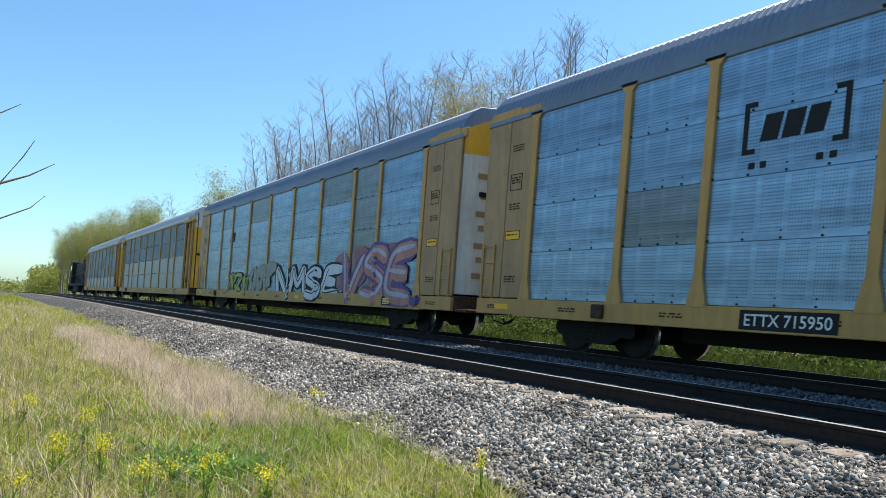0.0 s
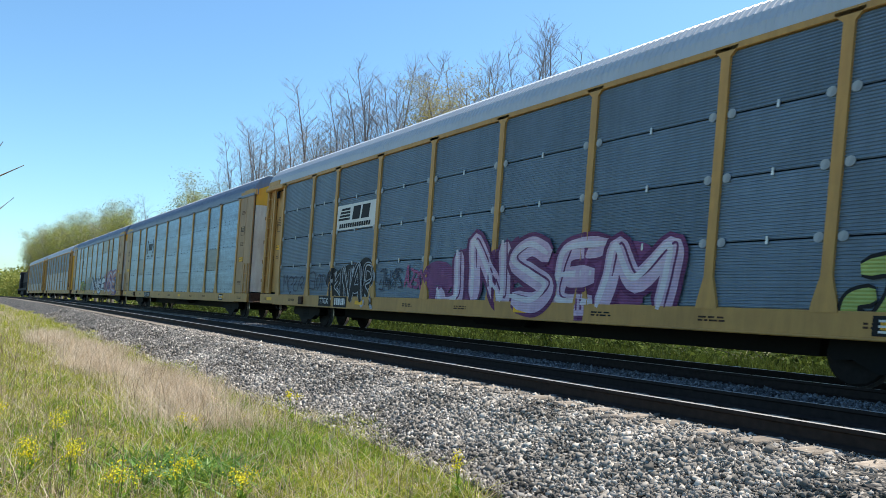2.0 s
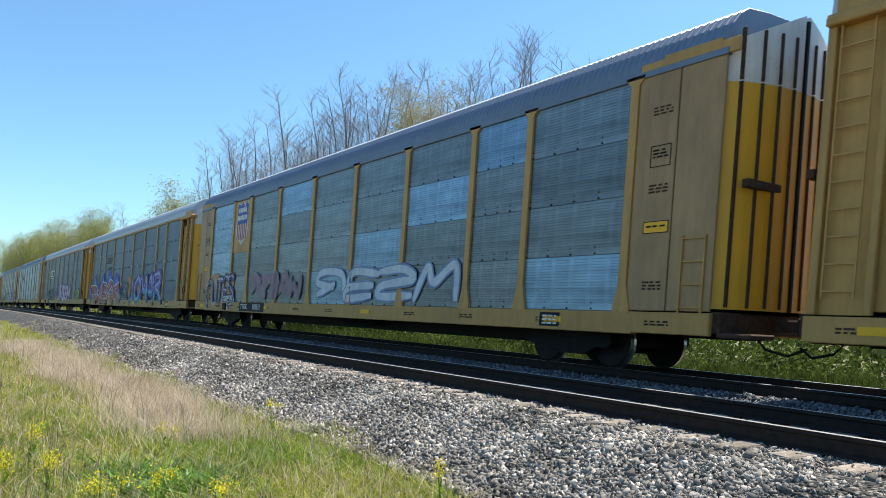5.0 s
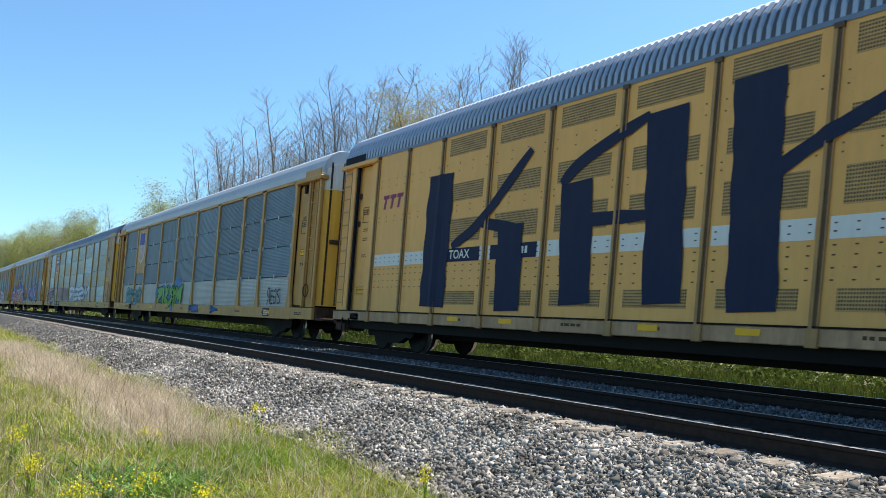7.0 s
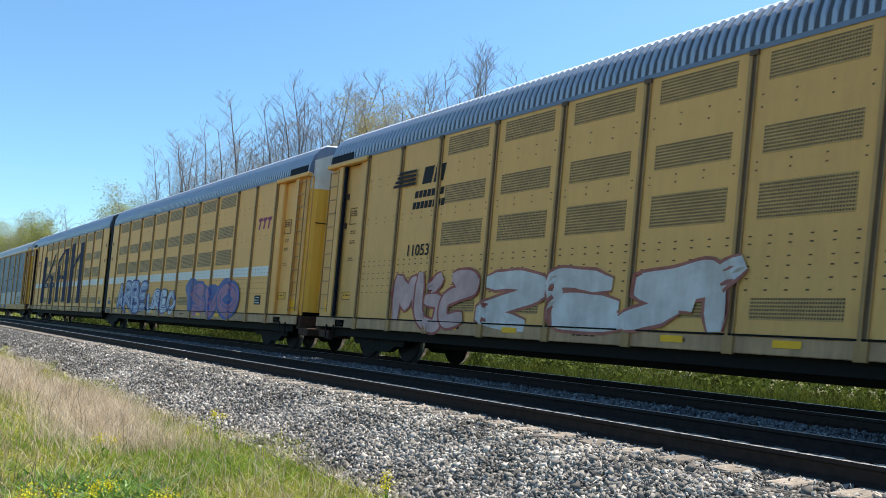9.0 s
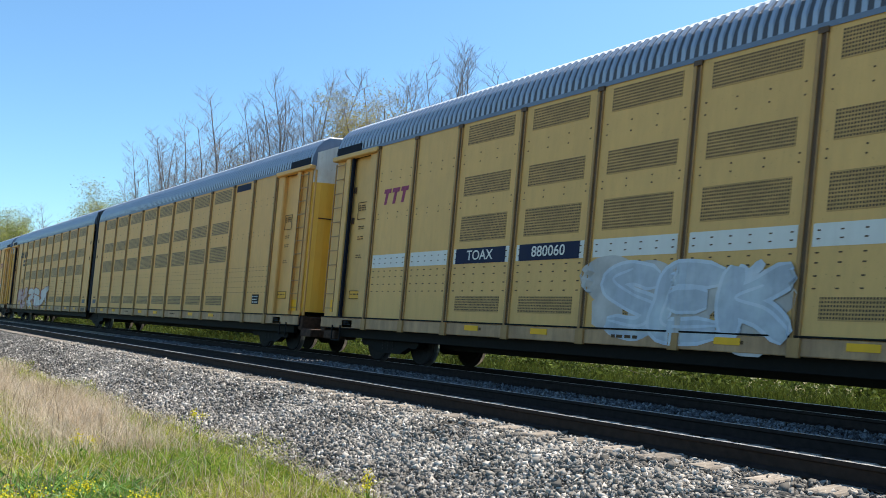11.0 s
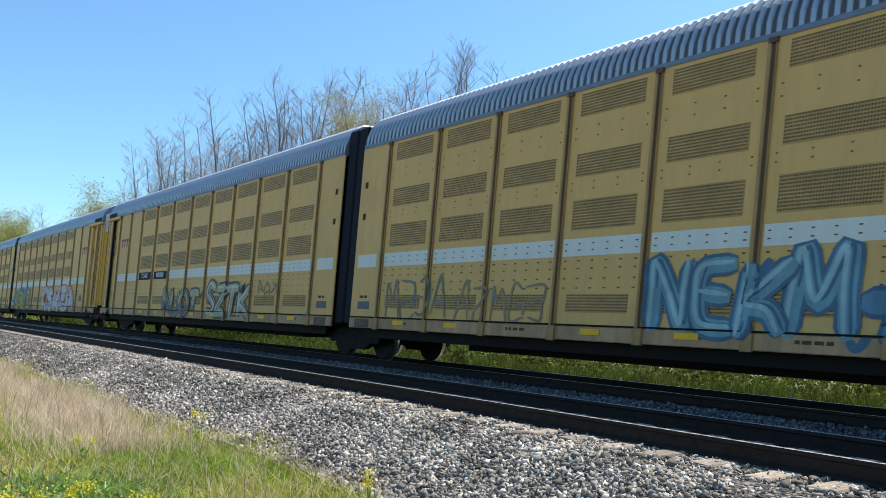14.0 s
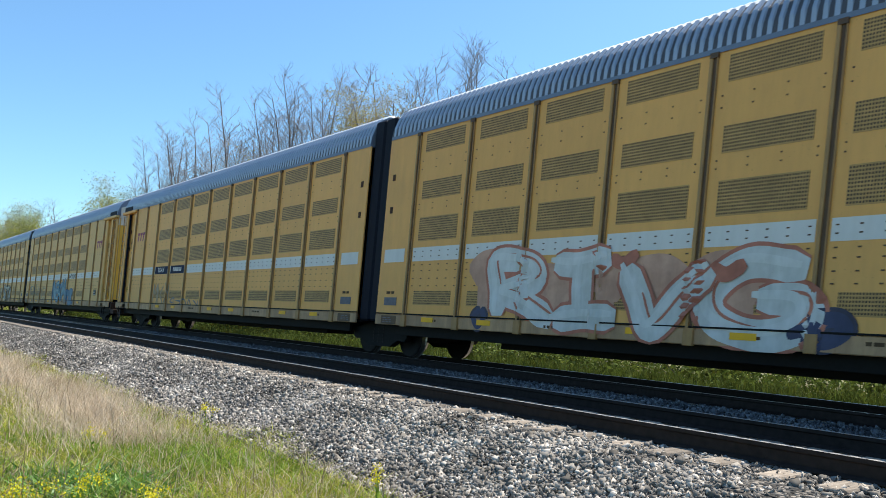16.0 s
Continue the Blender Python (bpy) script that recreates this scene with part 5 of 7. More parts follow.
car, e = rack_car("galvanised car carrier with a long strip of graffiti", STARTS[0], "perf", "blue", dull=((7, 0), (7, 1), (7, 2), (7, 3), (6, 3), (3, 3)), end_kind="white")
d = drape(e, *RACK_POST)
graffiti(car, d, 0.0, -6.4, 0.75, 2.0, 4, ink((0.58, 0.64, 0.70)), BLACK_INK, seed=3, stroke=0.34, word="NMSE", rim=0.16)
graffiti(car, d, -6.5, -11.5, 0.72, 2.45, 3, ink((0.42, 0.17, 0.13)), ink((0.07, 0.03, 0.20)), ink((0.26, 0.10, 0.13)), ink((0.40, 0.40, 0.52)), seed=11, stroke=0.46, word="VSE", rim=0.2)
graffiti(car, d, 7.2, 3.9, 0.85, 1.8, 4, ink((0.30, 0.33, 0.05)), BLACK_INK, seed=21, stroke=0.16)
graffiti(car, d, 3.7, 0.4, 1.1, 2.1, 3, ink((0.26, 0.26, 0.24)), ink((0.16, 0.24, 0.14)), seed=23, stroke=0.3)
logo_blocks(car, 7.0, 3.3, 0.9, 0.45, BLACK_INK, -SIDE - 0.018)

car, e = rack_car("galvanised car carrier with a bracketed black emblem", STARTS[1], "perf", "blue", dull=((1, 1), (7, 1), (8, 4)), end_kind="white")
logo_blocks(car, e[2] - 1.44, 3.52, 1.08, 0.40, BLACK_INK, -SIDE - 0.018)
for s in (-1, 1):
    y = e[2] - 1.46 + s * 0.80
    part("emblem_bracket", join_blocks((-SIDE - 0.022, -SIDE - 0.016, y - 0.04, y + 0.04, 3.35, 4.15), (-SIDE - 0.022, -SIDE - 0.016, min(y, y - s * 0.18), max(y, y - s * 0.18), 3.35, 3.43), (-SIDE - 0.022, -SIDE - 0.016, min(y, y - s * 0.18), max(y, y - s * 0.18), 4.07, 4.15), bevel=0), BLACK_INK, car)
    for q in (-0.1, 0.1):
        part("emblem_dot", block(-SIDE - 0.022, -SIDE - 0.016, y - s * 0.25 + q - 0.05, y - s * 0.25 + q + 0.05, 3.12, 3.22, 0), BLACK_INK, car)
words(car, "ETTX 715950", e[2] - 1.66, 0.83, 0.25, WHITE_INK, -SIDE - 0.062, BLACK_INK)

car, e = rack_car("dark corrugated car carrier with pink graffiti lettering", STARTS[2], "corr", "light")
d = drape(e, *RACK_POST)
part("emblem_panel", block(-SIDE - 0.026, -SIDE - 0.020, e[3] + 0.12, e[2] - 0.12, 3.04, 3.80, 0), STRIPE, car)
logo_bars(car, e[2] - 0.62, 3.32, 0.8, 0.40, BLACK_INK, -SIDE - 0.03)
logo_blocks(car, e[2] - 1.75, 3.32, 1.2, 0.40, BLACK_INK, -SIDE - 0.03, 2)
logo_blocks(car, e[2] - 1.36, 3.10, 2.1, 0.13, BLACK_INK, -SIDE - 0.03, 14, slant=0.02)
graffiti(car, d, e[0] - 0.5, e[1] + 0.3, 1.1, 1.7, 4, BLACK_INK, ink((0.03, 0.04, 0.07)), seed=5, stroke=0.05, thin=True)
graffiti(car, d, e[1] - 0.2, e[2] + 0.2, 1.15, 1.75, 3, BLACK_INK, ink((0.03, 0.04, 0.07)), seed=6, stroke=0.05, thin=True)
graffiti(car, d, e[2] - 0.1, e[3] - 0.05, 0.72, 1.95, 4, BLACK_INK, ink((0.4, 0.42, 0.44)), BLACK_INK, seed=8, stroke=0.34, word="KNAR", rim=0.06)
graffiti(car, d, e[3] - 0.4, e[3] - 1.7, 1.2, 1.8, 4, BLACK_INK, ink((0.03, 0.04, 0.07)), seed=9, stroke=0.05, thin=True)
graffiti(car, d, e[4] + 1.0, e[4] + 0.1, 1.2, 1.8, 4, BLACK_INK, ink((0.35, 0.08, 0.2)), seed=10, stroke=0.08, thin=True)
graffiti(car, d, 0.85, -6.3, 0.72, 2.3, 5, ink((0.66, 0.46, 0.62)), ink((0.13, 0.02, 0.10)), ink((0.20, 0.05, 0.16)), ink((0.76, 0.68, 0.74)), seed=14, stroke=0.50, word="JNSEM", rim=0.18)
graffiti(car, d, -9.3, -11.6, 0.75, 1.85, 3, ink((0.35, 0.42, 0.10)), BLACK_INK, None, None, seed=17, stroke=0.24)
small_print(car, 6.28, 0.76, 0.75, 1, WHITE_INK, -SIDE - 0.068, 0.2)
part("number_board", block(-SIDE - 0.066, -SIDE - 0.058, 5.83, 6.73, 0.70, 1.01, 0), BLACK_INK, car)
words(car, "TTGX", 7.45, 0.86, 0.25, WHITE_INK, -SIDE - 0.062, BLACK_INK)

car, e = rack_car("dark corrugated car carrier with large blue and purple graffiti", STARTS[3], "corr", "light")
d = drape(e, *RACK_POST)
logo_bars(car, e[2] - 1.3, 3.42, 1.9, 0.45, BLACK_INK, -SIDE - 0.025, 4)
logo_blocks(car, e[2] - 1.6, 2.98, 1.4, 0.2, BLACK_INK, -SIDE - 0.025, 8, slant=0.02)
for yy, zz, w in ((10.5, 2.35, 0.9), (7.3, 2.35, 1.0), (5.1, 2.45, 1.5), (2.9, 2.25, 1.4), (12.2, 1.6, 0.5), (1.5, 1.3, 0.5)):
    cap = [[(yy + w * 0.55, zz - 0.35), (yy + w * 0.3, zz + 0.1), (yy, zz + 0.22), (yy - w * 0.3, zz + 0.1), (yy - w * 0.55, zz - 0.4)], [(yy + w * 0.3, zz - 0.4), (yy - w * 0.3, zz - 0.45)]]
    child("backing_colour", strokes_mesh(cap, 0.6, d, 0.0015, ink((0.02, 0.05, 0.36))), car)
    child("backing_glow", strokes_mesh([[(yy + w * 0.25, zz - 0.25), (yy, zz + 0.02), (yy - w * 0.25, zz - 0.25)]], 0.3, d, 0.0045, ink((0.08, 0.26, 0.66))), car)
graffiti(car, d, 11.9, 1.75, 0.74, 2.12, 5, ink((0.36, 0.06, 0.06)), ink((0.66, 0.66, 0.70)), ink((0.03, 0.06, 0.34)), None, seed=31, stroke=0.60, low=ink((0.50, 0.16, 0.05)), word="TUBCK", rim=0.17)
words(car, "TTGX", 7.6, 0.86, 0.24, WHITE_INK, -SIDE - 0.066, BLACK_INK)
words(car, "961973", 5.9, 0.86, 0.24, WHITE_INK, -SIDE - 0.066, BLACK_INK)
words(car, "R1", 3.6, 0.86, 0.24, WHITE_INK, -SIDE - 0.066, BLACK_INK)
graffiti(car, d, 1.25, -0.75, 0.95, 2.0, 2, ink((0.13, 0.14, 0.16)), BLACK_INK, seed=33, stroke=0.3, word="CZ")
graffiti(car, d, -1.0, -8.7, 0.8, 2.45, 5, ink((0.18, 0.14, 0.48)), ink((0.02, 0.015, 0.08)), ink((0.50, 0.20, 0.04)), ink((0.42, 0.42, 0.70)), seed=38, stroke=0.56, low=ink((0.02, 0.28, 0.38)), word="JOMAR", rim=0.16)
graffiti(car, d, e[9] - 0.3, e[9] - 1.0, 1.75, 2.0, 3, BLACK_INK, ink((0.05, 0.22, 0.06)), seed=41, stroke=0.05, thin=True)

car, e = rack_car("perforated car carrier with a shield emblem and dull panels", STARTS[4], "perf", "blue", dull=tuple((i, r) for i in range(1, 9) for r in range(4) if (i * 3 + r) % 4 or i in (1, 2)), end_kind="folding")
d = drape(e, *RACK_POST)
part("emblem_panel", block(-SIDE - 0.028, -SIDE - 0.018, e[2] + 0.1, e[1] - 0.1, 2.95, 4.95, 0.004), YELLOW, car)
cy = (e[1] + e[2]) / 2


def shield(top, w, h):
    out = [(-0.5, 0.92), (-0.42, 0.98), (-0.2, 0.93), (0, 1.0), (0.2, 0.93), (0.42, 0.98), (0.5, 0.92), (0.46, 0.7), (0.52, 0.4), (0.45, 0.17), (0.2, 0.08), (0, 0.0), (-0.2, 0.08), (-0.45, 0.17), (-0.52, 0.4), (-0.46, 0.7)]
    return [(cy + a * w, top - h + b * h) for a, b in out]


def plate(name, outline, x, mat):
    child(name, mesh_from(name, [(x, y, z) for y, z in reversed(outline)], [tuple(range(len(outline)))], [mat]), car)


plate("emblem_border", shield(4.94, 1.28, 1.70), -SIDE - 0.032, WHITE_INK)
plate("emblem_field", shield(4.90, 1.19, 1.61), -SIDE - 0.036, ink((0.62, 0.60, 0.58)))
top = shield(4.90, 1.19, 1.61)
plate("emblem_top", [(cy - 0.57, 4.05), (cy + 0.57, 4.05)] + [p for p in top if p[1] > 4.3 and p[0] >= cy][::-1] + [p for p in top if p[1] > 4.3 and p[0] < cy][::-1], -SIDE - 0.040, ink((0.03, 0.06, 0.35)))
for k in range(6):
    yy = cy + 0.48 - k * 0.192
    lo = 3.42 + 0.10 * abs(yy - cy)
    part("emblem_stripe", block(-SIDE - 0.042, -SIDE - 0.037, yy - 0.045, yy + 0.045, lo, 4.05, 0), ink((0.42, 0.03, 0.05)), car)
logo_blocks(car, cy, 4.5, 0.9, 0.18, WHITE_INK, -SIDE - 0.045, 5, slant=0)
logo_blocks(car, cy, 4.2, 1.1, 0.18, WHITE_INK, -SIDE - 0.045, 7, slant=0)
graffiti(car, d, 11.9, 8.4, 0.8, 2.1, 5, ink((0.13, 0.11, 0.24)), ink((0.02, 0.015, 0.06)), ink((0.46, 0.24, 0.12)), ink((0.50, 0.50, 0.62)), seed=51, stroke=0.2, word="CUTES")
graffiti(car, d, 9.9, 8.35, 0.72, 1.3, 2, ink((0.50, 0.60, 0.58)), ink((0.03, 0.02, 0.08)), None, None, seed=52, stroke=0.3, word="SZ")
graffiti(car, d, 6.6, 2.0, 1.15, 2.0, 5, ink((0.26, 0.15, 0.19)), ink((0.17, 0.17, 0.20)), seed=53, stroke=0.2)
graffiti(car, d, e[4] - 0.6, e[7], 1.1, 2.1, 4, ink((0.55, 0.62, 0.7)), ink((0.16, 0.24, 0.4)), seed=54, stroke=0.2)
part("number_board", block(-SIDE - 0.066, -SIDE - 0.058, 5.06, 7.6, 0.70, 1.02, 0), BLACK_INK, car)
words(car, "TTGX", 7.1, 0.86, 0.27, WHITE_INK, -SIDE - 0.062)
words(car, "982831", 5.78, 0.86, 0.27, WHITE_INK, -SIDE - 0.062)

car, e = rack_car("corrugated car carrier with a pale bottom row of panels", STARTS[5], "corr", "light", (0,), end_kind="folding")
d = drape(e, *RACK_POST)
part("emblem_panel", block(-SIDE - 0.026, -SIDE - 0.020, e[2] + 0.1, e[1] - 0.1, 2.6, 4.9, 0), YELLOW, car)
cy = (e[1] + e[2]) / 2
plate("emblem_border", shield(4.8, 1.2, 1.7), -SIDE - 0.032, WHITE_INK)
plate("emblem_field", shield(4.76, 1.1, 1.6), -SIDE - 0.036, ink((0.50, 0.38, 0.36)))
plate("emblem_top", [(cy - 0.5, 4.1), (cy + 0.5, 4.1), (cy + 0.5, 4.72), (cy - 0.5, 4.72)], -SIDE - 0.040, ink((0.03, 0.06, 0.35)))
graffiti(car, d, 10.65, 7.4, 0.85, 1.75, 4, ink((0.1, 0.3, 0.32)), ink((0.02, 0.1, 0.14)), seed=61, stroke=0.14)
graffiti(car, d, 4.0, 0.05, 0.8, 1.95, 4, ink((0.15, 0.40, 0.05)), BLACK_INK, ink((0.02, 0.18, 0.42)), seed=63, stroke=0.26)
graffiti(car, d, e[4] - 0.3, e[6] - 1.0, 0.72, 0.98, 5, ink((0.02, 0.10, 0.28)), ink((0.02, 0.05, 0.16)), seed=64, stroke=0.16)
graffiti(car, d, e[8] - 0.9, e[9] + 0.7, 1.05, 1.65, 4, BLACK_INK, ink((0.03, 0.03, 0.035)), seed=65, stroke=0.05, thin=True)

TOP_X = -SIDE - 0.018
UNIT_POST = (0.075, 0.057, 0.021)
stripes = [True, False, True, True, True]
paints = [TAN_WARM, TAN, TAN_OLIVE, TAN_OLIVE, TAN_WARM]
for i, j in enumerate(JOINTS):
    lead_label = ["sun-bleached yellow articulated car carrier with huge navy lettering", "plain yellow articulated car carrier with red and white graffiti", "yellow articulated car carrier with pale blue graffiti", "yellow articulated car carrier with black outlined graffiti", "yellow articulated car carrier with faint dark tags"][i]
    rear_label = ["yellow articulated car carrier with blue and violet graffiti", "plain yellow articulated car carrier without a white stripe", "yellow articulated car carrier with red and silver graffiti", "yellow articulated car carrier with teal graffiti", "yellow articulated car carrier with white and orange graffiti"][i]
    a, pa = unit_car(lead_label, j + UNIT_GAP + UNIT_LEN, True, stripes[i], paints[i])
    b, pb = unit_car(rear_label, j - UNIT_GAP, False, stripes[i], paints[i])
    da, db = drape(pa, *UNIT_POST), drape(pb, *UNIT_POST)
    if i != 1:
        for c, p, s in ((a, pa, 1), (b, pb, -1)):
            logo_blocks(c, p[0] - s * 0.76, 3.62, 1.0, 0.36, MAGENTA_INK, TOP_X, 3, stems=True)
    if i in (0, 2, 3, 4):
        for k, body in ((2, "TOAX"), (3, {2: "880060", 3: "880380"}.get(i, ""))):
            y = pa[k] - 0.90
            part("number_board", block(TOP_X - 0.006, TOP_X - 0.001, y - 0.72, y + 0.72, 2.16, 2.46, 0), NAVY, a)
            if body:
                words(a, body, y, 2.31, 0.27, WHITE_INK, TOP_X - 0.006)
            else:
                small_print(a, y, 2.25, 0.9, 1, WHITE_INK, TOP_X - 0.008, 0.14)
    if i == 0:
        # huge letters in navy, brushed across the bays
        y0 = pa[2]
        K = [[(y0, 4.2), (y0 + 0.05, 1.15)]]
        A = [[(y0 - 4.4, 3.5), (y0 - 4.55, 1.25)], [(y0 - 6.35, 4.45), (y0 - 6.5, 1.28)]]
        N = [[(y0 - 7.95, 4.65), (y0 - 8.1, 1.18)], [(y0 - 10.2, 4.6), (y0 - 10.35, 1.2)]]
        thin = [[(y0 - 3.1, 4.3), (y0 - 1.6, 3.0), (y0 - 0.6, 2.5)], [(y0 - 1.5, 2.98), (y0 - 2.95, 2.72)], [(y0 - 4.0, 3.5), (y0 - 4.6, 3.9), (y0 - 6.0, 4.42)], [(y0 - 4.2, 2.78), (y0 - 6.1, 2.74)], [(y0 - 8.2, 3.1), (y0 - 8.9, 3.5), (y0 - 10.1, 4.05)]]
        g = tagged(new("graffiti"), "huge navy brushed letters over several bays")
        g.parent = a
        child("navy_letter", strokes_mesh(K, 0.98, da, 0.014, NAVY, True), g)
        child("navy_letter", strokes_mesh([[(y0 - 2.6, 2.85), (y0 - 2.65, 1.1)]], 0.78, da, 0.014, NAVY, True), g)
        for stroke in A + N:
            child("navy_letter", strokes_mesh([stroke], 0.80, da, 0.014, NAVY, True), g)
        for stroke in thin:
            child("navy_letter", strokes_mesh([stroke], 0.24, da, 0.017, NAVY), g)
        graffiti(b, db, 8.25, 3.7, 0.85, 2.15, 4, ink((0.24, 0.30, 0.46)), ink((0.02, 0.03, 0.16)), None, ink((0.40, 0.45, 0.58)), seed=71, stroke=0.62, word="ARBE", rim=0.15)
        graffiti(b, db, 3.55, 0.1, 0.85, 1.8, 4, ink((0.5, 0.55, 0.66)), ink((0.08, 0.08, 0.2)), seed=73, stroke=0.26, word="UREO")
        graffiti(b, db, -1.7, -5.9, 0.8, 2.0, 3, ink((0.30, 0.13, 0.23)), ink((0.03, 0.08, 0.30)), ink((0.06, 0.10, 0.30)), seed=74, stroke=0.5, word="SVO", rim=0.2)
    if i == 1:
        logo_bars(a, pa[1] - 0.2, 4.05, 0.9, 0.38, BLACK_INK, TOP_X - 0.045)
        logo_blocks(a, pa[1] - 1.25, 4.05, 0.85, 0.38, BLACK_INK, TOP_X, 2)
        logo_blocks(a, pa[1] - 1.15, 3.75, 1.1, 0.16, BLACK_INK, TOP_X, 7, slant=0.02)
        logo_blocks(a, pa[1] - 1.15, 3.5, 1.2, 0.16, BLACK_INK, TOP_X, 8, slant=0.02)
        words(a, "110533", pa[1] - 1.0, 2.55, 0.36, BLACK_INK, TOP_X)
        graffiti(a, da, pa[1] - 0.1, pa[3] + 0.2, 0.85, 2.1, 3, ink((0.50, 0.32, 0.30)), ink((0.30, 0.06, 0.05)), seed=81, stroke=0.3)
        graffiti(a, da, pa[3], pa[6], 0.85, 2.0, 3, ink((0.6, 0.55, 0.52)), ink((0.34, 0.10, 0.07)), seed=82, stroke=0.34)
        part("notice_plate", block(TOP_X - 0.006, TOP_X, pb[1] + 0.3, pb[1] + 1.3, 4.8, 5.0, 0), NAVY, b)
    if i == 2:
        graffiti(a, da, 1.3, -1.85, 0.8, 1.95, 3, ink((0.44, 0.50, 0.58)), ink((0.56, 0.64, 0.74)), ink((0.46, 0.44, 0.42)), seed=91, stroke=0.34, word="SEK")
        graffiti(b, db, 8.9, 4.4, 0.8, 1.95, 5, ink((0.46, 0.38, 0.07)), ink((0.03, 0.07, 0.12)), ink((0.08, 0.26, 0.40)), seed=93, stroke=0.32, word="NERVZ")
        graffiti(b, db, 0.9, -6.3, 0.72, 2.05, 5, ink((0.52, 0.52, 0.60)), ink((0.46, 0.09, 0.08)), None, None, seed=95, stroke=0.52, word="CSKEA", rim=0.15)
    if i == 3:
        graffiti(a, da, 2.0, -1.4, 0.78, 1.8, 4, ink((0.40, 0.33, 0.20)), ink((0.04, 0.045, 0.06)), seed=101, stroke=0.24, low=ink((0.10, 0.11, 0.13)), word="NUOT", rim=0.13)
        graffiti(a, da, -2.1, -5.5, 0.75, 1.95, 4, ink((0.40, 0.34, 0.21)), ink((0.035, 0.04, 0.055)), None, ink((0.5, 0.5, 0.45)), seed=103, stroke=0.26, word="SZTK", rim=0.13)
        graffiti(a, da, -5.95, -7.2, 1.5, 1.9, 3, BLACK_INK, ink((0.22, 0.18, 0.10)), seed=104, stroke=0.05, thin=True)
        graffiti(b, db, 8.9, 6.6, 0.9, 1.85, 4, BLACK_INK, ink((0.17, 0.19, 0.16)), seed=105, stroke=0.055, thin=True)
        graffiti(b, db, 6.4, 3.9, 0.95, 1.75, 5, BLACK_INK, ink((0.25, 0.20, 0.13)), seed=106, stroke=0.05, thin=True)
        graffiti(b, db, 1.75, -1.2, 0.85, 2.15, 4, ink((0.14, 0.30, 0.37)), ink((0.05, 0.13, 0.22)), None, ink((0.3, 0.46, 0.5)), seed=107, stroke=0.28, word="NEKM")
        graffiti(b, db, -1.3, -3.1, 0.75, 1.5, 2, ink((0.08, 0.20, 0.30)), ink((0.04, 0.10, 0.20)), seed=109, stroke=0.28, word="TE")
        graffiti(b, db, -1.75, -3.35, 2.18, 2.42, 6, BLACK_INK, BLACK_INK, seed=108, stroke=0.035, thin=True)
    if i == 4:
        graffiti(a, da, 5.2, 3.3, 0.8, 1.75, 3, BLACK_INK, ink((0.36, 0.27, 0.17)), seed=111, stroke=0.09, thin=True)
        graffiti(a, da, 3.1, 0.1, 0.8, 1.2, 5, BLACK_INK, ink((0.13, 0.15, 0.18)), seed=112, stroke=0.05, thin=True)
        graffiti(b, db, 6.4, 0.2, 0.76, 2.12, 4, ink((0.60, 0.62, 0.58)), ink((0.46, 0.15, 0.09)), ink((0.55, 0.30, 0.20)), ink((0.68, 0.7, 0.66)), seed=113, stroke=0.60, word="RIVG", rim=0.12)
        graffiti(b, db, 6.8, 6.4, 0.78, 1.2, 1, ink((0.03, 0.04, 0.10)), ink((0.03, 0.03, 0.06)), seed=116, stroke=0.22)
        graffiti(b, db, 0.3, -0.4, 0.78, 1.2, 1, ink((0.03, 0.04, 0.10)), ink((0.03, 0.03, 0.06)), seed=115, stroke=0.26)


def locomotive(front):
    root = tagged(new("diesel_locomotive"), "black diesel freight locomotive at the head of the train", "locomotive")
    part("frame", join_blocks((-1.5, 1.5, -10.6, 10.6, 1.2, 1.55), (-1.4, 1.4, 10.5, 10.9, 0.5, 1.5), (-1.4, 1.4, -10.9, -10.5, 0.5, 1.5), bevel=0.03), LOCO_BLACK, root)
    hood = part("long_hood", join_blocks((-0.95, 0.95, -10.2, 5.6, 1.55, 4.3), (-1.25, 1.25, -10.2, -6.2, 3.3, 4.65), bevel=0.08), LOCO_BLACK, root)
    part("cab", join_blocks((-1.45, 1.45, 5.6, 8.1, 1.55, 4.65), (-1.2, 1.2, 8.1, 10.2, 1.55, 3.5), bevel=0.1), LOCO_BLACK, root)
    part("cab_window", block(-1.47, -1.44, 6.1, 7.5, 3.4, 4.1, 0), GLASS, root)
    part("fuel_tank", block(-1.35, 1.35, -3.0, 3.2, 0.35, 1.2, 0.15), LOCO_BLACK, root)
    for k in range(12):
        y = -10.4 + k * 1.45
        part("handrail_post", block(-1.47, -1.43, y - 0.02, y + 0.02, 1.55, 2.55, 0), LOCO_BLACK, root)
    part("handrail", block(-1.475, -1.425, -10.4, 5.6, 2.53, 2.58, 0), LOCO_BLACK, root)
    for y in (-9.2, -7.4):
        part("radiator_grille", block(-1.27, -1.24, y - 0.75, y + 0.75, 3.45, 4.5, 0.01), BLACK, hood)
    for s in (-1, 1):
        add_truck(root, s * 7.4)
        add_coupler(root, s * 10.8, s)
    VEHICLES.append((root, front - 11.0, 7.4))


locomotive(125.6)


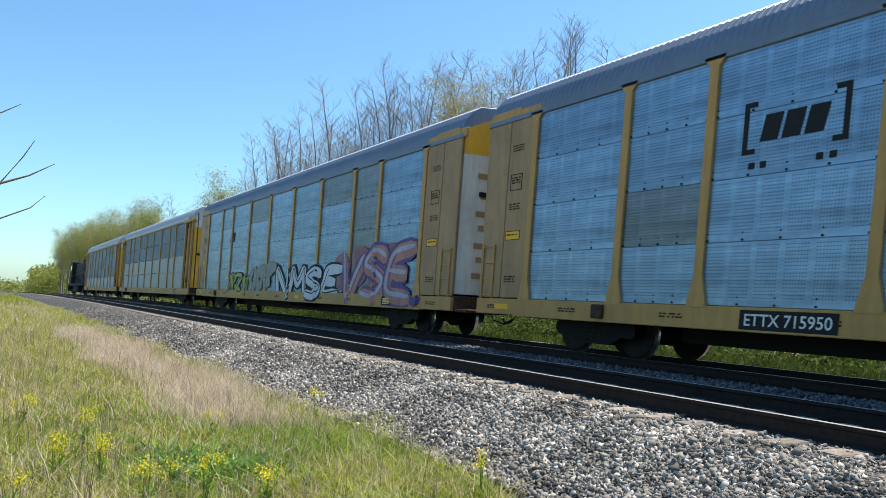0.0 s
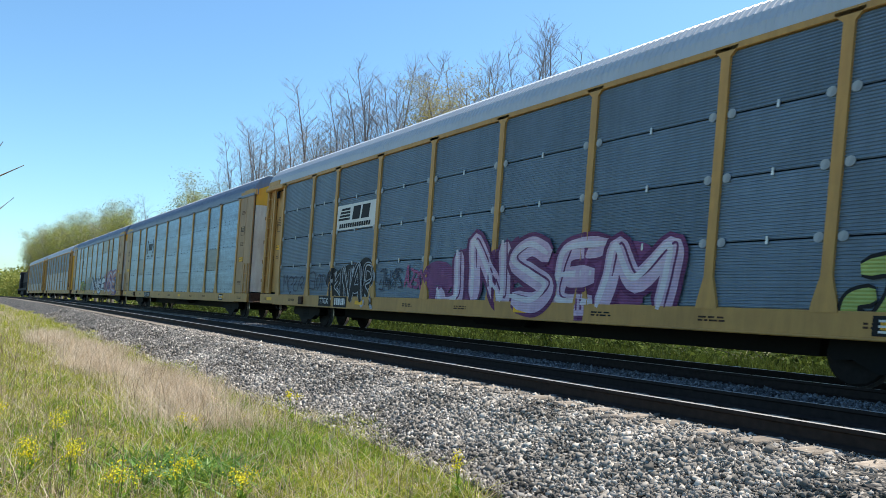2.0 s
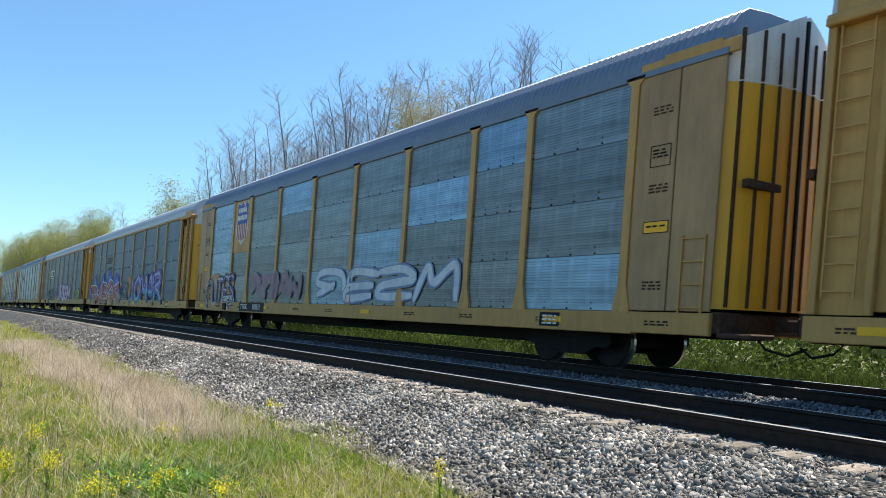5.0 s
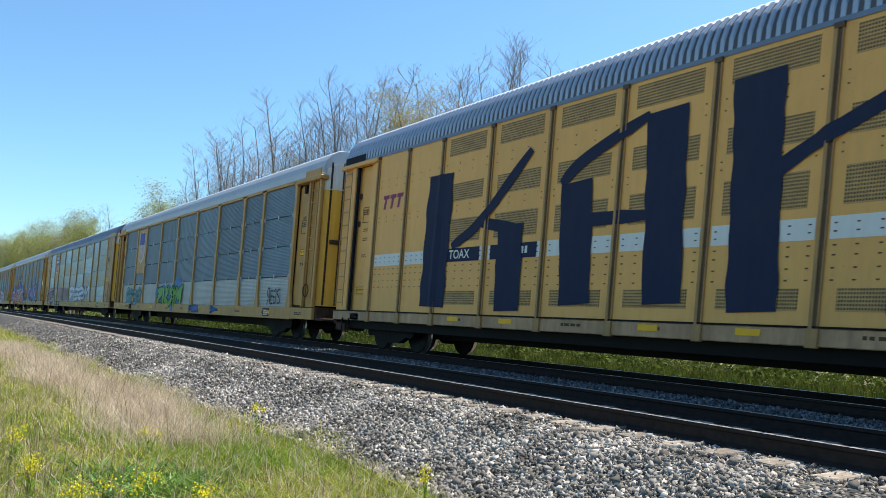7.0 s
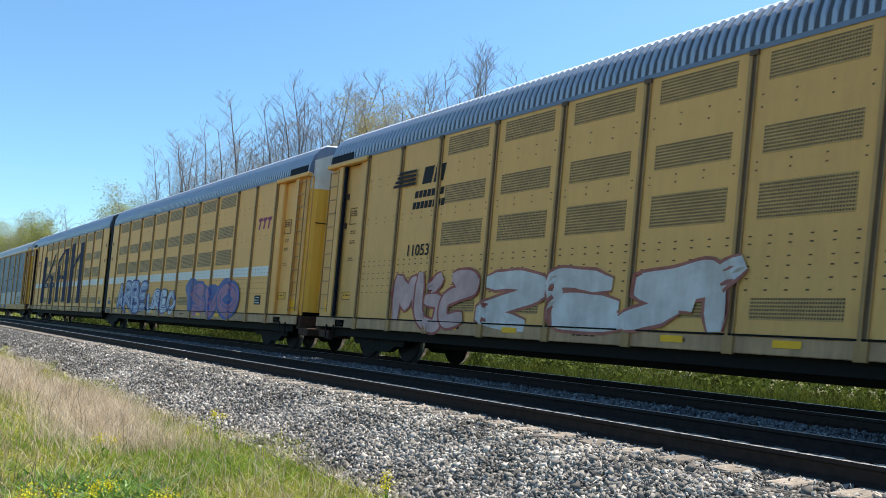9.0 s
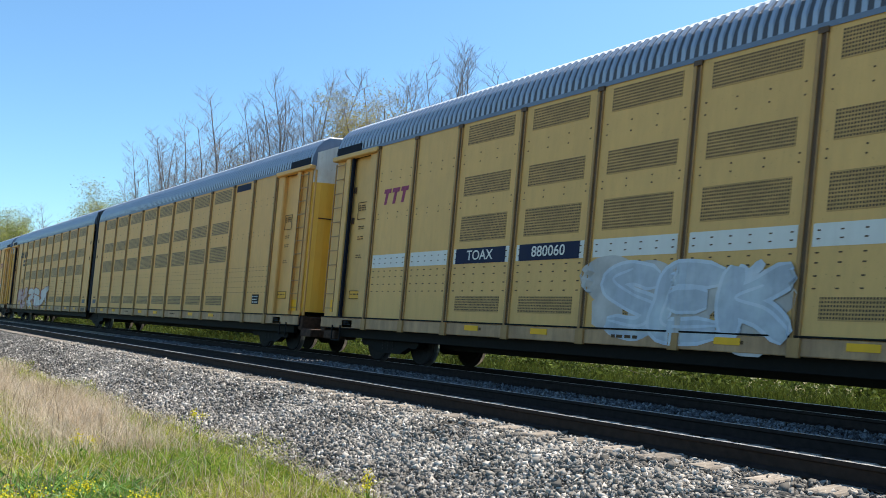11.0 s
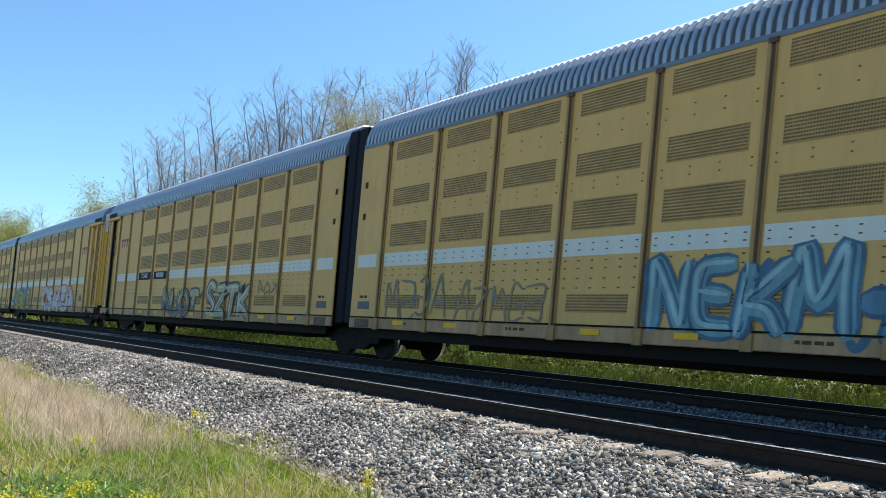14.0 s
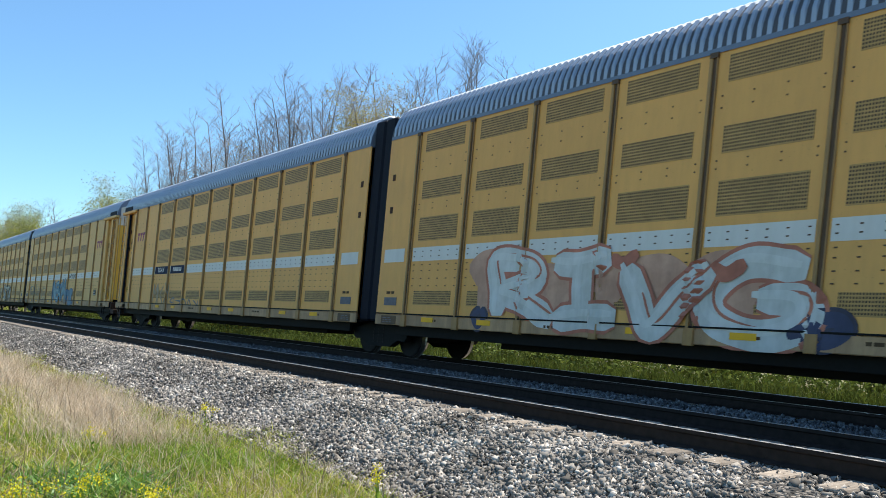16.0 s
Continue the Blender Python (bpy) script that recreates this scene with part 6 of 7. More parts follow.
# ---- plants ----
def blades(name, label, mat, spots, height, width, lean, seed, segs=2, category="grass"):
    """Grass blades; spots: x, y arrays of their roots."""
    rng = np.random.default_rng(seed)
    x, y = spots
    n = len(x)
    h = rng.uniform(height[0], height[1], n)
    w = rng.uniform(width[0], width[1], n) * (1 + 0.035 * np.maximum(y - 5, 0))
    a = rng.uniform(0, 2 * np.pi, n)
    tilt = rng.uniform(0, lean, n) * h
    b = rng.uniform(0, 2 * np.pi, n)
    z0 = np.where(x < 4.15, GROUND, np.interp(x, [4.15, 4.6, 5.35], [GROUND, -0.56, -0.25])) - 4.0e-5 * np.maximum(y, 0) ** 2 - 0.02
    rows = []
    for k in range(segs + 1):
        u = k / segs
        ww = w * (1 - u) ** 0.7 * 0.5 + 0.0008
        cx = x + np.cos(b) * tilt * u ** 2
        cy = y + np.sin(b) * tilt * u ** 2
        cz = z0 + h * u * (1 - 0.15 * u)
        for s in (-1, 1):
            rows.append(np.stack([cx + s * ww * np.cos(a), cy + s * ww * np.sin(a), cz], 1))
    m = 2 * (segs + 1)
    v = np.stack(rows, 1).reshape(-1, 3)
    q = np.array([(2 * k, 2 * k + 1, 2 * k + 3, 2 * k + 2) for k in range(segs)])
    quads = (q[None] + (np.arange(n) * m)[:, None, None]).reshape(-1, 4)
    return tagged(new(name, bulk_mesh(name, v, quads, mat)), label, category, kind="stuff")


def strewn(n, x0, x1, y0, y1, seed, power=2.0, keep=None, tuft=0.0, per=1):
    rng = np.random.default_rng(seed)
    m = n // per
    x = rng.uniform(x0, x1, m)
    y = y0 + (y1 - y0) * rng.uniform(0, 1, m) ** power
    if per > 1:
        x, y = np.repeat(x, per), np.repeat(y, per)
        x, y = x + rng.normal(0, tuft, len(x)), y + rng.normal(0, tuft, len(x))
    if keep is not None:
        k = keep(x, y) > rng.uniform(0, 1, len(x))
        x, y = x[k], y[k]
    return x, y


def edge_x(y):
    """Where the grass gives way to the stones."""
    return 4.15 + 0.18 * np.sin(y * 0.9) + 0.12 * np.sin(y * 2.3 + 1) - 0.5 * np.clip((6.5 - y) / 3, 0, 1)


def dryness(x, y):
    """The dry strip beside the stones, further along."""
    band = np.exp(-((x - 3.15 + 0.02 * y + 0.25 * np.sin(y * 0.8)) / 0.58) ** 2) * np.clip((y - 8.3) / 2.0, 0, 1) * (0.75 + 0.25 * np.sin(y * 1.7 + 2 * x)) * (1 - 0.45 * np.clip((y - 20) / 10, 0, 1))
    return np.clip(band, 0, 1)


def lushness(x, y):
    """The fresh green patches near the edge of the stones."""
    a = np.exp(-(((x - 1.75) / 0.55) ** 2 + ((y - 6.9) / 0.7) ** 2))
    b = np.exp(-(((x - 3.1) / 0.75) ** 2 + ((y - 8.0) / 1.1) ** 2))
    c = np.exp(-(((x - 2.6) / 0.5) ** 2 + ((y - 9.3) / 0.8) ** 2))
    return np.clip(a + b + 0.7 * c, 0, 1)


def inside(x, y):
    return (x < edge_x(y)) * 1.0


def plant_verge():
    wave = lambda x, y: 0.5 + 0.5 * np.sin(x * 2.1 + 1.3 * np.sin(y * 0.7)) * np.sin(y * 0.9 + x)
    blades("green_grass", "yellow-green spring grass on the verge", GREEN_BLADES, strewn(120000, -2, 4.6, 3.2, 60, 1, 2.4, lambda x, y: inside(x, y) * (1 - 0.95 * np.clip(dryness(x, y) * 1.4, 0, 1)) * (1 - 0.35 * lushness(x, y))), (0.05, 0.22), (0.007, 0.015), 2.2, 2)
    blades("lush_weeds", "fresh green weeds in low clumps", LUSH_BLADES, strewn(42000, -2, 4.4, 3.2, 16, 3, 1.4, lambda x, y: inside(x, y) * (wave(x, y) > 0.62) * (1 - dryness(x, y)), 0.09, 14), (0.05, 0.17), (0.012, 0.026), 1.0, 4)
    blades("dry_grass", "straw-coloured dry grass left from last year", DRY_BLADES, strewn(80000, -3, 4.6, 4, 60, 5, 2.0, lambda x, y: inside(x, y) * np.clip(dryness(x, y) + 0.25 + 0.3 * (x < 1.2) * (np.sin(x * 3 + y * 1.1) > -0.2), 0, 1), 0.07, 12), (0.10, 0.34), (0.004, 0.008), 1.2, 6)
    blades("dry_verge", "strip of pale dry grass beside the stones", DRY_BLADES, strewn(60000, 1.7, 4.3, 8.6, 30, 25, 1.3, lambda x, y: inside(x, y) * np.clip(dryness(x, y) * 1.3, 0, 1), 0.05, 10), (0.12, 0.40), (0.004, 0.008), 1.0, 26)
    blades("broad_weeds", "broad-leaved low weeds among the grass", LUSH_BLADES, strewn(16000, 0, 4.2, 4.2, 11, 27, 1.2, lambda x, y: inside(x, y) * (wave(x * 1.3 + 2, y * 1.2) > 0.55) * (1 - dryness(x, y)), 0.07, 12), (0.05, 0.13), (0.025, 0.05), 1.6, 28)
    blades("fresh_grass", "bright fresh grass growing in patches", LUSH_BLADES, strewn(34000, 0.4, 4.4, 5.2, 11, 33, 1.0, lambda x, y: inside(x, y) * lushness(x, y), 0.05, 8), (0.05, 0.19), (0.008, 0.016), 1.8, 34)
    blades("leafy_weeds", "broad fresh green leaves close to the ground", LEAF_GREEN, strewn(7000, 1.0, 2.6, 5.7, 8.2, 35, 1.0, lambda x, y: inside(x, y) * np.exp(-(((x - 1.75) / 0.4) ** 2 + ((y - 6.9) / 0.55) ** 2)), 0.05, 10), (0.10, 0.22), (0.035, 0.07), 1.8, 36)
    blades("matted_straw", "flattened straw lying in the grass", DRY_BLADES, strewn(16000, -2, 4.2, 3.6, 22, 37, 1.7, lambda x, y: inside(x, y) * (1 - 0.7 * lushness(x, y)), 0.1, 6), (0.06, 0.16), (0.004, 0.008), 4.0, 38)
    blades("dead_stalks", "thin brown dead weed stalks standing in the grass", STALKS, strewn(3800, -2, 3.8, 4.5, 26, 7, 1.5, lambda x, y: inside(x, y) * (0.35 + 0.65 * (x < 1.5))), (0.22, 0.66), (0.003, 0.006), 0.4, 8, 3, "weeds")
    blades("near_grass", "mixed grass of the verge", GREEN_BLADES, strewn(42000, -5, 4.05, -4, 3.6, 41, 1.0, lambda x, y: inside(x, y)), (0.05, 0.2), (0.007, 0.014), 2.0, 42)
    blades("field_grass", "mixed grass of the field", GREEN_BLADES, strewn(30000, -12, -1.8, -4, 34, 43, 1.0), (0.06, 0.24), (0.010, 0.02), 1.6, 44)
    blades("far_grass", "grass of the field running into the distance", GREEN_BLADES, strewn(26000, -30, 3.6, 30, 160, 9, 1.3), (0.15, 0.4), (0.01, 0.02), 0.6, 10)
    blades("track_weeds", "green weeds beyond the train's track", BUSH_LEAVES, strewn(26000, 13.9, 16.5, -4, 45, 11, 1.4, None, 0.12, 10), (0.12, 0.45), (0.012, 0.03), 0.8, 12, 2, "weeds")


def mustard(x, y, h, seed):
    """A yellow-flowered weed: stems, leaves, flower heads."""
    rng = random.Random(seed)
    root = tagged(new("wild_mustard"), "yellow-flowered wild mustard plant in the grass", "wildflower", group="yellow wildflowers")
    root.location = (x, y, GROUND)
    vs, fs, pv, pf = [], [], [], []
    for k in range(rng.randint(5, 8)):
        a, l = rng.uniform(0, 6.28), rng.uniform(0.02, 0.13)
        pts = [Vector((0, 0, 0)), Vector((l * 0.4 * math.cos(a), l * 0.4 * math.sin(a), h * 0.5)), Vector((l * math.cos(a), l * math.sin(a), h * rng.uniform(0.75, 1.0)))]
        v, f = tube(pts, [0.004, 0.003, 0.002], 4)
        fs += [tuple(i + len(vs) for i in q) for q in f]
        vs += v
        for m in range(26):
            c = pts[2] + Vector((rng.gauss(0, 0.03), rng.gauss(0, 0.03), rng.gauss(0, 0.03)))
            n = Vector((rng.gauss(0, 1), rng.gauss(0, 1), rng.gauss(0.8, 1))).normalized()
            u = n.orthogonal().normalized() * 0.0075
            w = n.cross(u)
            o = len(pv)
            pv += [tuple(c + u), tuple(c + w), tuple(c - u), tuple(c - w)]
            pf.append((o, o + 1, o + 2, o + 3))
        for m in range(3):
            p = pts[0].lerp(pts[1], rng.uniform(0.2, 1))
            d = Vector((rng.uniform(-1, 1), rng.uniform(-1, 1), 0.5)).normalized() * 0.07
            s = d.cross(Vector((0, 0, 1))).normalized() * 0.015
            o = len(vs)
            vs += [tuple(p), tuple(p + d * 0.5 + s), tuple(p + d), tuple(p + d * 0.5 - s)]
            fs.append((o, o + 1, o + 2, o + 3))
    tagged(child("foliage", mesh_from("foliage", vs, fs, [LUSH_BLADES]), root), kind="stuff")
    tagged(child("blossom", mesh_from("blossom", pv, pf, [PETALS]), root), kind="stuff")


def limb_tree(seed, height, spread, stems=3, trunk_r=0.17):
    """Upright bare tree: a trunk forking into narrow leaders, with rising branches and fine twigs.
    Two lists of verts and faces, and the twig tips."""
    rng = random.Random(seed)
    trunk, twig, tips = ([], []), ([], []), []

    def put(store, pts, radii, n):
        v, f = tube(pts, radii, n)
        o = len(store[0])
        store[0].extend(v)
        store[1].extend(tuple(i + o for i in q) for q in f)

    def line(p, way, length, n, wander, lift):
        pts = [p]
        for k in range(n):
            way = (way + Vector((rng.gauss(0, wander), rng.gauss(0, wander), lift))).normalized()
            pts.append(pts[-1] + way * length / n)
        return pts, way

    def at(pts, u):
        n = len(pts) - 1
        i = min(int(u * n), n - 1)
        return pts[i].lerp(pts[i + 1], u * n - i), (pts[i + 1] - pts[i]).normalized()

    def twigs(pts, length, level, count):
        for k in range(count):
            u = 0.2 + 0.8 * (k + rng.random()) / count
            p, way = at(pts, u)
            c = rng.uniform(0, 6.28)
            side = Vector((math.cos(c), math.sin(c), rng.uniform(-0.1, 0.5)))
            q, _ = line(p, (way * 0.62 + side * 0.82).normalized(), length * rng.uniform(0.5, 1.0) * (1.2 - 0.7 * u), 3, 0.12, 0.13)
            r = (0.016, 0.009, 0.006)[level]
            put(twig, q, [r, r * 0.8, r * 0.6, r * 0.4], 3)
            tips.append(q[-1])
            if level < 2:
                twigs(q, length * 0.55, level + 1, (4, 3)[level])

    base, way = line(Vector((0, 0, 0)), Vector((0, 0, 1)), height * rng.uniform(0.30, 0.42), 4, 0.02, 0.03)
    put(trunk, base, [trunk_r * (1.15, 1, 0.93, 0.88, 0.84)[k] for k in range(5)], 7)
    turn = rng.uniform(0, 6.28)
    for k in range(stems):
        c = turn + 6.28 * k / stems + rng.uniform(-0.4, 0.4)
        p, _ = at(base, rng.uniform(0.7, 1.0) if k else 1.0)
        out = spread * rng.uniform(0.5, 1.1) * (0.25 if k == 0 else 1)
        reach = height * (0.64 if k == 0 else rng.uniform(0.52, 0.66))
        lead, w2 = line(p, Vector((math.cos(c) * out, math.sin(c) * out, 1)).normalized(), reach, 7, 0.04, 0.05)
        r0 = trunk_r * (0.7 if k == 0 else rng.uniform(0.45, 0.6))
        put(trunk, lead, [max(0.014, r0 * (1 - 0.9 * i / 7)) for i in range(8)], 6)
        twigs(lead, height * 0.14, 0, 24 if k == 0 else 19)
    top = sorted(v[2] for v in twig[0])[-4]
    m = height / top
    scale = lambda vs: [(x * m, y * m, z * m) for x, y, z in vs]
    return (scale(trunk[0]), trunk[1]), (scale(twig[0]), twig[1]), [t * m for t in tips]


def leaf_cloud(points, per, spread, size, mat, seed):
    rng = np.random.default_rng(seed)
    c = np.repeat(np.array([tuple(p) for p in points]), per, axis=0)
    c = c + rng.normal(0, spread, c.shape)
    n = len(c)
    u = rng.normal(size=(n, 3))
    u /= np.linalg.norm(u, axis=1, keepdims=True)
    w = np.cross(u, rng.normal(size=(n, 3)))
    w /= np.linalg.norm(w, axis=1, keepdims=True)
    s = rng.uniform(size * 0.5, size, (n, 1))
    v = np.stack([c + u * s, c + w * s * 0.6, c - u * s, c - w * s * 0.6], 1).reshape(-1, 3)
    return bulk_mesh("crown", v, np.arange(4 * n).reshape(-1, 4), mat)


def make_trees():
    protos = []
    for seed, spread, stems in ((3, 0.23, 4), (8, 0.20, 5), (15, 0.25, 4), (22, 0.22, 3), (31, 0.22, 5)):
        t, w, tips = limb_tree(seed, 16.0, spread, stems, 0.14)
        protos.append((mesh_from("trunk", *t, [BARK], smooth=True), mesh_from("bare_crown", *w, [TWIG]), tips))
    rng = random.Random(4)
    label = "tall bare tree with grey branches behind the railway"
    # bearing from the verge (across / along) and rise of each top
    tops = [(0.302, 0.205), (0.324, 0.238), (0.340, 0.232), (0.355, 0.261), (0.381, 0.253), (0.408, 0.299), (0.425, 0.250), (0.441, 0.272), (0.482, 0.334), (0.505, 0.347), (0.537, 0.372), (0.562, 0.372), (0.604, 0.363), (0.637, 0.345), (0.661, 0.389), (0.700, 0.387), (0.775, 0.488), (0.852, 0.503), (0.905, 0.445), (0.458, 0.300), (0.199, 0.117), (0.161, 0.112)]
    rows = []
    for k, (a, r) in enumerate(tops):
        x = 25.0 + (k * 7 % 5) * 0.8 + (6 if a < 0.25 else 0)
        rows.append((x, x / a, 1.05 * r * x / a + EYE[2] - GROUND))
    for k in range(0, len(tops) - 3, 2):
        a = (tops[k][0] + tops[k + 1][0]) / 2 if k < 18 else tops[k][0] + 0.012
        r = min(tops[k][1], tops[k + 1][1]) * rng.uniform(0.90, 1.0)
        x = 28.5 + rng.uniform(-1, 2.5)
        rows.append((x, x / a, r * x / a + EYE[2] - GROUND))
    for k in range(5):
        y = 40 + k * 12.0 + rng.uniform(-1.5, 1.5)
        rows.append((30.5 + rng.uniform(-1.5, 4.0), y, (10.5 + 0.05 * y) * rng.uniform(0.8, 1.0)))
    for k, (x, y, h) in enumerate(rows):
        tr, br, tips = protos[k % 5]
        root = tagged(new("bare_tree"), label, "tree", group="bare trees behind the railway")
        s = h / 16.0
        wide = s * rng.uniform(1.0, 1.4)
        root.matrix_basis = pose(x, y, GROUND, 0, 0, rng.uniform(0, 360)) @ Matrix.Diagonal((wide, wide, s, 1))
        child("trunk", tr, root)
        child("bare_crown", br, root)
    green = [leaf_cloud(p[2][::2], 10, 0.36, 0.085, m, 40 + i) for i, (p, m) in enumerate(zip(protos, (SPRING_LEAVES, OLIVE_LEAVES, SPRING_LEAVES, OLIVE_LEAVES)))]
    thin = [leaf_cloud(p[2][::6], 3, 0.3, 0.075, BUD_LEAVES, 60 + i) for i, p in enumerate(protos)]
    bud = [leaf_cloud(p[2][::2], 13, 0.24, 0.05, BUD_LEAVES, 80 + i) for i, p in enumerate(protos)]
    # trees in leaf: x, y, height, which, thin crown
    leafy = [(23.0, 35.8, 14.6, 0, "bud"), (23.2, 37.4, 15.0, 4, "bud"), (22.6, 34.0, 13.6, 1, "bud"), (25.5, 58.0, 16.0, 1, True), (24, 91, 16.0, 0, False), (23.5, 97, 14.6, 2, False), (25, 86.5, 14.4, 1, False), (27, 62, 15.2, 3, True)]
    for k in range(25):
        y = 120 + k * 7.5 + rng.uniform(-2, 2)
        x = 21.0 + rng.uniform(-1, 3.5)
        rise = float(np.interp(x / y, [0.05, 0.074, 0.091, 0.13, 0.162, 0.20], [0.045, 0.065, 0.077, 0.096, 0.108, 0.102]))
        leafy.append((x, y, (rise * y + 1.6 - drop(min(y, 420))) * rng.uniform(0.84, 1.03), rng.randrange(4), k % 7 == 4))
    for x, y, h, w, light in leafy:
        root = tagged(new("leafy_tree"), "tree in pale young spring leaf behind the railway", "tree", group="trees in young leaf")
        s = h / 16.0
        root.matrix_basis = pose(x, y, GROUND + drop(min(y, 420)), 0, 0, rng.uniform(0, 360)) @ Matrix.Diagonal((s * 1.6, s * 1.6, s, 1))
        child("trunk", protos[w][0], root)
        child("bare_crown", protos[w][1], root)
        child("crown", bud[w] if light == "bud" else thin[w] if light else green[w], root)
    return protos, green


def mound_points(rng, n, x0, x1, y0, y1, h):
    pts = []
    for _ in range(n):
        x, y = rng.uniform(x0, x1), rng.uniform(y0, y1)
        hh = h * (0.55 + 0.45 * noise.noise(Vector((x * 0.35, y * 0.35, 7))))
        pts.append((x, y, GROUND + drop(min(y, 420)) + hh * rng.random() ** 0.6))
    return pts


def make_shrubs():
    rng = random.Random(9)
    for k in range(26):
        y = -2 + k * 3.3 + rng.uniform(-1, 1)
        x = rng.uniform(15.9, 18.5)
        h, r = rng.uniform(0.9, 1.5), rng.uniform(1.2, 1.8)
        root = tagged(new("shrub"), "low green shrub beyond the tracks", "shrub", group="shrubs beyond the tracks")
        root.location = (x, y, GROUND)
        stems_v, stems_f, pts = [], [], []
        for i in range(9):
            a = rng.uniform(0, 6.28)
            p = [Vector((0, 0, 0)), Vector((0.4 * r * math.cos(a), 0.4 * r * math.sin(a), h * 0.55)), Vector((r * rng.uniform(0.5, 1) * math.cos(a), r * rng.uniform(0.5, 1) * math.sin(a), h * rng.uniform(0.7, 1)))]
            v, f = tube(p, [0.02, 0.012, 0.005], 4)
            stems_f += [tuple(j + len(stems_v) for j in q) for q in f]
            stems_v += v
            pts += [p[1].lerp(p[2], u) for u in (0, 0.35, 0.7, 1)] + [p[0].lerp(p[1], 0.6)]
        child("wood", mesh_from("wood", stems_v, stems_f, [BARK]), root)
        child("crown", leaf_cloud(pts, 40, 0.22, 0.075, BUSH_LEAVES, 100 + k), root)
    low = leaf_cloud(mound_points(rng, 4600, 14.3, 21, -6, 60, 1.7), 10, 0.16, 0.075, BUSH_LEAVES, 17)
    tagged(new("low_scrub", low), "dark green scrub beyond the train's track", "scrub", kind="stuff")
    understory = leaf_cloud(mound_points(rng, 5200, 20, 36, -20, 130, 4.0), 9, 0.5, 0.2, BUSH_LEAVES, 7)
    tagged(new("undergrowth", understory), "green undergrowth along the foot of the trees", "undergrowth", kind="stuff")
    far = []
    for _ in range(5200):
        y = rng.uniform(330, 470)
        x = rng.uniform(0.035, 0.085) * y + 2 if rng.random() < 0.6 else rng.uniform(20, 70)
        hh = 12 + 5 * noise.noise(Vector((x * 0.12, y * 0.05, 2)))
        far.append((x, y, GROUND + drop(min(y, 420)) + hh * rng.random() ** 0.7))
    tagged(new("far_woods", leaf_cloud(far, 7, 1.1, 0.65, OLIVE_LEAVES, 8)), "hazy olive woods in the distance", "woods", kind="stuff")
    line = []
    for _ in range(5000):
        x = rng.uniform(-420, 260)
        y = 640 + rng.uniform(0, 60)
        hh = 9 + 4 * noise.noise(Vector((x * 0.03, y * 0.02, 5)))
        line.append((x, y, GROUND + drop(420) + hh * rng.random() ** 0.7))
    tagged(new("horizon_woods", leaf_cloud(line, 7, 1.8, 1.2, OLIVE_LEAVES, 12)), "line of trees along the horizon", "woods", kind="stuff")


def roadside_tree():
    """A bare sapling beside the camera whose outer twigs reach into view."""
    root = tagged(new("bare_sapling"), "leafless sapling with thin dark twigs at the verge", "tree")
    root.location = (-1.3, 7.0, GROUND)
    tv, tf = tube([Vector((0, 0, 0)), Vector((0.05, 0, 1.2)), Vector((-0.05, 0.05, 2.4)), Vector((0.0, 0, 3.6))], [0.05, 0.04, 0.03, 0.012], 8)
    child("trunk", mesh_from("trunk", tv, tf, [BARK], smooth=True), root)
    vs, fs = [], []
    arms = [[(0, 0, 1.55), (0.7, 0, 1.83), (1.28, 0, 2.06), (1.53, 0, 2.19), (1.63, 0, 2.30)],
            [(0, 0, 1.75), (0.8, 0, 2.12), (1.30, 0, 2.36), (1.45, 0, 2.60), (1.52, 0, 2.74)],
            [(1.30, 0, 2.36), (1.50, 0, 2.45), (1.68, 0, 2.57)],
            [(0, 0, 2.3), (0.8, 0, 2.72), (1.27, 0, 2.93), (1.40, 0, 3.02)],
            [(0, 0, 2.6), (0.5, 0.1, 3.2), (0.8, 0.1, 3.7)], [(0, 0, 2.2), (-0.6, 0.2, 2.9), (-1.0, 0.3, 3.4)], [(0, 0, 1.6), (-0.7, -0.2, 2.1), (-1.2, -0.2, 2.6)]]
    for pts in arms:
        v, f = tube([Vector(p) for p in pts], [0.011 * (1 - 0.75 * i / (len(pts) - 1)) for i in range(len(pts))], 5)
        fs += [tuple(i + len(vs) for i in q) for q in f]
        vs += v
    child("twigs", mesh_from("twigs", vs, fs, [STALKS], smooth=True), root)


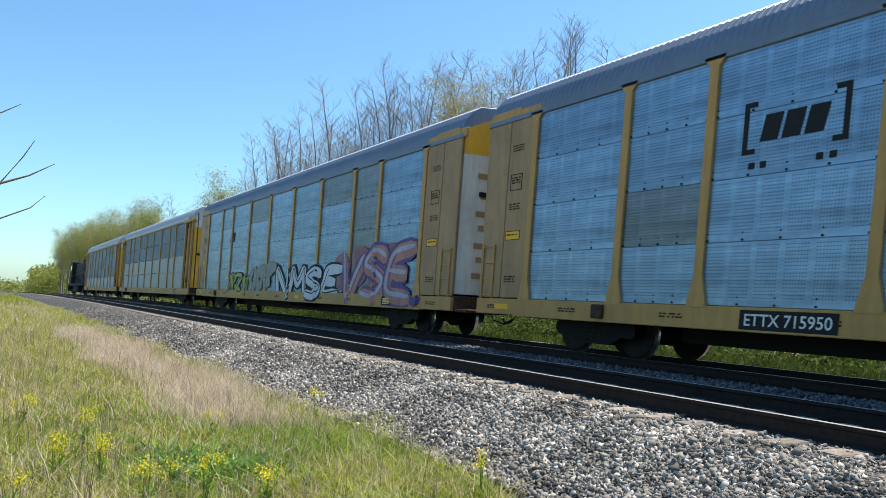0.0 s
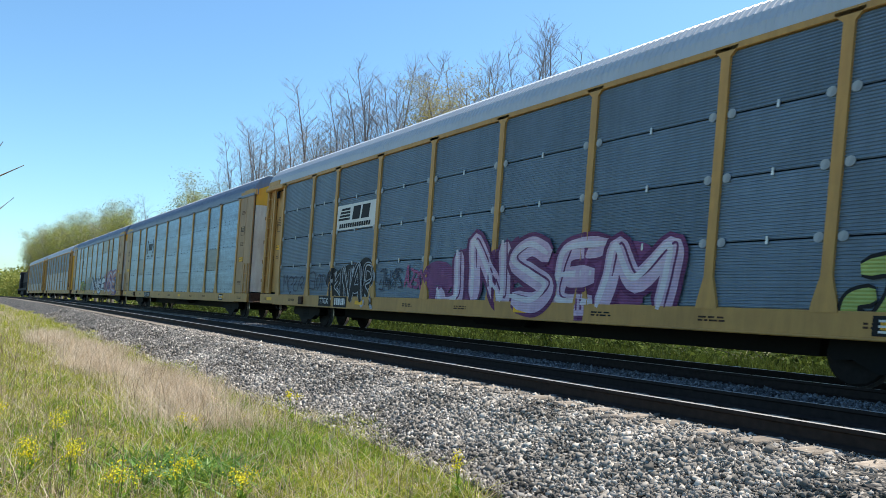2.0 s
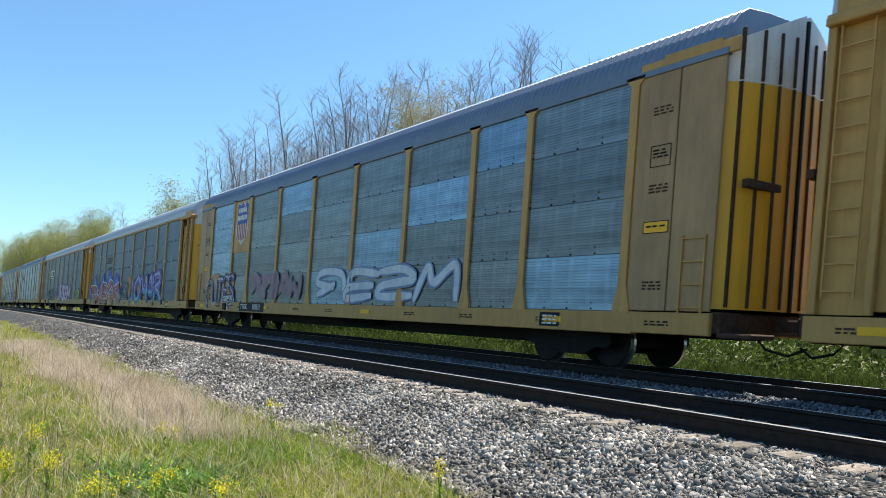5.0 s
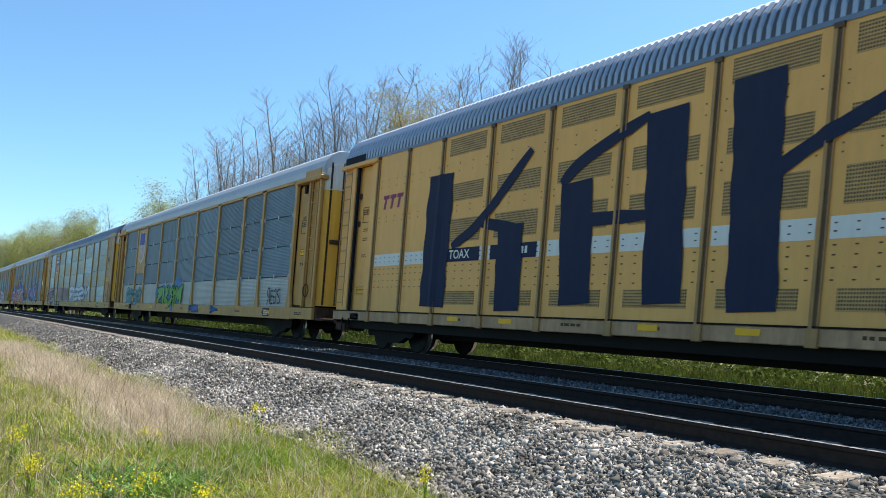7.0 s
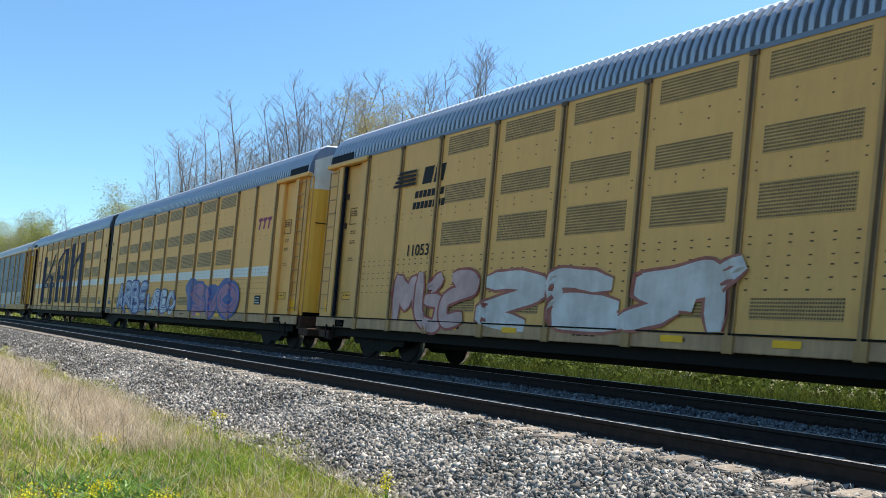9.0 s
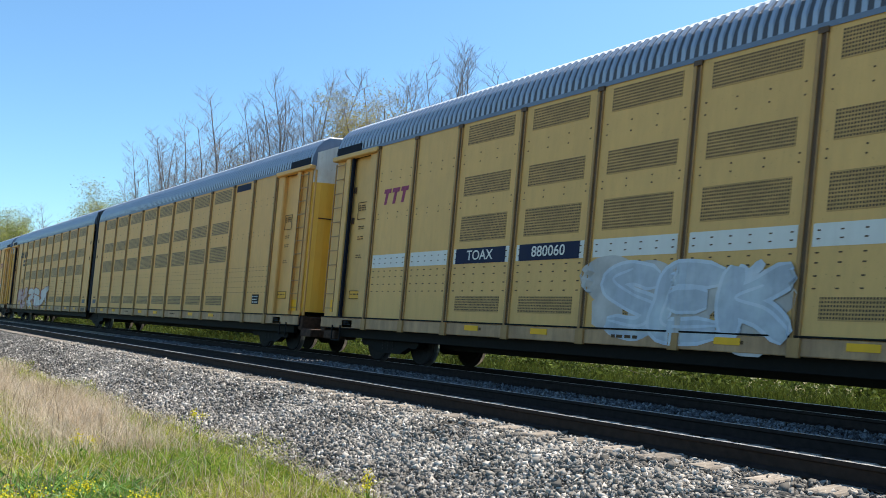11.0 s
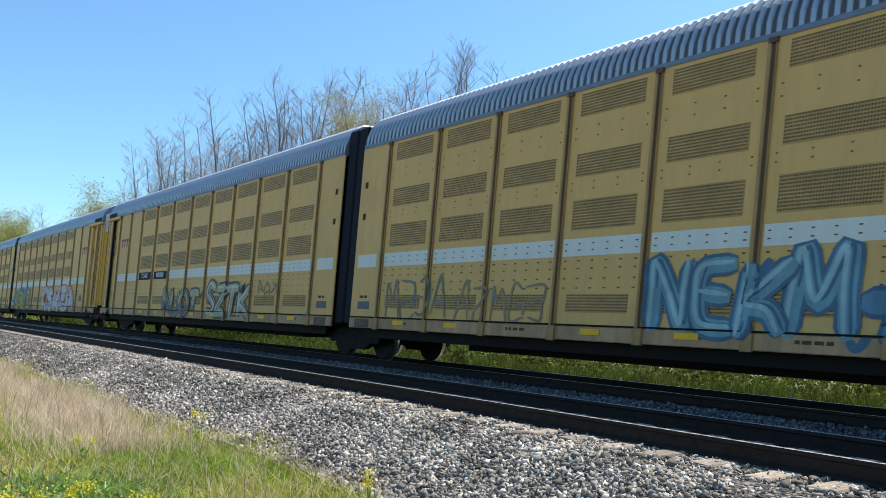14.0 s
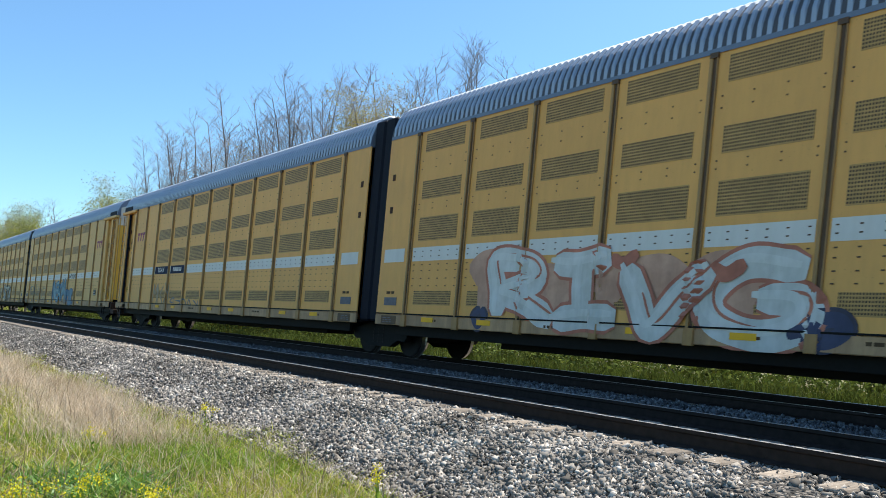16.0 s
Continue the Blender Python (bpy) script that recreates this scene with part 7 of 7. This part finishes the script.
plant_verge()
for k, (x, y) in enumerate([(0.55, 6.95), (0.62, 7.1), (0.86, 6.6), (1.28, 6.1), (1.08, 5.8), (1.47, 5.75), (2.19, 8.4), (3.6, 5.3), (3.75, 9.4), (0.23, 5.9), (0.4, 9.5), (0.9, 8.2), (1.9, 5.6), (-0.4, 7.5)]):
    mustard(x, y, 0.30 + 0.05 * (k % 3), 200 + k)
make_trees()
make_shrubs()
roadside_tree()

# ---- stones and ties ----
flat = lambda x: np.full_like(x, -0.235)
stone_field("ballast_stones", [(3.95, 5.68, 3.2, 10, 4000, shoulder), (3.95, 5.68, 10, 18, 2100, shoulder), (3.95, 5.68, 18, 30, 700, shoulder), (4.0, 5.68, 30, 50, 160, shoulder), (3.95, 5.68, -4, 3.2, 1100, shoulder), (5.62, 6.24, -4, 26, 1000, lambda x: np.full_like(x, -0.212))],
            "loose grey crushed stones on the track bed")
# stones in the train's shadow, darkened by their colour
stone_field("stained_stones", [(6.33, 7.75, -4, 26, 300, flat), (7.83, 8.5, 1.5, 26, 200, flat), (9.7, 12.9, 1.5, 26, 90, flat)], "crushed stones between the rails, coloured dark for the train's shade", mat=DARK_STONES)
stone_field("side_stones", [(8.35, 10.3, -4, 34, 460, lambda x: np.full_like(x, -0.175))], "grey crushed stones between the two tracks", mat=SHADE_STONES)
build_ties(track_1, 0.6, 420, 150)
build_ties(track_2, 0.6, 300, 60)


# ---- what moves ----
def along(s, d):
    """Pose of a vehicle whose middle is s along the line and whose trucks lie d from it."""
    a, b = drop(s - d), drop(s + d)
    return pose(FAR_X, s, (a + b) / 2, math.degrees(math.atan2(b - a, 2 * d)), 0, 0)


def run(t):
    """How far the train has come."""
    return SPEED * t + 0.23 * max(0.0, t - 12.8)


def motions():
    for ob, s, d in VEHICLES:
        walk(ob, [(t, along(s + run(t), d)) for t in [0.5 * k for k in range(33)]])
    # all wheelsets roll alike, one turn of the action for all
    first = WHEELS[0]
    walk(first, [(k / FPS, Matrix.Rotation(-(run(k / FPS)) / 0.457, 4, "X")) for k in range(481)])
    for w in WHEELS[1:]:
        w.rotation_mode = "QUATERNION"
        w.animation_data_create()
        w.animation_data.action = first.animation_data.action
        w.animation_data.action_slot = first.animation_data.action_slot


motions()
